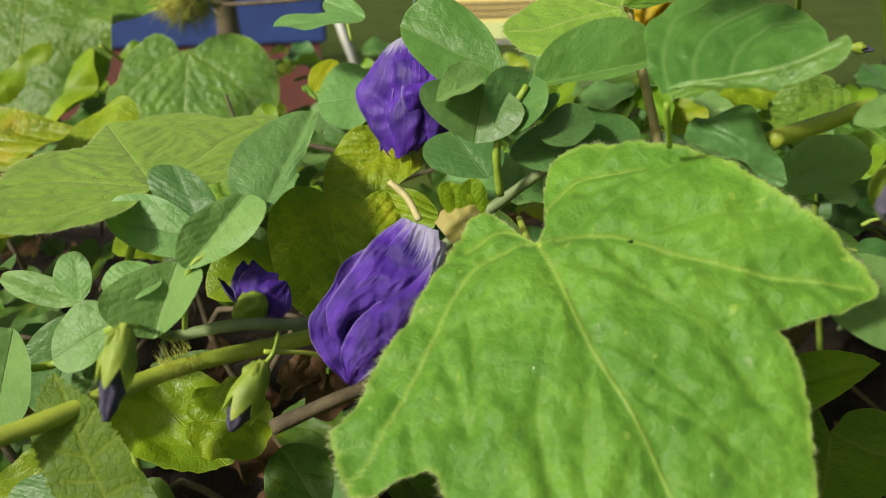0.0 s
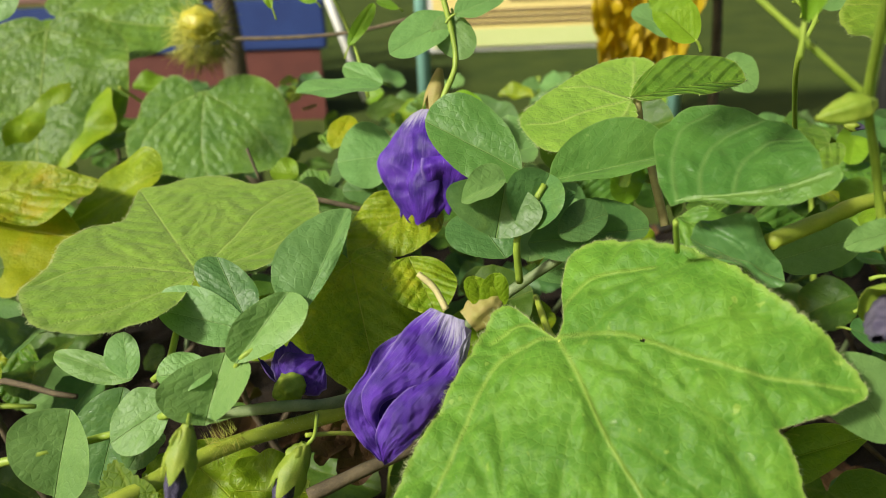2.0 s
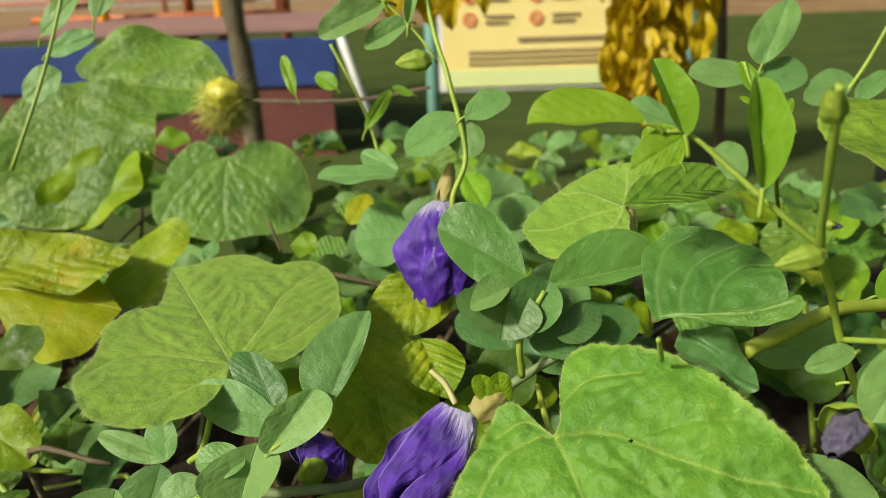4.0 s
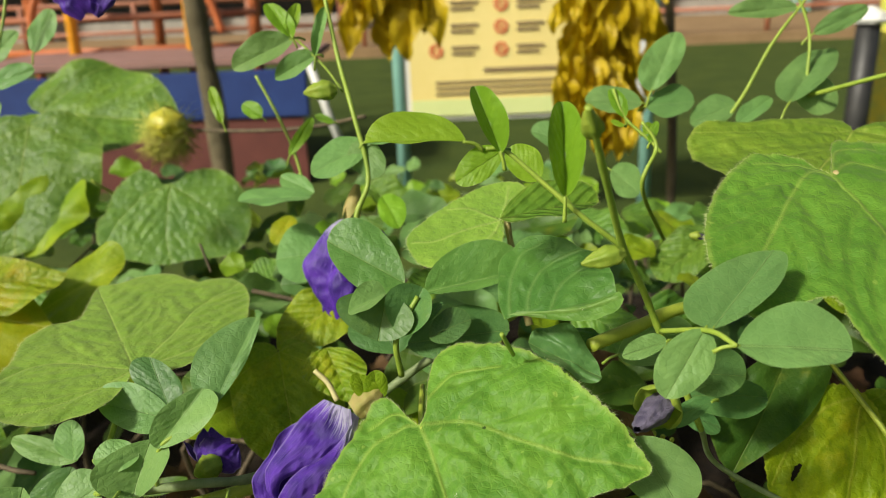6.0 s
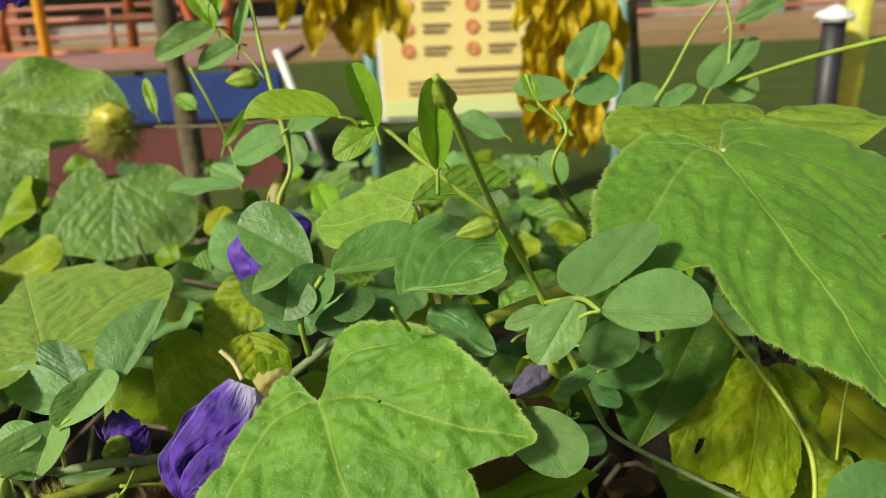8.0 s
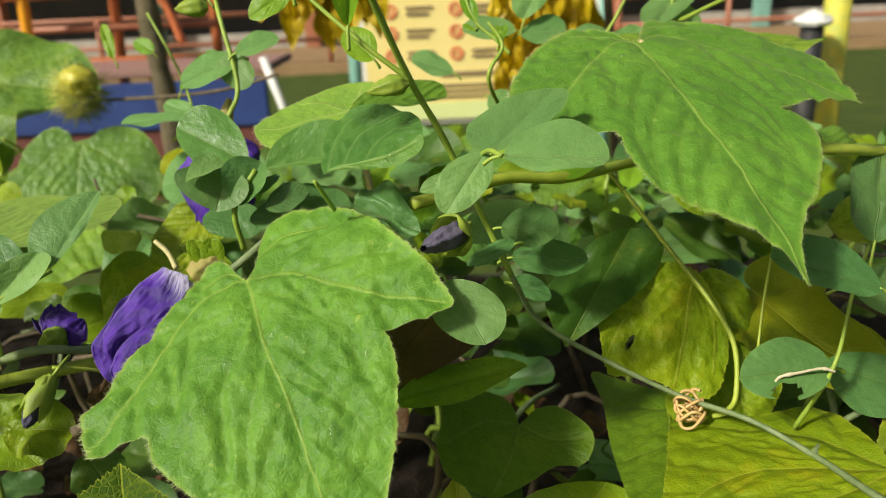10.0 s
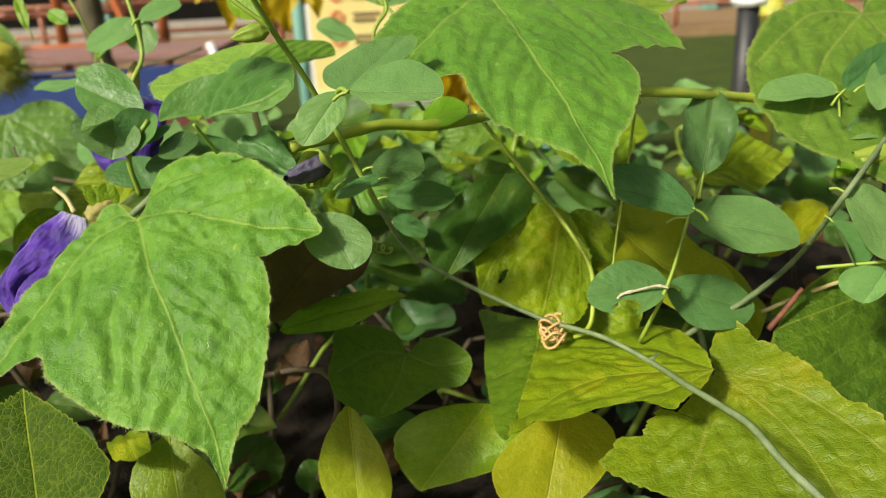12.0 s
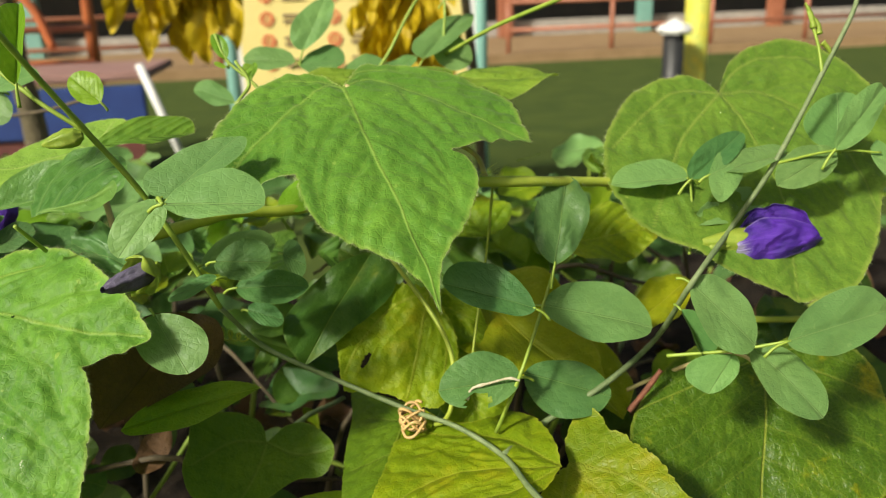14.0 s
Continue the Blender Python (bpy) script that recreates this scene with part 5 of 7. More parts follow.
leaf(pea_mid, PEA_GREEN, "oval", (0.0220, 0.2286, 0.9005), (0.0641, 0.2345, 0.9073), (0.0404, 0.2407, 0.9144), fold=0.15, far=0.35, name="leaflet")
leaf(pea_mid, PEA_DARK, "oval", (0.0149, 0.2218, 0.8821), (0.0554, 0.2260, 0.8852), (0.0370, 0.2333, 0.8906), far=0.90, name="leaflet")
leaf(pea_mid, PEA_DARK, "oval", (0.0235, 0.2133, 0.8885), (0.0398, 0.2194, 0.8931), (0.0300, 0.2226, 0.8956), far=0.80, name="leaflet")
lobed_leaf(pea_mid, LEAFLET, (0.0499, 0.1886, 0.9072), (0.9425, -0.1015, 0.3185), (0.0422, -0.9091, -0.4145), (0.0000, 0.0000, 0.0000),
           ((-0.0, -0.0), (-0.8, -0.1), (-1.6, -0.0), (-2.7, 0.2), (-3.2, 0.8), (-3.4, 1.6), (-3.0, 2.4), (-2.2, 3.1), (-1.5, 3.7), (-0.7, 3.9), (-0.1, 3.9), (0.4, 3.7), (0.5, 2.8), (0.3, 1.9), (0.1, 1.0), (0.0, 0.4)),
           (((-0.0, -0.0), (0.2, 1.2), (0.4, 2.5), (0.3, 3.7)), ((0.1, 0.8), (-1.0, 1.1), (-1.9, 1.9), (-2.1, 3.1)), ((0.2, 1.6), (-0.7, 2.1), (-1.2, 3.0), (-0.9, 3.9)), ((-0.0, 0.2), (-1.4, 0.4), (-2.7, 1.0), (-3.0, 1.8))),
           "large green leaflet with water drops", hub=(-1.2, 1.9), quilt=1.3, teeth=0.0, size=(50, 200))
cupped_leaflet, cupped_blade = lobed_leaf(pea_mid, LEAFLET, (0.0497, 0.1905, 0.9063), (0.8557, -0.4244, 0.2962), (0.1812, -0.2903, -0.9396), (0.0000, 0.0000, 0.0000),
           ((0.0, -0.0), (-0.1, 0.7), (-0.0, 1.6), (-0.0, 2.8), (-0.1, 3.7), (-0.3, 4.2), (0.0, 4.3), (0.3, 4.0), (0.4, 3.6), (0.5, 3.1), (0.4, 2.2), (0.2, 1.3), (0.0, 0.5)),
           (((-0.0, -0.0), (0.0, 1.4), (0.1, 2.7), (-0.1, 4.1)), ((-0.0, 0.9), (0.2, 1.5))),
           "upturned margin of a wet leaflet", hub=(0.2, 2.4), quilt=0.5, teeth=0.02, size=(20, 160), wave=0.1)
leaf(pea_mid, PEA_DARK, "oval", (0.0841, 0.1886, 0.8826), (0.0595, 0.1984, 0.8924), (0.0728, 0.2001, 0.8941), wave=0.10, fold=0.25, detail=2, far=0.70, name="leaflet")
leaf(pea_mid, PEA_DARK, "oval", (0.0874, 0.2039, 0.8895), (0.0718, 0.2069, 0.8925), (0.0790, 0.2027, 0.8883), wave=0.1, far=0.80, name="leaflet")
leaf(pea_mid, PEA_DARK, "oval", (0.0091, 0.2423, 0.8674), (-0.0030, 0.2591, 0.8800), (-0.0103, 0.2479, 0.8716), far=0.80, name="leaflet")
leaf(pea_mid, PEA_DARK, "oval", (0.0192, 0.2346, 0.8639), (0.0431, 0.2401, 0.8681), (0.0300, 0.2437, 0.8708), far=0.80, name="leaflet")
leaf(pea_mid, PEA_DARK, "oval", (-0.0149, 0.2811, 0.8417), (-0.0312, 0.2795, 0.8405), (-0.0241, 0.2853, 0.8449), far=0.80, name="leaflet")
leaf(pea_mid, PEA, "oval", (-0.0384, 0.3761, 0.8660), (-0.0695, 0.3741, 0.8645), (-0.0553, 0.3949, 0.8801), far=0.80, name="leaflet")
leaf(pea_mid, PEA_DARK, "oval", (-0.0407, 0.3690, 0.8491), (-0.0676, 0.3700, 0.8498), (-0.0549, 0.3783, 0.8560), far=0.80, name="leaflet")
leaf(pea_mid, PEA, "oval", (-0.0432, 0.3660, 0.9029), (-0.0860, 0.3697, 0.9036), (-0.0665, 0.3798, 0.9056), far=0.80, name="leaflet")
leaf(pea_mid, PEA, "oval", (-0.0429, 0.3743, 0.9032), (-0.0636, 0.3852, 0.9114), (-0.0556, 0.3737, 0.9028), far=0.80, name="leaflet")
leaf(pea_mid, PEA_YOUNG, "oval", (-0.0074, 0.4119, 0.8895), (0.0033, 0.3924, 0.8749), (0.0061, 0.4073, 0.8861), far=0.80, name="leaflet")
leaf(pea_mid, YELLOW, "oval", (-0.0666, 0.4171, 0.8774), (-0.0754, 0.4000, 0.8646), (-0.0626, 0.4065, 0.8695), far=0.80, name="leaflet")
leaf(pea_near, PEA, "oval", (0.1072, 0.1506, 0.9187), (0.1308, 0.1682, 0.9362), (0.1010, 0.1594, 0.9274), far=0.55, name="leaflet")
stem("leaf_stalk", [(0.1079, 0.1512, 0.9192), (0.1051, 0.1500, 0.9161), (0.1032, 0.1496, 0.9123)], 0.0005, 0.0007, STEM, pea_near, sides=6, n=4)
leaf(pea_near, PEA, "oval", (0.1086, 0.1358, 0.9208), (0.1398, 0.1340, 0.9194), (0.1281, 0.1459, 0.9283), far=0.45, name="leaflet")
stem("leaf_stalk", [(0.1096, 0.1358, 0.9207), (0.1058, 0.1370, 0.9199), (0.1033, 0.1382, 0.9179)], 0.0005, 0.0007, STEM, pea_near, sides=6, n=4)
leaf(pea_near, PEA, "oval", (0.1050, 0.1501, 0.9190), (0.0915, 0.1385, 0.9037), (0.0909, 0.1464, 0.9142), far=0.80, name="leaflet")
stem("leaf_stalk", [(0.1046, 0.1497, 0.9186), (0.1062, 0.1521, 0.9197), (0.1073, 0.1540, 0.9193)], 0.0005, 0.0007, STEM, pea_near, sides=6, n=4)
leaf(pea_near, PEA, "oval", (0.0985, 0.1641, 0.9082), (0.0843, 0.1615, 0.9056), (0.0922, 0.1658, 0.9098), far=0.80, name="leaflet")
stem("leaf_stalk", [(0.0981, 0.1641, 0.9081), (0.0998, 0.1654, 0.9080), (0.1009, 0.1666, 0.9071)], 0.0005, 0.0007, STEM, pea_near, sides=6, n=4)
leaf(pea_near, PEA_DARK, "oval", (0.1168, 0.1708, 0.8820), (0.0992, 0.1658, 0.8783), (0.1067, 0.1644, 0.8772), far=0.80, name="leaflet")
stem("leaf_stalk", [(0.1163, 0.1707, 0.8819), (0.1184, 0.1723, 0.8818), (0.1198, 0.1737, 0.8808)], 0.0005, 0.0007, STEM, pea_near, sides=6, n=4)
leaf(pea_near, PEA, "oval", (0.0921, 0.1710, 0.8699), (0.1041, 0.1553, 0.8518), (0.1115, 0.1653, 0.8633), far=0.80, name="leaflet")
stem("leaf_stalk", [(0.0924, 0.1705, 0.8693), (0.0910, 0.1734, 0.8707), (0.0900, 0.1756, 0.8703)], 0.0005, 0.0007, STEM, pea_near, sides=6, n=4)
leaf(pea_near, PEA_DARK, "oval", (0.1139, 0.1904, 0.8822), (0.1355, 0.1890, 0.8808), (0.1277, 0.1969, 0.8887), far=0.80, name="leaflet")
stem("leaf_stalk", [(0.1146, 0.1904, 0.8822), (0.1120, 0.1915, 0.8817), (0.1102, 0.1927, 0.8803)], 0.0005, 0.0007, STEM, pea_near, sides=6, n=4)
leaf(pea_near, PEA_DARK, "oval", (0.1192, 0.2016, 0.8662), (0.1496, 0.2006, 0.8654), (0.1329, 0.1932, 0.8599), far=0.80, name="leaflet")
stem("leaf_stalk", [(0.1201, 0.2016, 0.8662), (0.1164, 0.2027, 0.8654), (0.1140, 0.2038, 0.8633)], 0.0005, 0.0007, STEM, pea_near, sides=6, n=4)
leaf(pea_near, PEA_DARK, "oval", (0.1380, 0.2371, 0.8677), (0.1485, 0.2311, 0.8632), (0.1436, 0.2436, 0.8726), far=0.80, name="leaflet")
stem("leaf_stalk", [(0.1383, 0.2369, 0.8676), (0.1371, 0.2386, 0.8677), (0.1362, 0.2401, 0.8672)], 0.0005, 0.0007, STEM, pea_near, sides=6, n=4)
leaf(pea_near, PEA, "oval", (0.1009, 0.2364, 0.8658), (0.1351, 0.2424, 0.8718), (0.1178, 0.2481, 0.8775), far=0.80, name="leaflet")
stem("leaf_stalk", [(0.1019, 0.2366, 0.8660), (0.0978, 0.2368, 0.8642), (0.0950, 0.2374, 0.8613)], 0.0005, 0.0007, STEM, pea_near, sides=6, n=4)
leaf(pea_near, PEA_DARK, "oval", (0.1212, 0.2168, 0.8495), (0.1370, 0.2115, 0.8455), (0.1290, 0.2200, 0.8518), far=0.80, name="leaflet")
stem("leaf_stalk", [(0.1217, 0.2167, 0.8493), (0.1198, 0.2183, 0.8493), (0.1185, 0.2197, 0.8484)], 0.0005, 0.0007, STEM, pea_near, sides=6, n=4)
leaf(pea_near, PEA_YOUNG, "oval", (0.1388, 0.2298, 0.8931), (0.1605, 0.2353, 0.8973), (0.1479, 0.2400, 0.9008), far=0.80, name="leaflet")
stem("leaf_stalk", [(0.1394, 0.2300, 0.8933), (0.1368, 0.2303, 0.8921), (0.1351, 0.2309, 0.8902)], 0.0005, 0.0007, STEM, pea_near, sides=6, n=4)
leaf(pea_near, PEA_YOUNG, "oval", (0.0383, 0.1658, 0.9730), (0.0092, 0.1674, 0.9742), (0.0235, 0.1756, 0.9804), far=0.10, name="leaflet")
stem("leaf_stalk", [(0.0374, 0.1658, 0.9730), (0.0409, 0.1666, 0.9720), (0.0432, 0.1675, 0.9699)], 0.0005, 0.0007, STEM, pea_near, sides=6, n=4)
leaf(pea_near, PEA_YOUNG, "oval", (0.0482, 0.1659, 0.9692), (0.0415, 0.1756, 0.9874), (0.0499, 0.1710, 0.9786), fold=0.3, far=0.80, name="leaflet")
stem("leaf_stalk", [(0.0480, 0.1662, 0.9698), (0.0488, 0.1661, 0.9669), (0.0493, 0.1663, 0.9640)], 0.0005, 0.0007, STEM, pea_near, sides=6, n=4)
leaf(pea_near, PEA_YOUNG, "oval", (0.0487, 0.1682, 0.9692), (0.0350, 0.1642, 0.9617), (0.0401, 0.1687, 0.9702), far=0.80, name="leaflet")
stem("leaf_stalk", [(0.0482, 0.1681, 0.9690), (0.0499, 0.1696, 0.9694), (0.0510, 0.1709, 0.9689)], 0.0005, 0.0007, STEM, pea_near, sides=6, n=4)
leaf(pea_near, PEA_YOUNG, "oval", (0.0654, 0.1576, 0.9577), (0.0663, 0.1710, 0.9828), (0.0606, 0.1640, 0.9697), fold=0.3, far=1.00, name="leaflet")
stem("leaf_stalk", [(0.0654, 0.1580, 0.9584), (0.0653, 0.1574, 0.9546), (0.0652, 0.1573, 0.9506)], 0.0005, 0.0007, STEM, pea_near, sides=6, n=4)
leaf(pea_near, PEA_YOUNG, "oval", (0.0689, 0.2403, 0.9413), (0.0565, 0.2463, 0.9525), (0.0680, 0.2458, 0.9517), far=0.80, name="leaflet")
stem("leaf_stalk", [(0.0685, 0.2405, 0.9417), (0.0700, 0.2407, 0.9398), (0.0710, 0.2413, 0.9376)], 0.0005, 0.0007, STEM, pea_near, sides=6, n=4)
leaf(pea_right, PEA_DARK, "oval", (0.2324, 0.1427, 0.8692), (0.1995, 0.1529, 0.8794), (0.2177, 0.1574, 0.8839), far=0.50, name="leaflet")
stem("leaf_stalk", [(0.2314, 0.1430, 0.8695), (0.2353, 0.1428, 0.8672), (0.2380, 0.1430, 0.8639)], 0.0005, 0.0007, STEM, pea_right, sides=6, n=4)
leaf(pea_right, PEA_DARK, "oval", (0.2518, 0.1805, 0.8716), (0.2650, 0.2048, 0.9039), (0.2451, 0.1935, 0.8888), wave=0.05, far=0.80, name="leaflet")
stem("leaf_stalk", [(0.2522, 0.1813, 0.8725), (0.2506, 0.1793, 0.8674), (0.2496, 0.1784, 0.8618)], 0.0005, 0.0007, STEM, pea_right, sides=6, n=4)
leaf(pea_right, PEA, "oval", (0.2473, 0.1831, 0.8526), (0.2932, 0.1710, 0.8436), (0.2750, 0.1896, 0.8575), label="oval leaflet with a water streak", far=0.80, name="leaflet")
stem("leaf_stalk", [(0.2487, 0.1827, 0.8523), (0.2432, 0.1852, 0.8519), (0.2395, 0.1871, 0.8493)], 0.0005, 0.0007, STEM, pea_right, sides=6, n=4)
leaf(pea_right, PEA_DARK, "oval", (0.2330, 0.1654, 0.8289), (0.1982, 0.1645, 0.8280), (0.2174, 0.1742, 0.8377), label="dark leaflet with a torn pale margin", hole=(-0.75, 0.55, 0.4, 0.4), far=0.80, name="leaflet")
stem("leaf_stalk", [(0.2319, 0.1654, 0.8289), (0.2361, 0.1665, 0.8279), (0.2389, 0.1675, 0.8256)], 0.0005, 0.0007, STEM, pea_right, sides=6, n=4)
leaf(pea_right, PEA_DARK, "oval", (0.2389, 0.1816, 0.8220), (0.2758, 0.1713, 0.8117), (0.2617, 0.1832, 0.8236), far=1.50, name="leaflet")
stem("leaf_stalk", [(0.2401, 0.1813, 0.8217), (0.2356, 0.1835, 0.8217), (0.2327, 0.1853, 0.8197)], 0.0005, 0.0007, STEM, pea_right, sides=6, n=4)
leaf(pea_right, PEA, "oval", (0.3035, 0.1620, 0.8653), (0.3257, 0.1451, 0.8427), (0.3218, 0.1603, 0.8630), far=1.00, name="leaflet")
stem("leaf_stalk", [(0.3042, 0.1615, 0.8646), (0.3015, 0.1645, 0.8662), (0.2998, 0.1669, 0.8655)], 0.0005, 0.0007, STEM, pea_right, sides=6, n=4)
leaf(pea_right, PEA_DARK, "oval", (0.3023, 0.1661, 0.8517), (0.3095, 0.1562, 0.8331), (0.3117, 0.1619, 0.8440), fold=0.5, far=0.80, name="leaflet")
stem("leaf_stalk", [(0.3025, 0.1658, 0.8512), (0.3016, 0.1680, 0.8527), (0.3011, 0.1698, 0.8526)], 0.0005, 0.0007, STEM, pea_right, sides=6, n=4)
leaf(pea_right, PEA, "oval", (0.3319, 0.1359, 0.8475), (0.3820, 0.1423, 0.8539), (0.3610, 0.1495, 0.8610), far=0.80, name="leaflet")
stem("leaf_stalk", [(0.3334, 0.1361, 0.8477), (0.3274, 0.1363, 0.8454), (0.3234, 0.1368, 0.8413)], 0.0005, 0.0007, STEM, pea_right, sides=6, n=4)
leaf(pea_right, PEA, "oval", (0.3204, 0.1533, 0.8348), (0.3050, 0.1430, 0.8245), (0.2996, 0.1518, 0.8333), far=0.40, name="leaflet")
stem("leaf_stalk", [(0.3200, 0.1530, 0.8345), (0.3218, 0.1553, 0.8351), (0.3230, 0.1571, 0.8344)], 0.0005, 0.0007, STEM, pea_right, sides=6, n=4)
leaf(pea_right, PEA, "oval", (0.3292, 0.1541, 0.8375), (0.3498, 0.1311, 0.8145), (0.3499, 0.1471, 0.8305), far=1.00, name="leaflet")
stem("leaf_stalk", [(0.3298, 0.1535, 0.8368), (0.3274, 0.1572, 0.8384), (0.3257, 0.1601, 0.8376)], 0.0005, 0.0007, STEM, pea_right, sides=6, n=4)
leaf(pea_right, PEA, "oval", (0.3198, 0.2011, 0.8989), (0.2843, 0.2020, 0.8996), (0.3055, 0.2107, 0.9061), far=0.40, name="leaflet")
stem("leaf_stalk", [(0.3187, 0.2012, 0.8989), (0.3229, 0.2021, 0.8978), (0.3258, 0.2030, 0.8953)], 0.0005, 0.0007, STEM, pea_right, sides=6, n=4)
leaf(pea_right, PEA_DARK, "oval", (0.3119, 0.1839, 0.9027), (0.3397, 0.1932, 0.9200), (0.3175, 0.1902, 0.9144), far=0.80, name="leaflet")
stem("leaf_stalk", [(0.3127, 0.1842, 0.9032), (0.3093, 0.1841, 0.9001), (0.3071, 0.1844, 0.8963)], 0.0005, 0.0007, STEM, pea_right, sides=6, n=4)
leaf(pea_right, PEA, "oval", (0.3215, 0.1974, 0.8788), (0.2949, 0.2034, 0.8833), (0.3106, 0.2073, 0.8862), far=0.60, name="leaflet")
stem("leaf_stalk", [(0.3207, 0.1976, 0.8790), (0.3239, 0.1979, 0.8776), (0.3260, 0.1984, 0.8753)], 0.0005, 0.0007, STEM, pea_right, sides=6, n=4)
leaf(pea_right, PEA, "oval", (0.3190, 0.1917, 0.8807), (0.3600, 0.2014, 0.8880), (0.3391, 0.2037, 0.8897), far=0.80, name="leaflet")
stem("leaf_stalk", [(0.3202, 0.1920, 0.8809), (0.3153, 0.1918, 0.8788), (0.3120, 0.1920, 0.8752)], 0.0005, 0.0007, STEM, pea_right, sides=6, n=4)
leaf(pea_right, PEA, "oval", (0.3583, 0.1876, 0.9099), (0.3255, 0.1824, 0.9069), (0.3466, 0.1929, 0.9131), far=0.60, name="leaflet")
stem("leaf_stalk", [(0.3573, 0.1874, 0.9098), (0.3612, 0.1890, 0.9092), (0.3639, 0.1904, 0.9071)], 0.0005, 0.0007, STEM, pea_right, sides=6, n=4)
leaf(pea_right, PEA, "oval", (0.3790, 0.1853, 0.9100), (0.3473, 0.1756, 0.9003), (0.3597, 0.1870, 0.9117), far=0.80, name="leaflet")
stem("leaf_stalk", [(0.3780, 0.1850, 0.9097), (0.3818, 0.1871, 0.9098), (0.3844, 0.1889, 0.9082)], 0.0005, 0.0007, STEM, pea_right, sides=6, n=4)
leaf(pea_right, PEA, "oval", (0.3868, 0.1944, 0.9092), (0.3932, 0.2068, 0.9324), (0.3713, 0.1996, 0.9190), far=0.80, name="leaflet")
stem("leaf_stalk", [(0.3870, 0.1948, 0.9099), (0.3862, 0.1943, 0.9063), (0.3857, 0.1943, 0.9026)], 0.0005, 0.0007, STEM, pea_right, sides=6, n=4)
leaf(pea_right, PEA, "oval", (0.3724, 0.1767, 0.9128), (0.4030, 0.1895, 0.9367), (0.3830, 0.1861, 0.9305), far=0.80, name="leaflet")
stem("leaf_stalk", [(0.3734, 0.1771, 0.9135), (0.3697, 0.1765, 0.9094), (0.3673, 0.1765, 0.9046)], 0.0005, 0.0007, STEM, pea_right, sides=6, n=4)
leaf(pea_right, PEA, "oval", (0.3916, 0.1797, 0.9097), (0.3995, 0.1714, 0.9035), (0.3998, 0.1837, 0.9127), far=0.80, name="leaflet")
stem("leaf_stalk", [(0.3919, 0.1795, 0.9095), (0.3909, 0.1815, 0.9099), (0.3903, 0.1831, 0.9094)], 0.0005, 0.0007, STEM, pea_right, sides=6, n=4)
leaf(pea_right, PEA, "oval", (0.3183, 0.1810, 0.9048), (0.3394, 0.1876, 0.9097), (0.3194, 0.1695, 0.8961), far=0.80, name="leaflet")
stem("leaf_stalk", [(0.3190, 0.1812, 0.9049), (0.3164, 0.1814, 0.9036), (0.3147, 0.1819, 0.9017)], 0.0005, 0.0007, STEM, pea_right, sides=6, n=4)
leaf(pea_tall, PEA, "oval", (-0.0436, 0.3613, 0.9896), (-0.0754, 0.3543, 0.9765), (-0.0627, 0.3617, 0.9903), fold=0.15, far=0.90, name="leaflet")
stem("leaf_stalk", [(-0.0445, 0.3611, 0.9892), (-0.0407, 0.3629, 0.9897), (-0.0381, 0.3645, 0.9883)], 0.0005, 0.0007, STEM, pea_tall, sides=6, n=4)
leaf(pea_tall, PEA, "oval", (-0.0325, 0.3583, 0.9807), (-0.0538, 0.3531, 0.9710), (-0.0440, 0.3588, 0.9817), fold=0.15, far=0.90, name="leaflet")
stem("leaf_stalk", [(-0.0331, 0.3581, 0.9804), (-0.0305, 0.3597, 0.9809), (-0.0288, 0.3611, 0.9799)], 0.0005, 0.0007, STEM, pea_tall, sides=6, n=4)
leaf(pea_tall, PEA, "oval", (-0.0323, 0.3559, 0.9804), (-0.0268, 0.3691, 1.0051), (-0.0333, 0.3623, 0.9923), fold=0.15, far=0.90, name="leaflet")
stem("leaf_stalk", [(-0.0321, 0.3563, 0.9811), (-0.0327, 0.3557, 0.9773), (-0.0332, 0.3557, 0.9733)], 0.0005, 0.0007, STEM, pea_tall, sides=6, n=4)
leaf(pea_tall, PEA_YOUNG, "oval", (-0.0438, 0.3594, 0.9900), (-0.0566, 0.3687, 1.0075), (-0.0437, 0.3642, 0.9989), fold=0.15, far=0.90, name="leaflet")
stem("leaf_stalk", [(-0.0442, 0.3597, 0.9905), (-0.0427, 0.3595, 0.9877), (-0.0417, 0.3598, 0.9847)], 0.0005, 0.0007, STEM, pea_tall, sides=6, n=4)
leaf(pea_tall, PEA_YOUNG, "oval", (-0.0444, 0.3603, 0.9913), (-0.0409, 0.3686, 1.0069), (-0.0464, 0.3645, 0.9992), fold=0.15, far=0.90, name="leaflet")
stem("leaf_stalk", [(-0.0443, 0.3605, 0.9918), (-0.0447, 0.3605, 0.9893), (-0.0450, 0.3609, 0.9868)], 0.0005, 0.0007, STEM, pea_tall, sides=6, n=4)
leaf(pea_tall, PEA, "oval", (-0.0068, 0.3367, 0.9381), (-0.0345, 0.3227, 0.9276), (-0.0250, 0.3394, 0.9401), far=0.80, name="leaflet")
stem("leaf_stalk", [(-0.0076, 0.3363, 0.9378), (-0.0043, 0.3390, 0.9381), (-0.0021, 0.3411, 0.9366)], 0.0005, 0.0007, STEM, pea_tall, sides=6, n=4)
leaf(pea_tall, PEA, "oval", (-0.0072, 0.3346, 0.9408), (-0.0054, 0.3250, 0.9228), (-0.0171, 0.3309, 0.9339), far=0.80, name="leaflet")
stem("leaf_stalk", [(-0.0071, 0.3343, 0.9403), (-0.0073, 0.3364, 0.9418), (-0.0075, 0.3382, 0.9418)], 0.0005, 0.0007, STEM, pea_tall, sides=6, n=4)
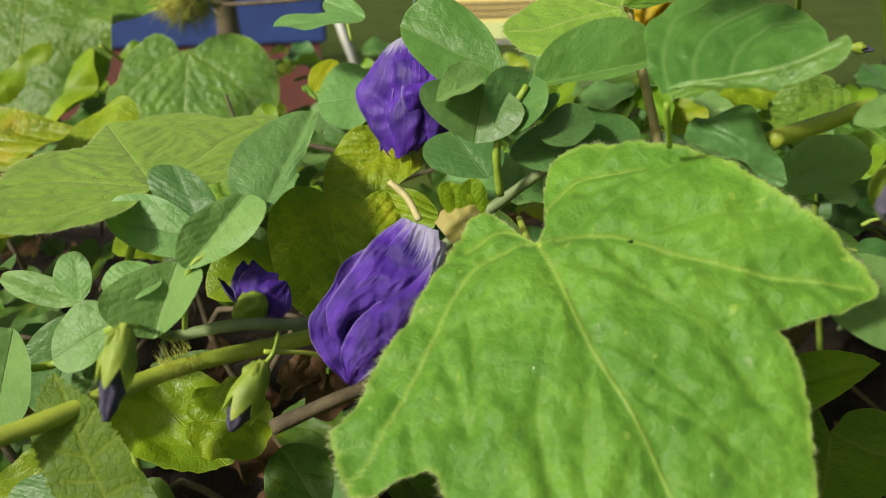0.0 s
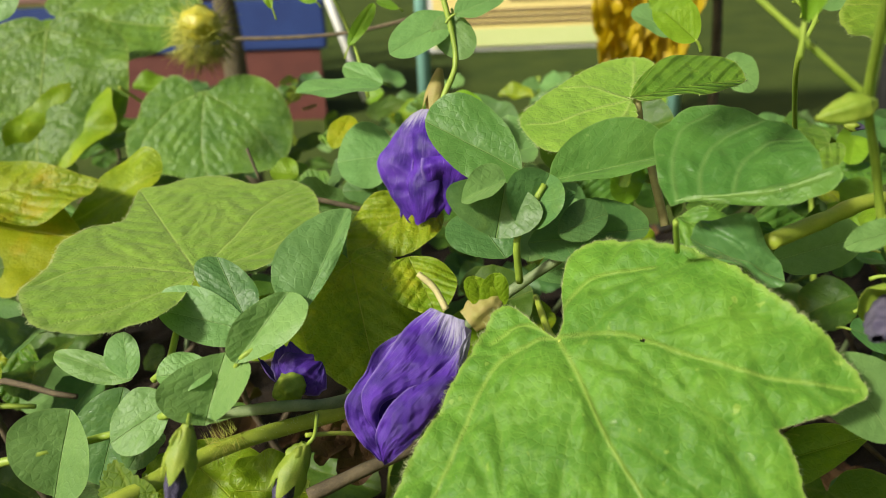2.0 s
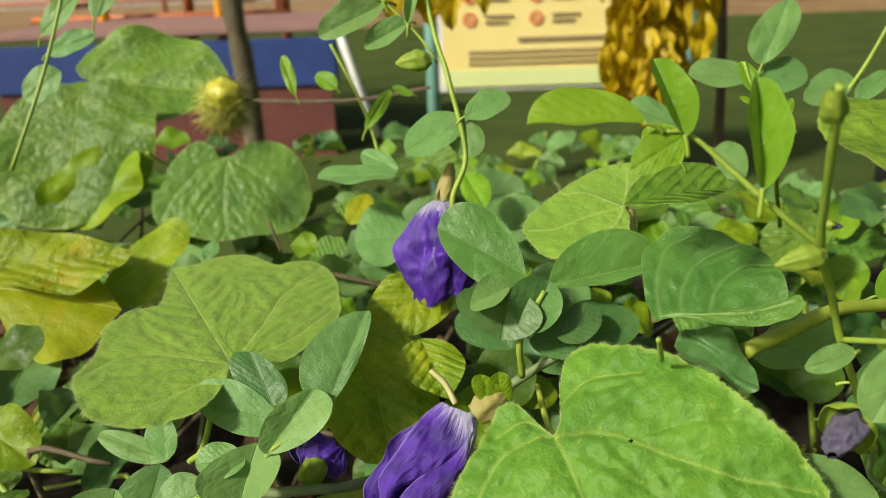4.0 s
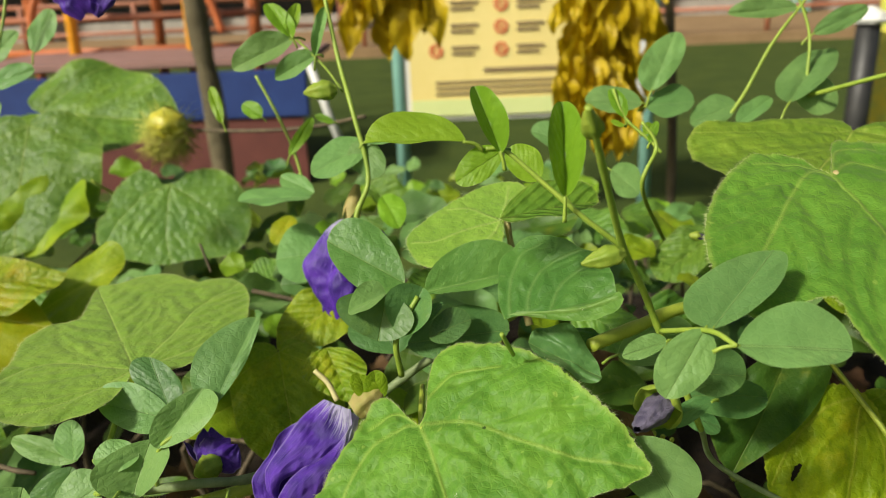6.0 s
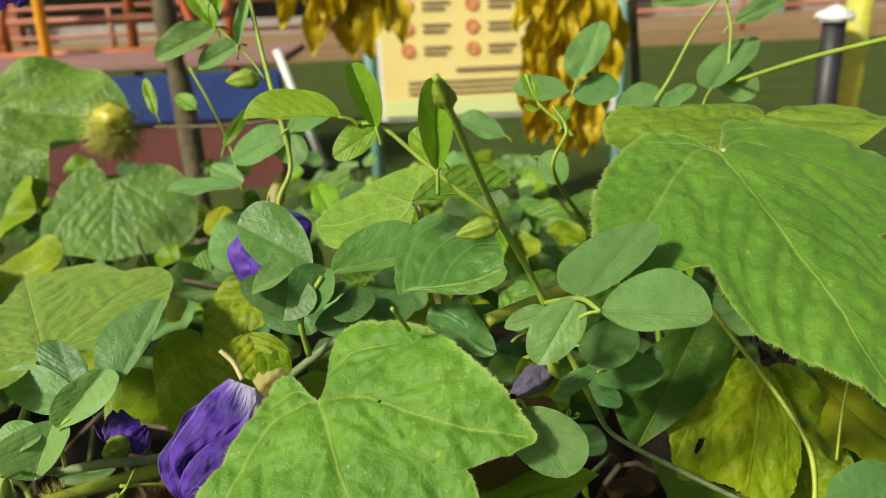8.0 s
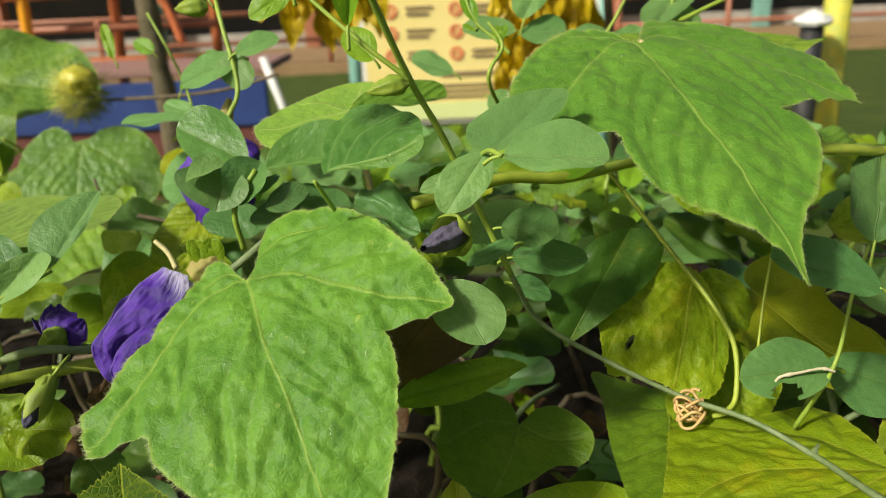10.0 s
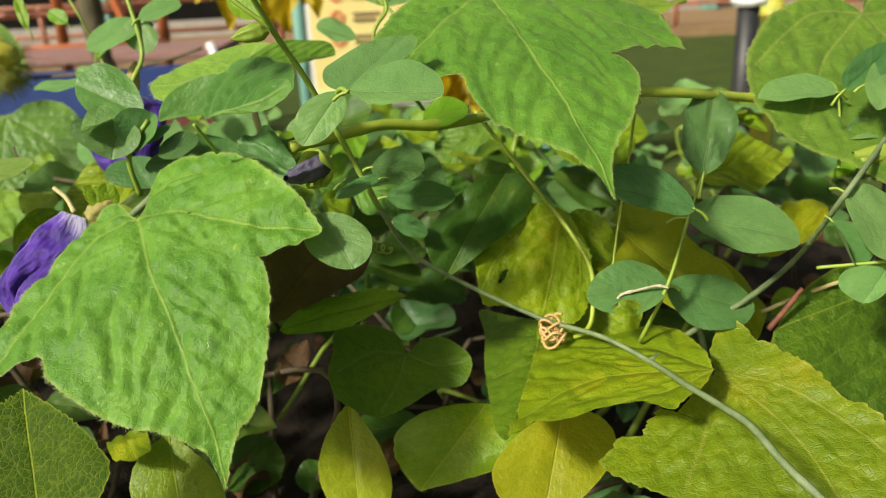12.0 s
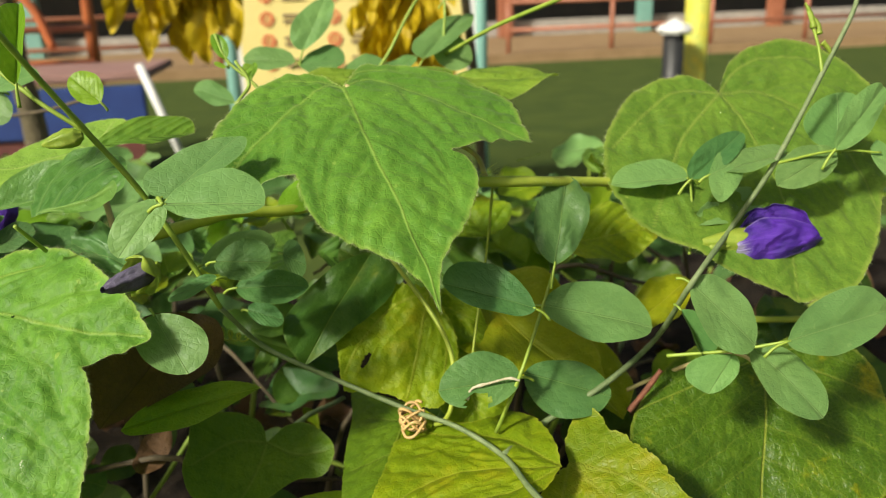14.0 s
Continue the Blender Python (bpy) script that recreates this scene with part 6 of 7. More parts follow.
leaf(pea_tall, PEA, "oval", (-0.0065, 0.3304, 0.9408), (0.0154, 0.3393, 0.9475), (0.0018, 0.3421, 0.9496), far=0.80, name="leaflet")
stem("leaf_stalk", [(-0.0058, 0.3306, 0.9410), (-0.0084, 0.3306, 0.9395), (-0.0102, 0.3308, 0.9372)], 0.0005, 0.0007, STEM, pea_tall, sides=6, n=4)
leaf(pea_tall, PEA_YOUNG, "oval", (-0.0661, 0.4313, 0.9130), (-0.0517, 0.4431, 0.9350), (-0.0540, 0.4365, 0.9227), far=0.80, name="leaflet")
stem("leaf_stalk", [(-0.0656, 0.4317, 0.9136), (-0.0674, 0.4313, 0.9101), (-0.0685, 0.4313, 0.9063)], 0.0005, 0.0007, STEM, pea_tall, sides=6, n=4)
leaf(pea_tall, PEA_YOUNG, "oval", (-0.0375, 0.4403, 0.9315), (-0.0499, 0.4422, 0.9351), (-0.0443, 0.4428, 0.9363), far=0.80, name="leaflet")
stem("leaf_stalk", [(-0.0379, 0.4404, 0.9317), (-0.0364, 0.4411, 0.9308), (-0.0354, 0.4420, 0.9296)], 0.0005, 0.0007, STEM, pea_tall, sides=6, n=4)
leaf(pea_tall, PEA_YOUNG, "oval", (-0.1076, 0.4375, 0.9343), (-0.1167, 0.4488, 0.9555), (-0.1091, 0.4452, 0.9487), far=0.80, name="leaflet")
stem("leaf_stalk", [(-0.1079, 0.4378, 0.9349), (-0.1068, 0.4375, 0.9316), (-0.1061, 0.4376, 0.9281)], 0.0005, 0.0007, STEM, pea_tall, sides=6, n=4)
leaf(pea_tall, PEA_YOUNG, "oval", (-0.0831, 0.4402, 0.9365), (-0.0956, 0.4447, 0.9450), (-0.0850, 0.4445, 0.9446), far=0.80, name="leaflet")
stem("leaf_stalk", [(-0.0835, 0.4403, 0.9368), (-0.0820, 0.4408, 0.9353), (-0.0810, 0.4414, 0.9335)], 0.0005, 0.0007, STEM, pea_tall, sides=6, n=4)
leaf(pea_far, PEA, "oval", (0.1548, 0.4042, 0.9485), (0.1725, 0.4215, 0.9809), (0.1498, 0.4121, 0.9634), far=0.80, name="leaflet")
stem("leaf_stalk", [(0.1553, 0.4047, 0.9495), (0.1532, 0.4036, 0.9444), (0.1518, 0.4032, 0.9389)], 0.0005, 0.0007, STEM, pea_far, sides=6, n=4)
leaf(pea_far, PEA, "oval", (0.1522, 0.4031, 0.9401), (0.1811, 0.4055, 0.9419), (0.1696, 0.4156, 0.9495), far=0.80, name="leaflet")
stem("leaf_stalk", [(0.1531, 0.4032, 0.9401), (0.1496, 0.4039, 0.9391), (0.1473, 0.4047, 0.9369)], 0.0005, 0.0007, STEM, pea_far, sides=6, n=4)
leaf(pea_far, PEA, "oval", (0.1495, 0.4034, 0.9422), (0.1165, 0.4071, 0.9449), (0.1342, 0.4152, 0.9510), far=0.80, name="leaflet")
stem("leaf_stalk", [(0.1485, 0.4035, 0.9422), (0.1525, 0.4041, 0.9409), (0.1551, 0.4048, 0.9384)], 0.0005, 0.0007, STEM, pea_far, sides=6, n=4)
leaf(pea_far, PEA, "oval", (0.2307, 0.3913, 0.9408), (0.2652, 0.4278, 0.9682), (0.2282, 0.4071, 0.9527), far=0.80, name="leaflet")
stem("leaf_stalk", [(0.2317, 0.3924, 0.9416), (0.2275, 0.3890, 0.9366), (0.2248, 0.3871, 0.9304)], 0.0005, 0.0007, STEM, pea_far, sides=6, n=4)
leaf(pea_far, PEA, "oval", (0.2391, 0.4058, 0.9439), (0.2655, 0.4031, 0.9389), (0.2544, 0.4108, 0.9532), far=0.80, name="leaflet")
stem("leaf_stalk", [(0.2399, 0.4057, 0.9438), (0.2368, 0.4070, 0.9435), (0.2346, 0.4083, 0.9421)], 0.0005, 0.0007, STEM, pea_far, sides=6, n=4)
leaf(pea_far, PEA, "oval", (0.2063, 0.4071, 0.9383), (0.1766, 0.3970, 0.9308), (0.1915, 0.4117, 0.9418), far=0.80, name="leaflet")
stem("leaf_stalk", [(0.2054, 0.4068, 0.9381), (0.2090, 0.4090, 0.9380), (0.2113, 0.4108, 0.9364)], 0.0005, 0.0007, STEM, pea_far, sides=6, n=4)
leaf(pea_far, PEA, "oval", (0.2513, 0.4157, 0.9763), (0.2861, 0.4231, 0.9901), (0.2660, 0.4226, 0.9891), far=0.80, name="leaflet")
stem("leaf_stalk", [(0.2523, 0.4160, 0.9767), (0.2481, 0.4161, 0.9739), (0.2453, 0.4165, 0.9701)], 0.0005, 0.0007, STEM, pea_far, sides=6, n=4)
leaf(pea_far, PEA, "oval", (0.2434, 0.4225, 0.9914), (0.2027, 0.4216, 0.9898), (0.2222, 0.4252, 0.9965), far=0.80, name="leaflet")
stem("leaf_stalk", [(0.2422, 0.4225, 0.9914), (0.2471, 0.4236, 0.9904), (0.2503, 0.4247, 0.9876)], 0.0005, 0.0007, STEM, pea_far, sides=6, n=4)
leaf(pea_far, PEA, "oval", (0.2030, 0.3938, 0.9289), (0.2286, 0.4110, 0.9419), (0.2105, 0.4059, 0.9380), far=0.80, name="leaflet")
stem("leaf_stalk", [(0.2038, 0.3943, 0.9293), (0.2007, 0.3932, 0.9268), (0.1987, 0.3929, 0.9234)], 0.0005, 0.0007, STEM, pea_far, sides=6, n=4)
leaf(pea_far, PEA, "oval", (0.1097, 0.3924, 0.9196), (0.0843, 0.4042, 0.9284), (0.0982, 0.4065, 0.9302), far=0.80, name="leaflet")
stem("leaf_stalk", [(0.1089, 0.3927, 0.9198), (0.1120, 0.3923, 0.9179), (0.1140, 0.3924, 0.9151)], 0.0005, 0.0007, STEM, pea_far, sides=6, n=4)
leaf(pea_far, PEA, "oval", (0.1311, 0.3964, 0.9040), (0.1451, 0.3821, 0.8933), (0.1447, 0.3985, 0.9056), far=0.80, name="leaflet")
stem("leaf_stalk", [(0.1315, 0.3960, 0.9037), (0.1298, 0.3987, 0.9043), (0.1287, 0.4008, 0.9035)], 0.0005, 0.0007, STEM, pea_far, sides=6, n=4)
leaf(pea_far, PEA, "oval", (-0.2789, 0.4848, 0.9691), (-0.2569, 0.4975, 0.9930), (-0.2753, 0.4939, 0.9861), far=0.80, name="leaflet")
stem("leaf_stalk", [(-0.2782, 0.4852, 0.9698), (-0.2809, 0.4846, 0.9659), (-0.2826, 0.4846, 0.9615)], 0.0005, 0.0007, STEM, pea_far, sides=6, n=4)
leaf(pea_far, PEA, "oval", (-0.2760, 0.4821, 0.9582), (-0.2455, 0.4872, 0.9677), (-0.2612, 0.4889, 0.9710), far=0.80, name="leaflet")
stem("leaf_stalk", [(-0.2751, 0.4822, 0.9585), (-0.2788, 0.4826, 0.9564), (-0.2812, 0.4832, 0.9533)], 0.0005, 0.0007, STEM, pea_far, sides=6, n=4)
leaf(pea_far, PEA, "oval", (-0.2442, 0.4891, 0.9785), (-0.2339, 0.5040, 1.0064), (-0.2300, 0.4946, 0.9889), far=0.80, name="leaflet")
stem("leaf_stalk", [(-0.2439, 0.4895, 0.9794), (-0.2452, 0.4887, 0.9750), (-0.2460, 0.4885, 0.9705)], 0.0005, 0.0007, STEM, pea_far, sides=6, n=4)
leaf(pea_far, PEA, "oval", (-0.2916, 0.4703, 0.9304), (-0.2693, 0.4792, 0.9471), (-0.2881, 0.4792, 0.9470), far=0.80, name="leaflet")
stem("leaf_stalk", [(-0.2909, 0.4706, 0.9309), (-0.2936, 0.4705, 0.9280), (-0.2954, 0.4708, 0.9246)], 0.0005, 0.0007, STEM, pea_far, sides=6, n=4)
stem("stem", [(-0.0880, 0.2002, 0.8341), (-0.0641, 0.1912, 0.8428), (-0.0448, 0.2021, 0.8374), (-0.0199, 0.2142, 0.8446), (0.0069, 0.2240, 0.8617), (0.0265, 0.2211, 0.8777)], 0.0019, 0.0017, STEM_GREY, pea_left)
stem("stem", [(-0.1327, 0.1378, 0.8360), (-0.1077, 0.1579, 0.8344), (-0.0817, 0.1859, 0.8321), (-0.0465, 0.2070, 0.8294), (-0.0129, 0.2199, 0.8324)], 0.0028, 0.0026, STEM_PALE, vine_front)
stem("stem", [(-0.1620, 0.1880, 0.8247), (-0.1406, 0.1904, 0.8287), (-0.1301, 0.2082, 0.8208), (-0.0934, 0.1791, 0.8500)], 0.0016, 0.0012, STEM, pea_left)
stem("stem", [(-0.0603, 0.1942, 0.8043), (-0.0364, 0.2030, 0.8105), (-0.0135, 0.2111, 0.8155)], 0.0026, 0.002, STEM_BROWN, pea_left)
stem("stem", [(0.0119, 0.2174, 0.8704), (0.0112, 0.2140, 0.8887), (0.0198, 0.2204, 0.9025)], 0.0013, 0.001, STEM, pea_mid)
stem("stem", [(0.0532, 0.1887, 0.8928), (0.0485, 0.1772, 0.9065)], 0.0008, 0.0008, STEM, pea_mid)
stem("petiole", [(0.0578, 0.2671, 0.9171), (0.0602, 0.2633, 0.9012), (0.0605, 0.2530, 0.8979), (0.0651, 0.2440, 0.8773)], 0.0014, 0.0016, STEM_TAN, vine_back)
stem("stem", [(0.0814, 0.1956, 0.8917), (0.1011, 0.2070, 0.8931), (0.1208, 0.2183, 0.8944), (0.1479, 0.2302, 0.8906), (0.1943, 0.2542, 0.8919), (0.2240, 0.1965, 0.9053), (0.2885, 0.2141, 0.8964), (0.3597, 0.2299, 0.8852)], 0.0026, 0.0022, STEM_PALE, vine_right)
stem("stem", [(0.0655, 0.1275, 0.9880), (0.0680, 0.1320, 0.9810), (0.0755, 0.1470, 0.9605), (0.0830, 0.1610, 0.9410), (0.0915, 0.1685, 0.9240), (0.0990, 0.1740, 0.9070), (0.1070, 0.1750, 0.8890), (0.1159, 0.1756, 0.8682)], 0.0010, 0.0012, STEM, pea_near)
stem("stem", [(0.1159, 0.1756, 0.8682), (0.1294, 0.1939, 0.8411), (0.1564, 0.1980, 0.8209), (0.1863, 0.1911, 0.8061), (0.2069, 0.1720, 0.8049), (0.2217, 0.1520, 0.8016), (0.2238, 0.1200, 0.8083), (0.2271, 0.0980, 0.8120), (0.2299, 0.0840, 0.8130), (0.2323, 0.0660, 0.8103), (0.2395, 0.0450, 0.8044), (0.2356, 0.0200, 0.8046)], 0.001, 0.0014, STEM_GREY, pea_near, n=10)
stem("stem", [(0.0830, 0.1610, 0.9410), (0.0713, 0.1606, 0.9506), (0.0601, 0.1641, 0.9604), (0.0498, 0.1676, 0.9693), (0.0440, 0.1679, 0.9703)], 0.0009, 0.0006, STEM, pea_near)
stem("stem", [(0.0689, 0.1612, 0.9522), (0.0663, 0.1626, 0.9562)], 0.0007, 0.0006, STEM, pea_near)
stem("stem", [(0.0990, 0.1740, 0.9070), (0.1049, 0.1473, 0.9198), (0.1084, 0.1353, 0.9210)], 0.0009, 0.0007, STEM, pea_near)
stem("stem", [(0.2217, 0.1520, 0.8016), (0.2452, 0.1747, 0.7998), (0.2730, 0.1737, 0.8163), (0.3041, 0.1916, 0.8263), (0.3030, 0.1596, 0.8662), (0.3346, 0.1852, 0.8813), (0.3493, 0.1832, 0.9070), (0.3727, 0.1916, 0.9428), (0.3880, 0.1975, 0.9675), (0.3944, 0.2026, 0.9856)], 0.0014, 0.001, STEM_GREY, pea_right)
stem("leaf_stalk", [(0.2229, 0.1688, 0.8022), (0.2319, 0.1631, 0.8310), (0.2470, 0.1821, 0.8517), (0.2542, 0.1871, 0.8698)], 0.0009, 0.0006, STEM, pea_right)
stem("leaf_stalk", [(0.2953, 0.1621, 0.8330), (0.3188, 0.1502, 0.8385), (0.3357, 0.1406, 0.8451)], 0.0008, 0.0006, STEM, pea_right)
stem("leaf_stalk", [(0.3146, 0.1855, 0.8687), (0.3214, 0.1979, 0.8800), (0.3214, 0.2045, 0.8994), (0.3148, 0.2073, 0.9044)], 0.0007, 0.0005, STEM, pea_right)
stem("leaf_stalk", [(0.3493, 0.1832, 0.9070), (0.3746, 0.1806, 0.9114), (0.3947, 0.1769, 0.9100)], 0.0007, 0.0005, STEM, pea_right)
stem("tendril", [(0.1660, 0.2540, 0.8920), (0.1721, 0.2480, 0.8835), (0.1917, 0.2330, 0.8565), (0.2050, 0.2150, 0.8375), (0.2100, 0.1990, 0.8245), (0.2070, 0.1860, 0.8090), (0.2040, 0.1860, 0.8010), (0.1996, 0.1891, 0.7969)], 0.001, 0.0012, STEM_PALE, vine_right, sides=6)
stem("tendril", [(0.2333, 0.2135, 0.8986), (0.2300, 0.2123, 0.8702), (0.2231, 0.2035, 0.8412), (0.2182, 0.1944, 0.8236)], 0.0006, 0.0006, STEM_PALE, vine_right, sides=6)
stem("petiole", [(0.1721, 0.2186, 0.9452), (0.1935, 0.2302, 0.9285), (0.2244, 0.2203, 0.9144), (0.2301, 0.2102, 0.9027)], 0.0011, 0.0012, STEM_TAN, vine_right)
stem("stem", [(-0.0266, 0.3688, 1.0091), (-0.0204, 0.3570, 0.9771), (-0.0138, 0.3391, 0.9573), (-0.0065, 0.3266, 0.9235), (-0.0132, 0.3167, 0.9038), (-0.0104, 0.3154, 0.8717)], 0.0011, 0.0014, STEM, pea_tall)
stem("leaf_stalk", [(-0.0551, 0.3642, 0.9995), (-0.0413, 0.3605, 0.9885), (-0.0275, 0.3558, 0.9747), (-0.0188, 0.3515, 0.9625)], 0.0006, 0.0007, STEM, pea_tall)
stem("stem", [(-0.0861, 0.4503, 0.9613), (-0.0727, 0.4412, 0.9360), (-0.0628, 0.4327, 0.9126), (-0.0564, 0.4229, 0.8859)], 0.001, 0.001, STEM, pea_tall)
stem("dry_twig", [(-0.2964, 0.8134, 0.8662), (-0.1726, 0.7203, 0.8769), (-0.0980, 0.6755, 0.8858), (-0.0364, 0.6329, 0.9017)], 0.002, 0.0015, STEM_BROWN, pea_tall)
stem("stem", [(0.1466, 0.3353, 0.8809), (0.1204, 0.2843, 0.9239), (0.1275, 0.2903, 0.9407), (0.1216, 0.2943, 0.9519)], 0.0011, 0.0008, STEM, pea_far)
stem("stem", [(0.1915, 0.3975, 0.9220), (0.2092, 0.4052, 0.9435), (0.2273, 0.4152, 0.9714), (0.2486, 0.4240, 0.9960)], 0.0012, 0.0009, STEM, pea_far)
stem("stem", [(0.2466, 0.4070, 0.9484), (0.2495, 0.4172, 0.9769), (0.2421, 0.4264, 1.0026)], 0.001, 0.0008, STEM, pea_far)
stem("stem", [(0.2479, 0.4042, 0.9422), (0.2707, 0.3554, 0.9609), (0.2990, 0.3050, 0.9775)], 0.0014, 0.0012, STEM, pea_far)
stem("stem", [(-0.2920, 0.4379, 0.8923), (-0.2703, 0.4591, 0.9466), (-0.2562, 0.4775, 0.9942), (-0.2518, 0.4880, 1.0215)], 0.0013, 0.001, STEM, pea_far)
stem("stick", [(0.2888, 0.1830, 0.7954), (0.2967, 0.1844, 0.8033), (0.3052, 0.1863, 0.8129)], 0.0014, 0.0012, STICK_RED, vine_old, knobs=0.3)
stem("petiole", [(0.3494, 0.1756, 0.8143), (0.3394, 0.1879, 0.8167), (0.3139, 0.1977, 0.8045), (0.2980, 0.2062, 0.7928)], 0.001, 0.001, STEM_TAN, vine_old)
stem("stem", [(0.3668, 0.2202, 0.8171), (0.3953, 0.2152, 0.8162), (0.4524, 0.2057, 0.8156)], 0.0018, 0.0018, STEM_PALE, vine_old)
FLOWER_FRONT = ((-0.0042, 0.2031, 0.8671), (-0.0360, 0.1812, 0.8300), (-0.0034, 0.1866, 0.8392))
FLOWER_FRONT_STALK = ((0.0089, 0.2060, 0.8722), (-0.0006, 0.2052, 0.8707), (-0.0123, 0.2040, 0.8687))
FLOWER_FRONT_STYLE = ((-0.0119, 0.2038, 0.8684), (-0.0154, 0.2072, 0.8742), (-0.0204, 0.2096, 0.8783))
FLOWER_BACK = ((-0.0184, 0.3285, 0.9005), (-0.0240, 0.3087, 0.8559), (-0.0391, 0.3163, 0.8731))
FLOWER_BACK_STALK = ((-0.0136, 0.3359, 0.9172), (-0.0147, 0.3319, 0.9083), (-0.0180, 0.3280, 0.8994))
FLOWER_SMALL = ((-0.0631, 0.2030, 0.8410), (-0.0703, 0.2095, 0.8521), (-0.0758, 0.2036, 0.8421))
FLOWER_RIGHT = ((0.3329, 0.1804, 0.8713), (0.3745, 0.1841, 0.8775), (0.3530, 0.1900, 0.8875))
FLOWER_RIGHT_STALK = ((0.3286, 0.1798, 0.8706), (0.3154, 0.1829, 0.8759), (0.3327, 0.1802, 0.8713))
FLOWER_TOP = ((-0.1514, 0.3792, 1.0240), (-0.1478, 0.3680, 1.0029), (-0.1644, 0.3720, 1.0105))
BUD_WITHERED = ((0.0983, 0.1589, 0.8915), (0.0844, 0.1412, 0.8920), (0.0914, 0.1501, 0.8958))
BUD_LEFT = ((-0.0777, 0.1537, 0.8649), (-0.0823, 0.1431, 0.8452), (-0.0756, 0.1481, 0.8545))
BUD_LOW = ((-0.0547, 0.1787, 0.8383), (-0.0641, 0.1698, 0.8218), (-0.0532, 0.1744, 0.8304))
BUD_TALL = ((-0.0215, 0.3475, 0.9647), (-0.0385, 0.3469, 0.9634), (-0.0298, 0.3445, 0.9591))
BUD_GREEN = ((0.0826, 0.1573, 0.9407), (0.0700, 0.1560, 0.9382), (0.0756, 0.1547, 0.9358))
BUD_FAR = ((0.1457, 0.2919, 0.8978), (0.1544, 0.2912, 0.8965), (0.1503, 0.2894, 0.8932))
FRUIT_AT = ((-0.2094, 0.6072, 0.8965), (-0.1972, 0.6081, 0.8983), (-0.2019, 0.6011, 0.8851))
DRY_KNOT = ((0.1889, 0.1915, 0.8062), (0.1902, 0.1862, 0.7962), (0.1934, 0.1889, 0.8013))
TENDRIL_COIL = ((0.1008, 0.2198, 0.8406), (0.1202, 0.2171, 0.8355), (0.1101, 0.2152, 0.8319))
stem("torn_margin", [(0.2093, 0.1621, 0.8233), (0.2119, 0.1631, 0.8276), (0.2194, 0.1626, 0.8295), (0.2268, 0.1619, 0.8310), (0.2312, 0.1608, 0.8300)], 0.0007, 0.0005, TORN, pea_right, knobs=0.7)
stem("stem", [(-0.0530, 0.1904, 0.8403), (-0.0520, 0.1792, 0.8408), (-0.0546, 0.1779, 0.8379)], 0.0006, 0.0006, STEM, pea_left)
stem("stem", [(-0.0545, 0.1792, 0.8409), (-0.0436, 0.1874, 0.8349), (-0.0345, 0.1944, 0.8266)], 0.0007, 0.0007, STEM_PALE, pea_left)
stem("stem", [(-0.0877, 0.1792, 0.8497), (-0.0772, 0.1523, 0.8650)], 0.0007, 0.0007, STEM, pea_left)
stem("stem", [(-0.0844, 0.2002, 0.8340), (-0.0727, 0.1830, 0.8637), (-0.0645, 0.1857, 0.8692), (-0.0567, 0.1979, 0.8721)], 0.0009, 0.0007, STEM, pea_left)
stem("stem", [(-0.0934, 0.1798, 0.8514), (-0.0880, 0.2002, 0.8341)], 0.0014, 0.0018, STEM_GREY, pea_left)
stem("petiole", [(-0.1059, 0.2456, 0.8660), (-0.1039, 0.2099, 0.8499), (-0.1097, 0.2069, 0.8434)], 0.0012, 0.0013, STEM, vine_front)
stem("petiole", [(0.0208, 0.1815, 0.8690), (0.0195, 0.1990, 0.8620), (0.0191, 0.2338, 0.8560)], 0.001, 0.0012, STEM_PALE, vine_front)
stem("petiole", [(-0.2699, 0.5904, 0.8631), (-0.2522, 0.6196, 0.8336)], 0.0012, 0.0012, STEM_PALE, vine_back)
stem("dry_twig", [(-0.0878, 0.3688, 0.8475), (-0.0712, 0.3674, 0.8438), (-0.0413, 0.3648, 0.8363)], 0.0016, 0.0012, STEM_BROWN, vine_back)
stem("dry_twig", [(-0.1296, 0.4248, 0.8583), (-0.1229, 0.4184, 0.8405)], 0.0009, 0.0008, STEM_BROWN, vine_back)
stem("shoot_tip", [(0.3708, 0.1982, 0.9612), (0.3702, 0.2000, 0.9664), (0.3682, 0.2021, 0.9716)], 0.0014, 0.0006, CALYX, pea_right, knobs=0.4)
stem("shoot_tip", [(0.3739, 0.1957, 0.9554), (0.3761, 0.1945, 0.9530), (0.3770, 0.1936, 0.9507)], 0.0014, 0.0006, CALYX, pea_right, knobs=0.4)
stem("shoot_tip", [(0.3730, 0.1970, 0.9588), (0.3728, 0.1982, 0.9623), (0.3712, 0.1996, 0.9657)], 0.0014, 0.0006, CALYX, pea_right, knobs=0.4)
stem("stem", [(0.3727, 0.1916, 0.9428), (0.3721, 0.1956, 0.9543), (0.3691, 0.2008, 0.9681)], 0.0008, 0.0006, STEM, pea_right)
stem("stem", [(0.1117, 0.3105, 0.9646), (0.1163, 0.3055, 0.9521), (0.1268, 0.3004, 0.9422), (0.1320, 0.2977, 0.9365)], 0.0007, 0.0009, STEM, pea_far)
leaf(pea_far, PEA_YOUNG, "oval", (0.1164, 0.3048, 0.9522), (0.1102, 0.3115, 0.9647), (0.1172, 0.3091, 0.9601), far=0.80, name="leaflet")
stem("leaf_stalk", [(0.1162, 0.3050, 0.9526), (0.1169, 0.3052, 0.9506), (0.1174, 0.3057, 0.9485)], 0.0005, 0.0007, STEM, pea_far, sides=6, n=4)
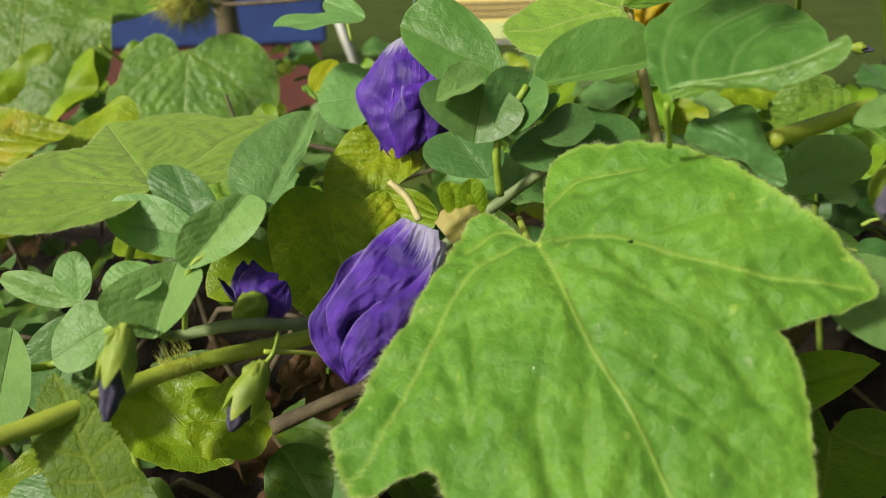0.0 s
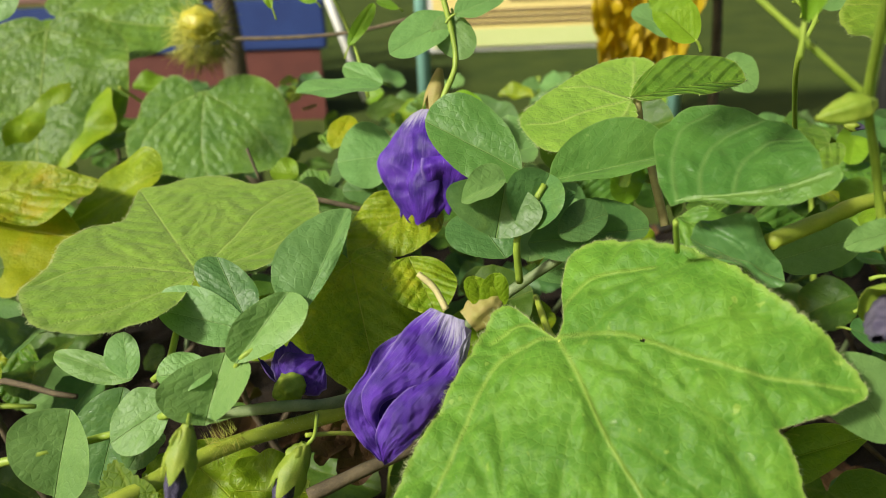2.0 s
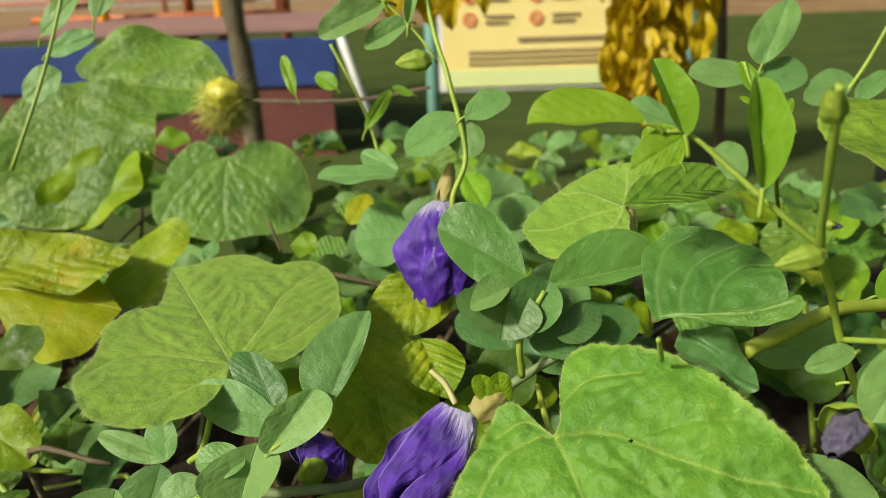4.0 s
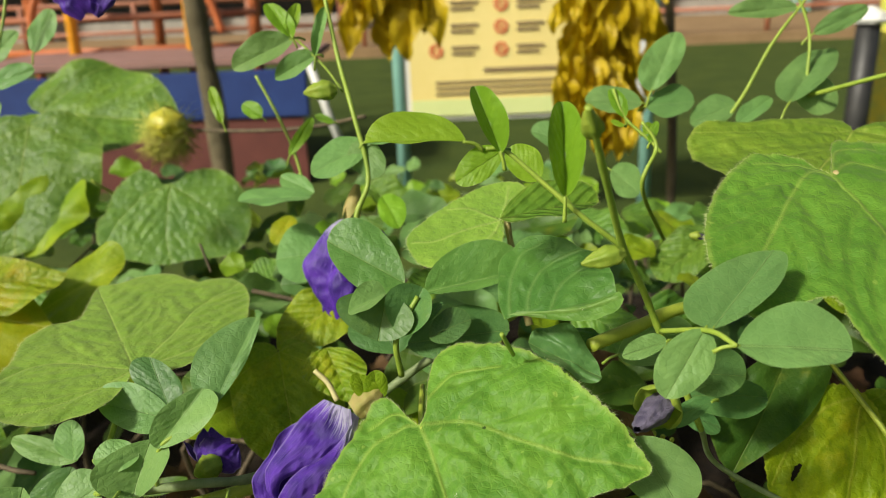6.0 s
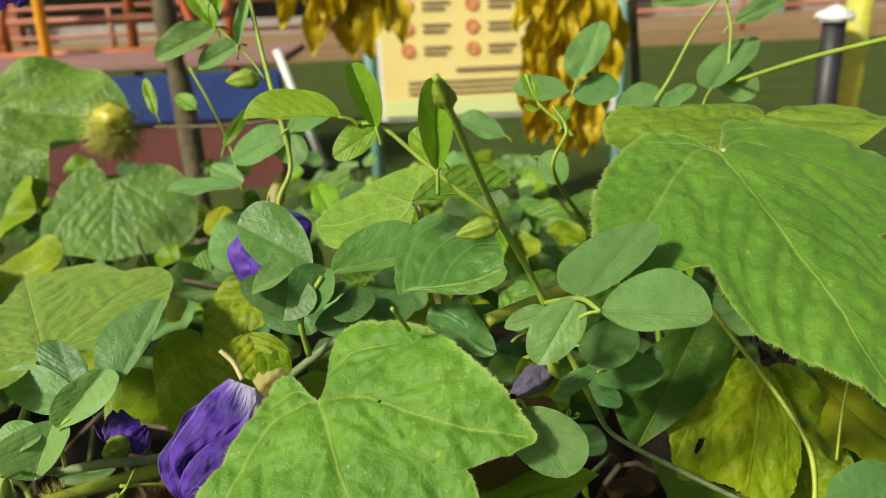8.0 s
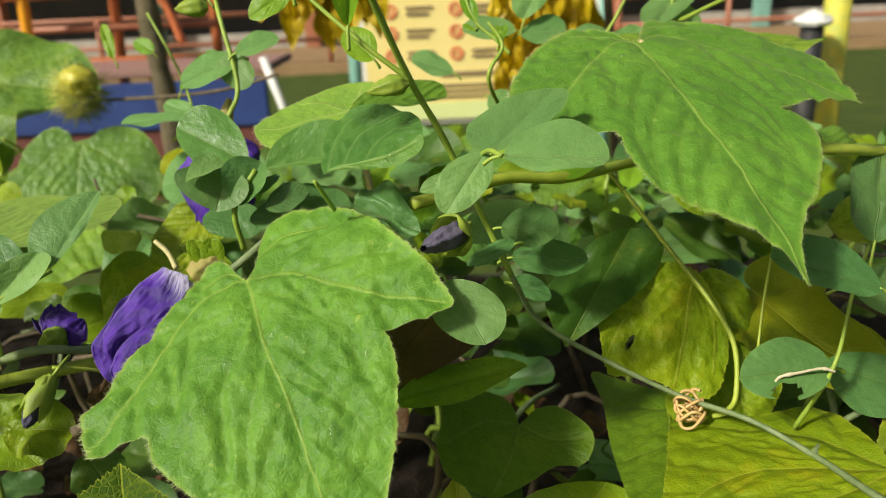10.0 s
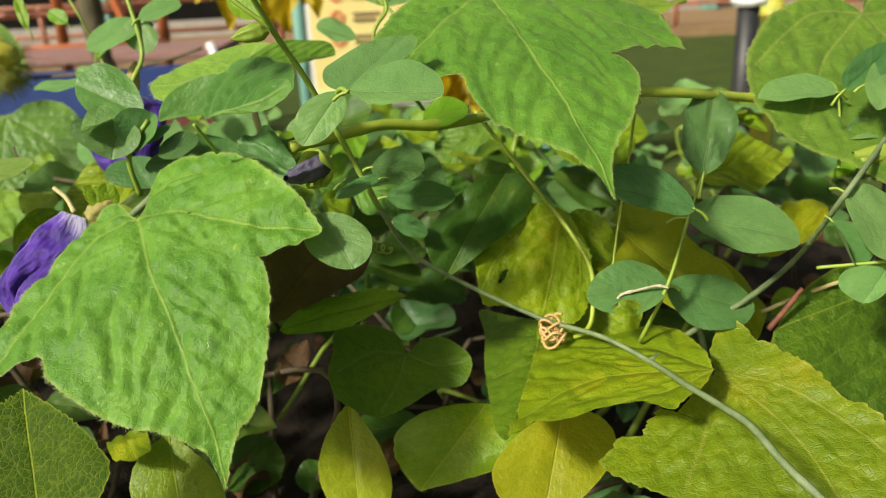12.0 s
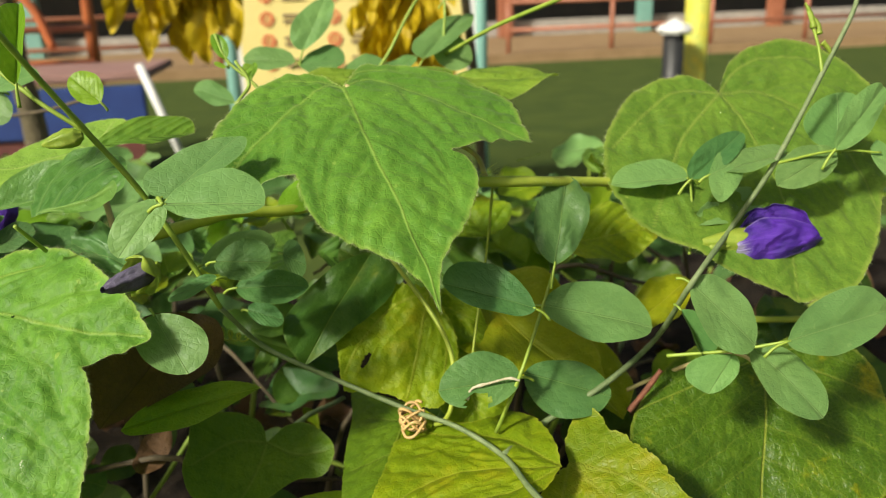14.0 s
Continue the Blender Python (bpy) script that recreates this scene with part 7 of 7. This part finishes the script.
leaf(pea_far, PEA_YOUNG, "oval", (0.1159, 0.3047, 0.9486), (0.1099, 0.3057, 0.9505), (0.1136, 0.3042, 0.9478), far=0.80, name="leaflet")
stem("leaf_stalk", [(0.1158, 0.3047, 0.9486), (0.1165, 0.3056, 0.9482), (0.1170, 0.3065, 0.9476)], 0.0005, 0.0007, STEM, pea_far, sides=6, n=4)
leaf(pea_far, PEA_YOUNG, "oval", (0.1268, 0.2988, 0.9410), (0.1303, 0.3038, 0.9502), (0.1312, 0.3016, 0.9461), far=0.80, name="leaflet")
stem("leaf_stalk", [(0.1269, 0.2990, 0.9412), (0.1264, 0.2994, 0.9398), (0.1262, 0.3000, 0.9383)], 0.0005, 0.0007, STEM, pea_far, sides=6, n=4)
leaf(pea_far, PEA_YOUNG, "oval", (0.1243, 0.3011, 0.9451), (0.1288, 0.3031, 0.9489), (0.1247, 0.3032, 0.9490), far=0.80, name="leaflet")
stem("leaf_stalk", [(0.1244, 0.3012, 0.9452), (0.1238, 0.3019, 0.9446), (0.1235, 0.3027, 0.9438)], 0.0005, 0.0007, STEM, pea_far, sides=6, n=4)
hairs_along("stem_hairs", [(-0.1327, 0.1378, 0.8360), (-0.1077, 0.1579, 0.8344), (-0.0817, 0.1859, 0.8321), (-0.0465, 0.2070, 0.8294)], 0.0026, 0.0012, 700, HAIR, vine_front)
hairs_along("stem_hairs", [(-0.0854, 0.1838, 0.8323), (-0.0810, 0.1850, 0.8347), (-0.0767, 0.1861, 0.8369)], 0.002, 0.006, 160, BRACT, vine_front)
hairs_along("stem_hairs", [(0.1479, 0.2302, 0.8906), (0.1943, 0.2542, 0.8919), (0.2240, 0.1965, 0.9053), (0.2885, 0.2141, 0.8964)], 0.0024, 0.0012, 500, HAIR, vine_right)
hairs_along("stem_hairs", [(0.0578, 0.2671, 0.9171), (0.0602, 0.2633, 0.9012), (0.0605, 0.2530, 0.8979), (0.0651, 0.2440, 0.8773)], 0.0013, 0.0011, 300, HAIR, vine_back)
hairs_along("stem_hairs", [(0.2295, 0.2118, 0.9069), (0.2315, 0.2100, 0.9026), (0.2343, 0.2088, 0.9007)], 0.002, 0.005, 120, BRACT, vine_right)
litter_near = holder("leaf_litter", (-0.0500, 0.2400, 0.6600), "dry orange-brown curled leaves lying under the vines", "litter")
leaf(litter_near, DEAD, "pointed", (-0.0624, 0.2178, 0.8027), (-0.0465, 0.2241, 0.8075), (-0.0548, 0.2260, 0.8089), wave=0.12, fold=0.3)
leaf(litter_near, DEAD, "pointed", (-0.0547, 0.2161, 0.7964), (-0.0365, 0.2198, 0.7992), (-0.0463, 0.2111, 0.7926), wave=0.12, fold=0.3)
leaf(litter_near, DEAD, "pointed", (-0.0610, 0.2259, 0.8092), (-0.0482, 0.2165, 0.8020), (-0.0624, 0.2176, 0.8029), wave=0.12, fold=0.3)
leaf(litter_near, DEAD, "pointed", (-0.0463, 0.2204, 0.8052), (-0.0342, 0.2235, 0.8075), (-0.0400, 0.2137, 0.8002), wave=0.12, fold=0.3)
leaf(litter_near, DEAD, "pointed", (0.1009, 0.2197, 0.7168), (0.1248, 0.2247, 0.7205), (0.1133, 0.2307, 0.7250), wave=0.12, fold=0.3)
leaf(litter_near, DEAD, "pointed", (0.0700, 0.2392, 0.7628), (0.0581, 0.2506, 0.7714), (0.0728, 0.2519, 0.7724), wave=0.12, fold=0.3)

# ---- flowers, buds and fruit ----
flower = holder("flower", FLOWER_FRONT[0], "", "", parent=pea_mid)
tagged(flower, "wilted violet flower with a white throat")
b, x, y, z = axes(*FLOWER_FRONT)
x, y = x.normalized(), y.normalized()
shut = ((-1.13, 0.59), (-1.38, 1.36), (-1.44, 2.43), (-1.45, 3.52), (-1.28, 4.08), (-0.72, 4.47), (-0.08, 4.64))
crease = ((-0.05, 0.27), (0.47, 1.09), (0.45, 2.12), (-0.10, 2.90), (-0.60, 3.65), (-0.50, 4.15), (0.0, 4.60))
low_l, low_r = ((0.30, 1.30), (0.10, 2.30), (-0.33, 3.05), (-0.46, 3.80), (-0.27, 4.60), (0.24, 5.14)), ((0.30, 0.42), (0.75, 1.49), (0.87, 2.77), (0.79, 3.89), (0.60, 4.85), (0.44, 5.25))
rear_l, rear_r = ((-1.42, 1.63), (-1.82, 2.60), (-1.66, 3.37), (-1.69, 4.28), (-1.33, 4.90), (-0.63, 5.18), (0.26, 5.28)), ((-0.90, 1.12), (-0.60, 2.64), (-0.70, 3.53), (-0.60, 4.23), (0.0, 4.67), (0.40, 5.14))
draped_petal(b, x, y, z, shut, crease, 0.05, 0.42, flower, seed=3)
draped_petal(b, x, y, z, low_l, low_r, 0.18, 0.50, flower, seed=8, curl=0.14)
draped_petal(b, x, y, z, rear_l, rear_r, -0.30, 0.20, flower, seed=19)
draped_petal(b, x, y, z, shut[:-1] + ((0.2, 5.0),), low_r, -0.35, -0.75, flower, seed=14)
x, y = x * 0.02, y * 0.05
a0, a1, a2 = (Vector(p) for p in FLOWER_FRONT_STALK)
spindle("calyx", (0.0050, 0.2052, 0.8720), (-0.0052, 0.2020, 0.8650), (0.0018, 0.0034, 0.0044, 0.0048, 0.0040), CALYX_TAN, flower, ridges=5, label="faded yellow-green calyx")
leaf(flower, LIME, "round", (0.0010, 0.2030, 0.8690), (-0.0030, 0.2030, 0.8800), (-0.0062, 0.2020, 0.8750), "round green bract", name="bract", fold=0.2, cup=0.15)
leaf(flower, LIME, "round", (0.0030, 0.2035, 0.8690), (0.0030, 0.2035, 0.8805), (0.0078, 0.2040, 0.8750), "round green bract", name="bract", fold=0.2, cup=0.15)
stem("style", list(FLOWER_FRONT_STYLE), 0.0011, 0.0010, STYLE, flower, "pale upright style")

flower = tagged(holder("flower", FLOWER_BACK[0], "", "", parent=pea_tall), "hanging wilted violet flower")
b, x, y, z = axes(*FLOWER_BACK)
folded_petal(b, b + y, b + y * 0.5 + x * 0.75, flower, turn=1.3, start=0.2, depth=0.7, crumple=0.4, seed=21, open_end=0.35)
folded_petal(b, b + y * 0.9 - x * 0.4, b + y * 0.5 + x * 0.6, flower, turn=1.2, start=-0.9, depth=0.7, crumple=0.45, seed=27, open_end=0.3)
folded_petal(b, b + y * 0.95 + x * 0.3, b + y * 0.5 + x * 0.5, flower, turn=0.9, start=1.2, depth=0.8, crumple=0.45, seed=30, open_end=0.3)
c0, c1, c2 = (Vector(p) for p in FLOWER_BACK_STALK)
bell("calyx", c0, c2, 0.0055, CALYX_TAN, flower, label="faded brown-green calyx", flare=0.6)

flower = tagged(holder("flower", FLOWER_SMALL[0], "", "", parent=pea_left), "small violet flower with white streaks")
b, x, y, z = axes(*FLOWER_SMALL)
for k, (dx, dy) in enumerate(((-0.45, 1.0), (0.5, 0.95), (1.1, 0.25))):
    folded_petal(b - z * 0.004, b - z * 0.004 + y * dy - x * dx, b + y * 0.5 + x * 0.25, flower, turn=1.0, start=0.2 * k, depth=0.5, crumple=0.2, seed=40 + k)
spindle("calyx", b - z * -0.002 - y * 0.25, b + y * 0.42, (0.002, 0.0048, 0.0055, 0.004, 0.001), CALYX, flower, ridges=5, label="green calyx")

flower = tagged(holder("flower", FLOWER_RIGHT[0], "", "", parent=pea_right), "fresh violet flower with a white throat")
b, x, y, z = axes(*FLOWER_RIGHT)
x, y = x.normalized(), y.normalized()
ruff = ((0.07, -0.26), (0.68, 0.40), (1.44, 1.46), (1.30, 2.00), (1.42, 2.54), (0.95, 3.45), (0.01, 3.99), (-0.63, 3.86))
keel = ((-0.20, -0.22), (-0.62, 0.17), (-0.92, 0.74), (-1.05, 1.68), (-0.98, 2.70), (-0.92, 3.45), (-0.71, 3.86))
brow = ((0.20, -0.10), (0.70, 0.60), (0.88, 1.30), (0.79, 2.01), (0.50, 2.90), (-0.10, 3.62), (-0.60, 3.80))
draped_petal(b, x, y, z, brow, keel, 0.10, 0.75, flower, seed=51, curl=0.16)
draped_petal(b, x, y, z, ruff, brow, -0.10, 0.25, flower, seed=55, curl=0.2)
draped_petal(b, x, y, z, ruff, keel, -0.20, -0.70, flower, seed=58)
y = y * 0.0423
d0, d1, d2 = (Vector(p) for p in FLOWER_RIGHT_STALK)
bell("calyx", d1.lerp(d0, 0.2), b + y * 0.30, 0.0062, CALYX, flower, label="pale green calyx", flare=0.75)
for s in (-1, 1):
    spindle("bract", d1.lerp(d0, 0.3), d0 + Vector((0.002, -0.002, 0.004 * s)), (0.0006, 0.003, 0.0036, 0.0022, 0.0004), CALYX, flower, squash=0.35, seed=s, label="green bract")

flower = tagged(holder("flower", FLOWER_TOP[0], "", "", parent=pea_far), "violet flower at the top of a shoot")
b, x, y, z = axes(*FLOWER_TOP)
folded_petal(b, b + y, b + y * 0.5 + x * 0.9, flower, turn=1.4, depth=0.7, crumple=0.3, seed=61)


def bud(plant, f, tip_share, label, fat=1.0, tip_material=None, dry=False):
    top = tagged(holder("bud", f[0], "", "", parent=plant), label)
    a, e = Vector(f[0]), Vector(f[1])
    r = (e - a).length * 0.2 * fat
    if tip_share:
        t0 = a.lerp(e, 1 - tip_share - 0.25)
        spindle("petal_tip", t0, e, (r * 0.7, r * 0.85, r * 0.75, r * 0.55, r * 0.2), tip_material or BUD_TIP, top, ridges=6, label="dark violet furled petals", seed=3, squash=0.7)
        bell("calyx", a, a.lerp(e, 1 - tip_share + 0.08), r * 1.25, CALYX, top, flare=0.75, mouth=0.75, label="green calyx")
    else:
        spindle("calyx", a, e, (r * 0.5, r * 1.1, r * 1.2, r, r * 0.7, r * 0.2), CALYX, top, ridges=5)
    for s in (-1, 1):
        spindle("bract", a, a.lerp(e, 0.42) + Vector((0.5 * r * s, -0.3 * r, 0.3 * r)), (0.0004, r * 0.6, r * 0.7, r * 0.4, 0.0002), CALYX, top, squash=0.35, seed=s + 5)


bud(pea_near, BUD_WITHERED, 0.62, "withered dark violet bud with a green calyx", 1.5, PETAL_DRY)
bud(pea_left, BUD_LEFT, 0.42, "closed bud with a dark violet tip", 0.85)
bud(pea_left, BUD_LOW, 0.25, "closed green bud with a grey-violet tip", 1.1)
bud(pea_tall, BUD_TALL, 0.0, "closed pale green bud", 1.2)
bud(pea_near, ((0.0688, 0.1345, 0.9795), (0.0655, 0.1300, 0.9870), (0.0680, 0.1320, 0.9830)), 0.0, "tiny closed green bud", 1.2)
bud(pea_near, BUD_GREEN, 0.0, "small closed green bud", 1.0)
bud(pea_far, BUD_FAR, 0.5, "dark violet furled bud", 1.2)

# yellow fruit in its net of bracts
rng = random.Random(4)
f0, f1, f2 = (Vector(p) for p in FRUIT_AT)
fruit = tagged(holder("fruit", f0, "", "", parent=vine_back), "yellow passion fruit in a net of hairy bracts")
spindle("fruit_body", f0 + Vector((0.004, 0, -0.006)), f0 + Vector((0.008, 0, 0.024)), (0.004, 0.013, 0.016, 0.014, 0.004), FRUIT, fruit)
hv, hf = [], []
for _ in range(700):
    d = Vector((rng.gauss(0, 1), rng.gauss(0, 1), rng.gauss(-0.2, 1))).normalized()
    c = f0 + Vector((0.005, 0, 0)) + d * rng.uniform(0.010, 0.020)
    bristle(hv, hf, c, d + Vector((rng.uniform(-0.9, 0.9), rng.uniform(-0.9, 0.9), rng.uniform(-1.2, 0.4))), rng.uniform(0.008, 0.022), 0.00045)
tagged(mesh_object("bract_net", hv, hf, BRACT, fruit, "yellow-green hairy bracts", origin=f0), kind="stuff")

# dried tendril knot and coil
k0, k1, k2 = (Vector(p) for p in DRY_KNOT)
knot = []
for i in range(46):
    a = i * 0.9
    knot.append(k0.lerp(k1, 0.1 + 0.8 * i / 45) + Vector((math.cos(a) * 0.0052, math.sin(a) * 0.004, 0.0035 * math.sin(a * 1.7 + 1))))
stem("dried_tendril", knot, 0.0007, 0.0007, TENDRIL_DRY, vine_right, "dry tan tendril wound round a stem", sides=5, n=4)
e0, e1, e2 = (Vector(p) for p in TENDRIL_COIL)
stem("tendril", [e0.lerp(e1, i / 40) + Vector((0.0015 * math.cos(i * 0.85), 0, 0.0042 * math.sin(i * 0.85) * (1 - i / 60))) for i in range(41)], 0.0006, 0.0005, STEM_PALE, pea_near, "coiled pale tendril", sides=5, n=3)

# ---- undergrowth ----
def thicket(label, seed, count, x0, x1, y0, y1, ys, tops, mats, low=0.665, sizes=(0.022, 0.048), stems=16, power=1.4):
    """Leaves and stems filling a stretch of the bed up to a height that follows y; lower leaves have shade put into
    their colour.
    """
    rng = random.Random(seed)
    home = holder("undergrowth", ((x0 + x1) / 2, (y0 + y1) / 2, 0.64), label, "foliage", "undergrowth shrubs")
    for _ in range(count):
        x, y = rng.uniform(x0, x1), rng.uniform(y0, y1)
        top = float(np.interp(y, ys, tops))
        z = top - (top - low) * rng.random() ** power
        a, d = rng.uniform(0, 6.283), rng.uniform(*sizes)
        base = Vector((x, y, z))
        tip = base + Vector((math.cos(a) * d, math.sin(a) * d * 0.6 - 0.4 * d, rng.uniform(-0.5, 0.35) * d))
        across = (tip - base).cross(Vector((rng.uniform(-0.4, 0.4), -0.5, 0.9))).normalized() * d * rng.uniform(0.3, 0.46)
        kind = rng.choice(("oval", "pointed", "oval", "round"))
        # deeper than 5 cm only dark greens: the thicket's inner shade, set by colour
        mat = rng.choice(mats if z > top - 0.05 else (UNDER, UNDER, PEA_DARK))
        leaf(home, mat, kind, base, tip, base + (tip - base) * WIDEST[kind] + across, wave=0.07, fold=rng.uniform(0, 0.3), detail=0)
    for _ in range(stems):
        p0 = Vector((rng.uniform(x0, x1), rng.uniform(y0, y1), 0.63))
        p1 = p0 + Vector((rng.uniform(-0.08, 0.08), rng.uniform(-0.05, 0.05), rng.uniform(0.35, 0.85) * (max(tops) - 0.64)))
        p2 = p1 + Vector((rng.uniform(-0.09, 0.09), rng.uniform(-0.05, 0.05), rng.uniform(-0.04, 0.015)))
        stem("stem", [p0, p1, p2], 0.0024, 0.0012, rng.choice((STEM_BROWN, STEM_BROWN, STEM, STEM_GREY)), home, sides=6, n=5)


# SHADE is mostly dark greens, so part of the shade is in the colour
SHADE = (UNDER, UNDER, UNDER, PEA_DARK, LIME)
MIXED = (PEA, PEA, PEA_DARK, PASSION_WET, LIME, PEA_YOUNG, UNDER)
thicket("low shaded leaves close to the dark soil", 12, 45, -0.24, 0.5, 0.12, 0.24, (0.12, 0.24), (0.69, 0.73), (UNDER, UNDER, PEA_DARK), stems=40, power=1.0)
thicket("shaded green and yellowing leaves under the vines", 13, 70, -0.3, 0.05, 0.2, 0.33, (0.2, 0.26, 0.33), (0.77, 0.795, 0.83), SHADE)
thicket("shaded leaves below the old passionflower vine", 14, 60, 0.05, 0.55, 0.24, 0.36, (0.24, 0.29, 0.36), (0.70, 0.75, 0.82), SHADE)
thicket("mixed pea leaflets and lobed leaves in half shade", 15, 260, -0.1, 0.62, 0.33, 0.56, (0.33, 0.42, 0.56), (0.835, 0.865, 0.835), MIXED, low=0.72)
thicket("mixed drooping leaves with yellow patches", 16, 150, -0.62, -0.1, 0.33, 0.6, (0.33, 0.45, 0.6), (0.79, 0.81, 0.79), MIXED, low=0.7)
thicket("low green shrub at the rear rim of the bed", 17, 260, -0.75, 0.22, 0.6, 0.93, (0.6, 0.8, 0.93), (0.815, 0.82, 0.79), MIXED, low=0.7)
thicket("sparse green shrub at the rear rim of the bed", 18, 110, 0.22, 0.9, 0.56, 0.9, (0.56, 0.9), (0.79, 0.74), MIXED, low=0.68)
rng = random.Random(31)

# litter on the soil
litter = holder("leaf_litter", (0.1, 0.4, 0.64), "dry brown leaf litter lying on the soil", "litter")
for i in range(150):
    x, y = rng.uniform(-0.55, 0.75), rng.uniform(0.12, 0.7)
    a, d = rng.uniform(0, 6.283), rng.uniform(0.02, 0.05)
    base = Vector((x, y, 0.662 + rng.uniform(0, 0.02)))
    tip = base + Vector((math.cos(a), math.sin(a), rng.uniform(-0.1, 0.3))) * d
    across = (tip - base).cross(Vector((rng.uniform(-0.4, 0.4), rng.uniform(-0.4, 0.4), 1))).normalized() * d * 0.4
    leaf(litter, DEAD, "pointed", base, tip, base + (tip - base) * 0.4 + across, wave=0.15, fold=rng.uniform(-0.1, 0.4), detail=0)

# ---- golden foliage hanging in front of the board ----
golden = holder("golden_shrub", (0.4, 1.5, 0.0), "golden yellow hanging leaf bunches on a thin branch", "shrub")
stem("branch", [(0.55, 1.62, 0.0), (0.52, 1.6, 0.8), (0.40, 1.52, 1.25), (0.05, 1.45, 1.32)], 0.012, 0.006, BARK, golden)
rng = random.Random(9)
for cx, cz, w, h, n in ((0.335, 0.87, 0.07, 0.15, 120), (-0.05, 1.03, 0.09, 0.07, 70)):
    for i in range(n):
        x, z = cx + rng.gauss(0, w * 0.5), cz + rng.uniform(-h * 0.75, h * 1.6)
        y = 1.45 + rng.gauss(0, 0.035)
        d = rng.uniform(0.06, 0.13)
        base = Vector((x, y, z))
        tip = base + Vector((rng.uniform(-0.35, 0.35), rng.uniform(-0.3, 0.3), -1)).normalized() * d
        across = (tip - base).cross(Vector((rng.uniform(-0.6, 0.6), -1, 0.2))).normalized() * d * 0.2
        leaf(golden, GOLD, "pointed", base, tip, base + (tip - base) * 0.4 + across, wave=0.12, fold=0.2, detail=0)


# ---- water ----
def droplet(blade, x, y, r, tall=0.5, longer=1.0, label="clear water droplet on a green leaf"):
    bm = bmesh.new()
    bmesh.ops.create_uvsphere(bm, u_segments=16, v_segments=10, radius=1.0)
    bmesh.ops.delete(bm, geom=[f for f in bm.faces if f.calc_center_median().z < 0.02], context="FACES")
    n = blade.normal(x, y)
    yy = (blade.y - n * blade.y.dot(n)).normalized()
    xx = yy.cross(n)
    p = blade.at(x, y)
    for v in bm.verts:
        c = v.co.copy()
        c.z = c.z * tall if c.z > 0 else c.z * 0.06
        k = 1 + 0.12 * noise.noise(Vector((c.x * 1.5, c.y * 1.5, r * 9000)))
        v.co = p + (xx * c.x * k + yy * c.y * longer * k + n * (c.z + 0.07)) * r
    ob = part("water_droplet", bm, WATER)
    ob.data.polygons.foreach_set("use_smooth", [True] * len(ob.data.polygons))
    return tagged(ob, label, "droplet", "water droplets")


for x, y, r, q in ((1.3, 3.0, 0.0021, 1.2), (1.5, 3.7, 0.0023, 1.0), (2.3, 4.4, 0.0019, 1.5), (2.4, 5.9, 0.0019, 1.7), (-0.9, 4.0, 0.0022, 0.6), (-0.6, 4.7, 0.0020, 0.8), (-1.0, 5.2, 0.0024, 1.1), (-1.3, 6.5, 0.0030, 1.5), (2.7, 2.7, 0.0014, 1.0), (-1.2, 7.1, 0.0022, 0.9), (-0.3, 2.6, 0.0020, 1.0), (4.0, 2.3, 0.0012, 1.4), (1.3, 5.3, 0.0010, 1.0), (-3.0, 4.5, 0.0019, 1.4), (3.2, 2.0, 0.0011, 1.0), (0.8, 4.9, 0.0009, 1.0)):
    droplet(front_blade, x, y, r * 0.85, 0.26, q)
for blade, n, hi in ((right_blade, 18, 0.0012), (far_blade, 50, 0.0018), (left_blade, 26, 0.0009), (mid_blade, 60, 0.0007), (round_blade, 22, 0.0016)):
    for _ in range(n):
        droplet(blade, *inside(blade, rng), rng.uniform(0.0004, hi), 0.35)
for blade, n, hi in ((mottled_blade, 18, 0.0010), (droop_blade, 24, 0.0016)):
    for _ in range(n):
        droplet(blade, rng.uniform(-0.5, 0.5), rng.uniform(0.05, 0.75), rng.uniform(0.0004, hi), 0.5)
droplet(cupped_blade, 0.15, 2.9, 0.0020, 0.7)
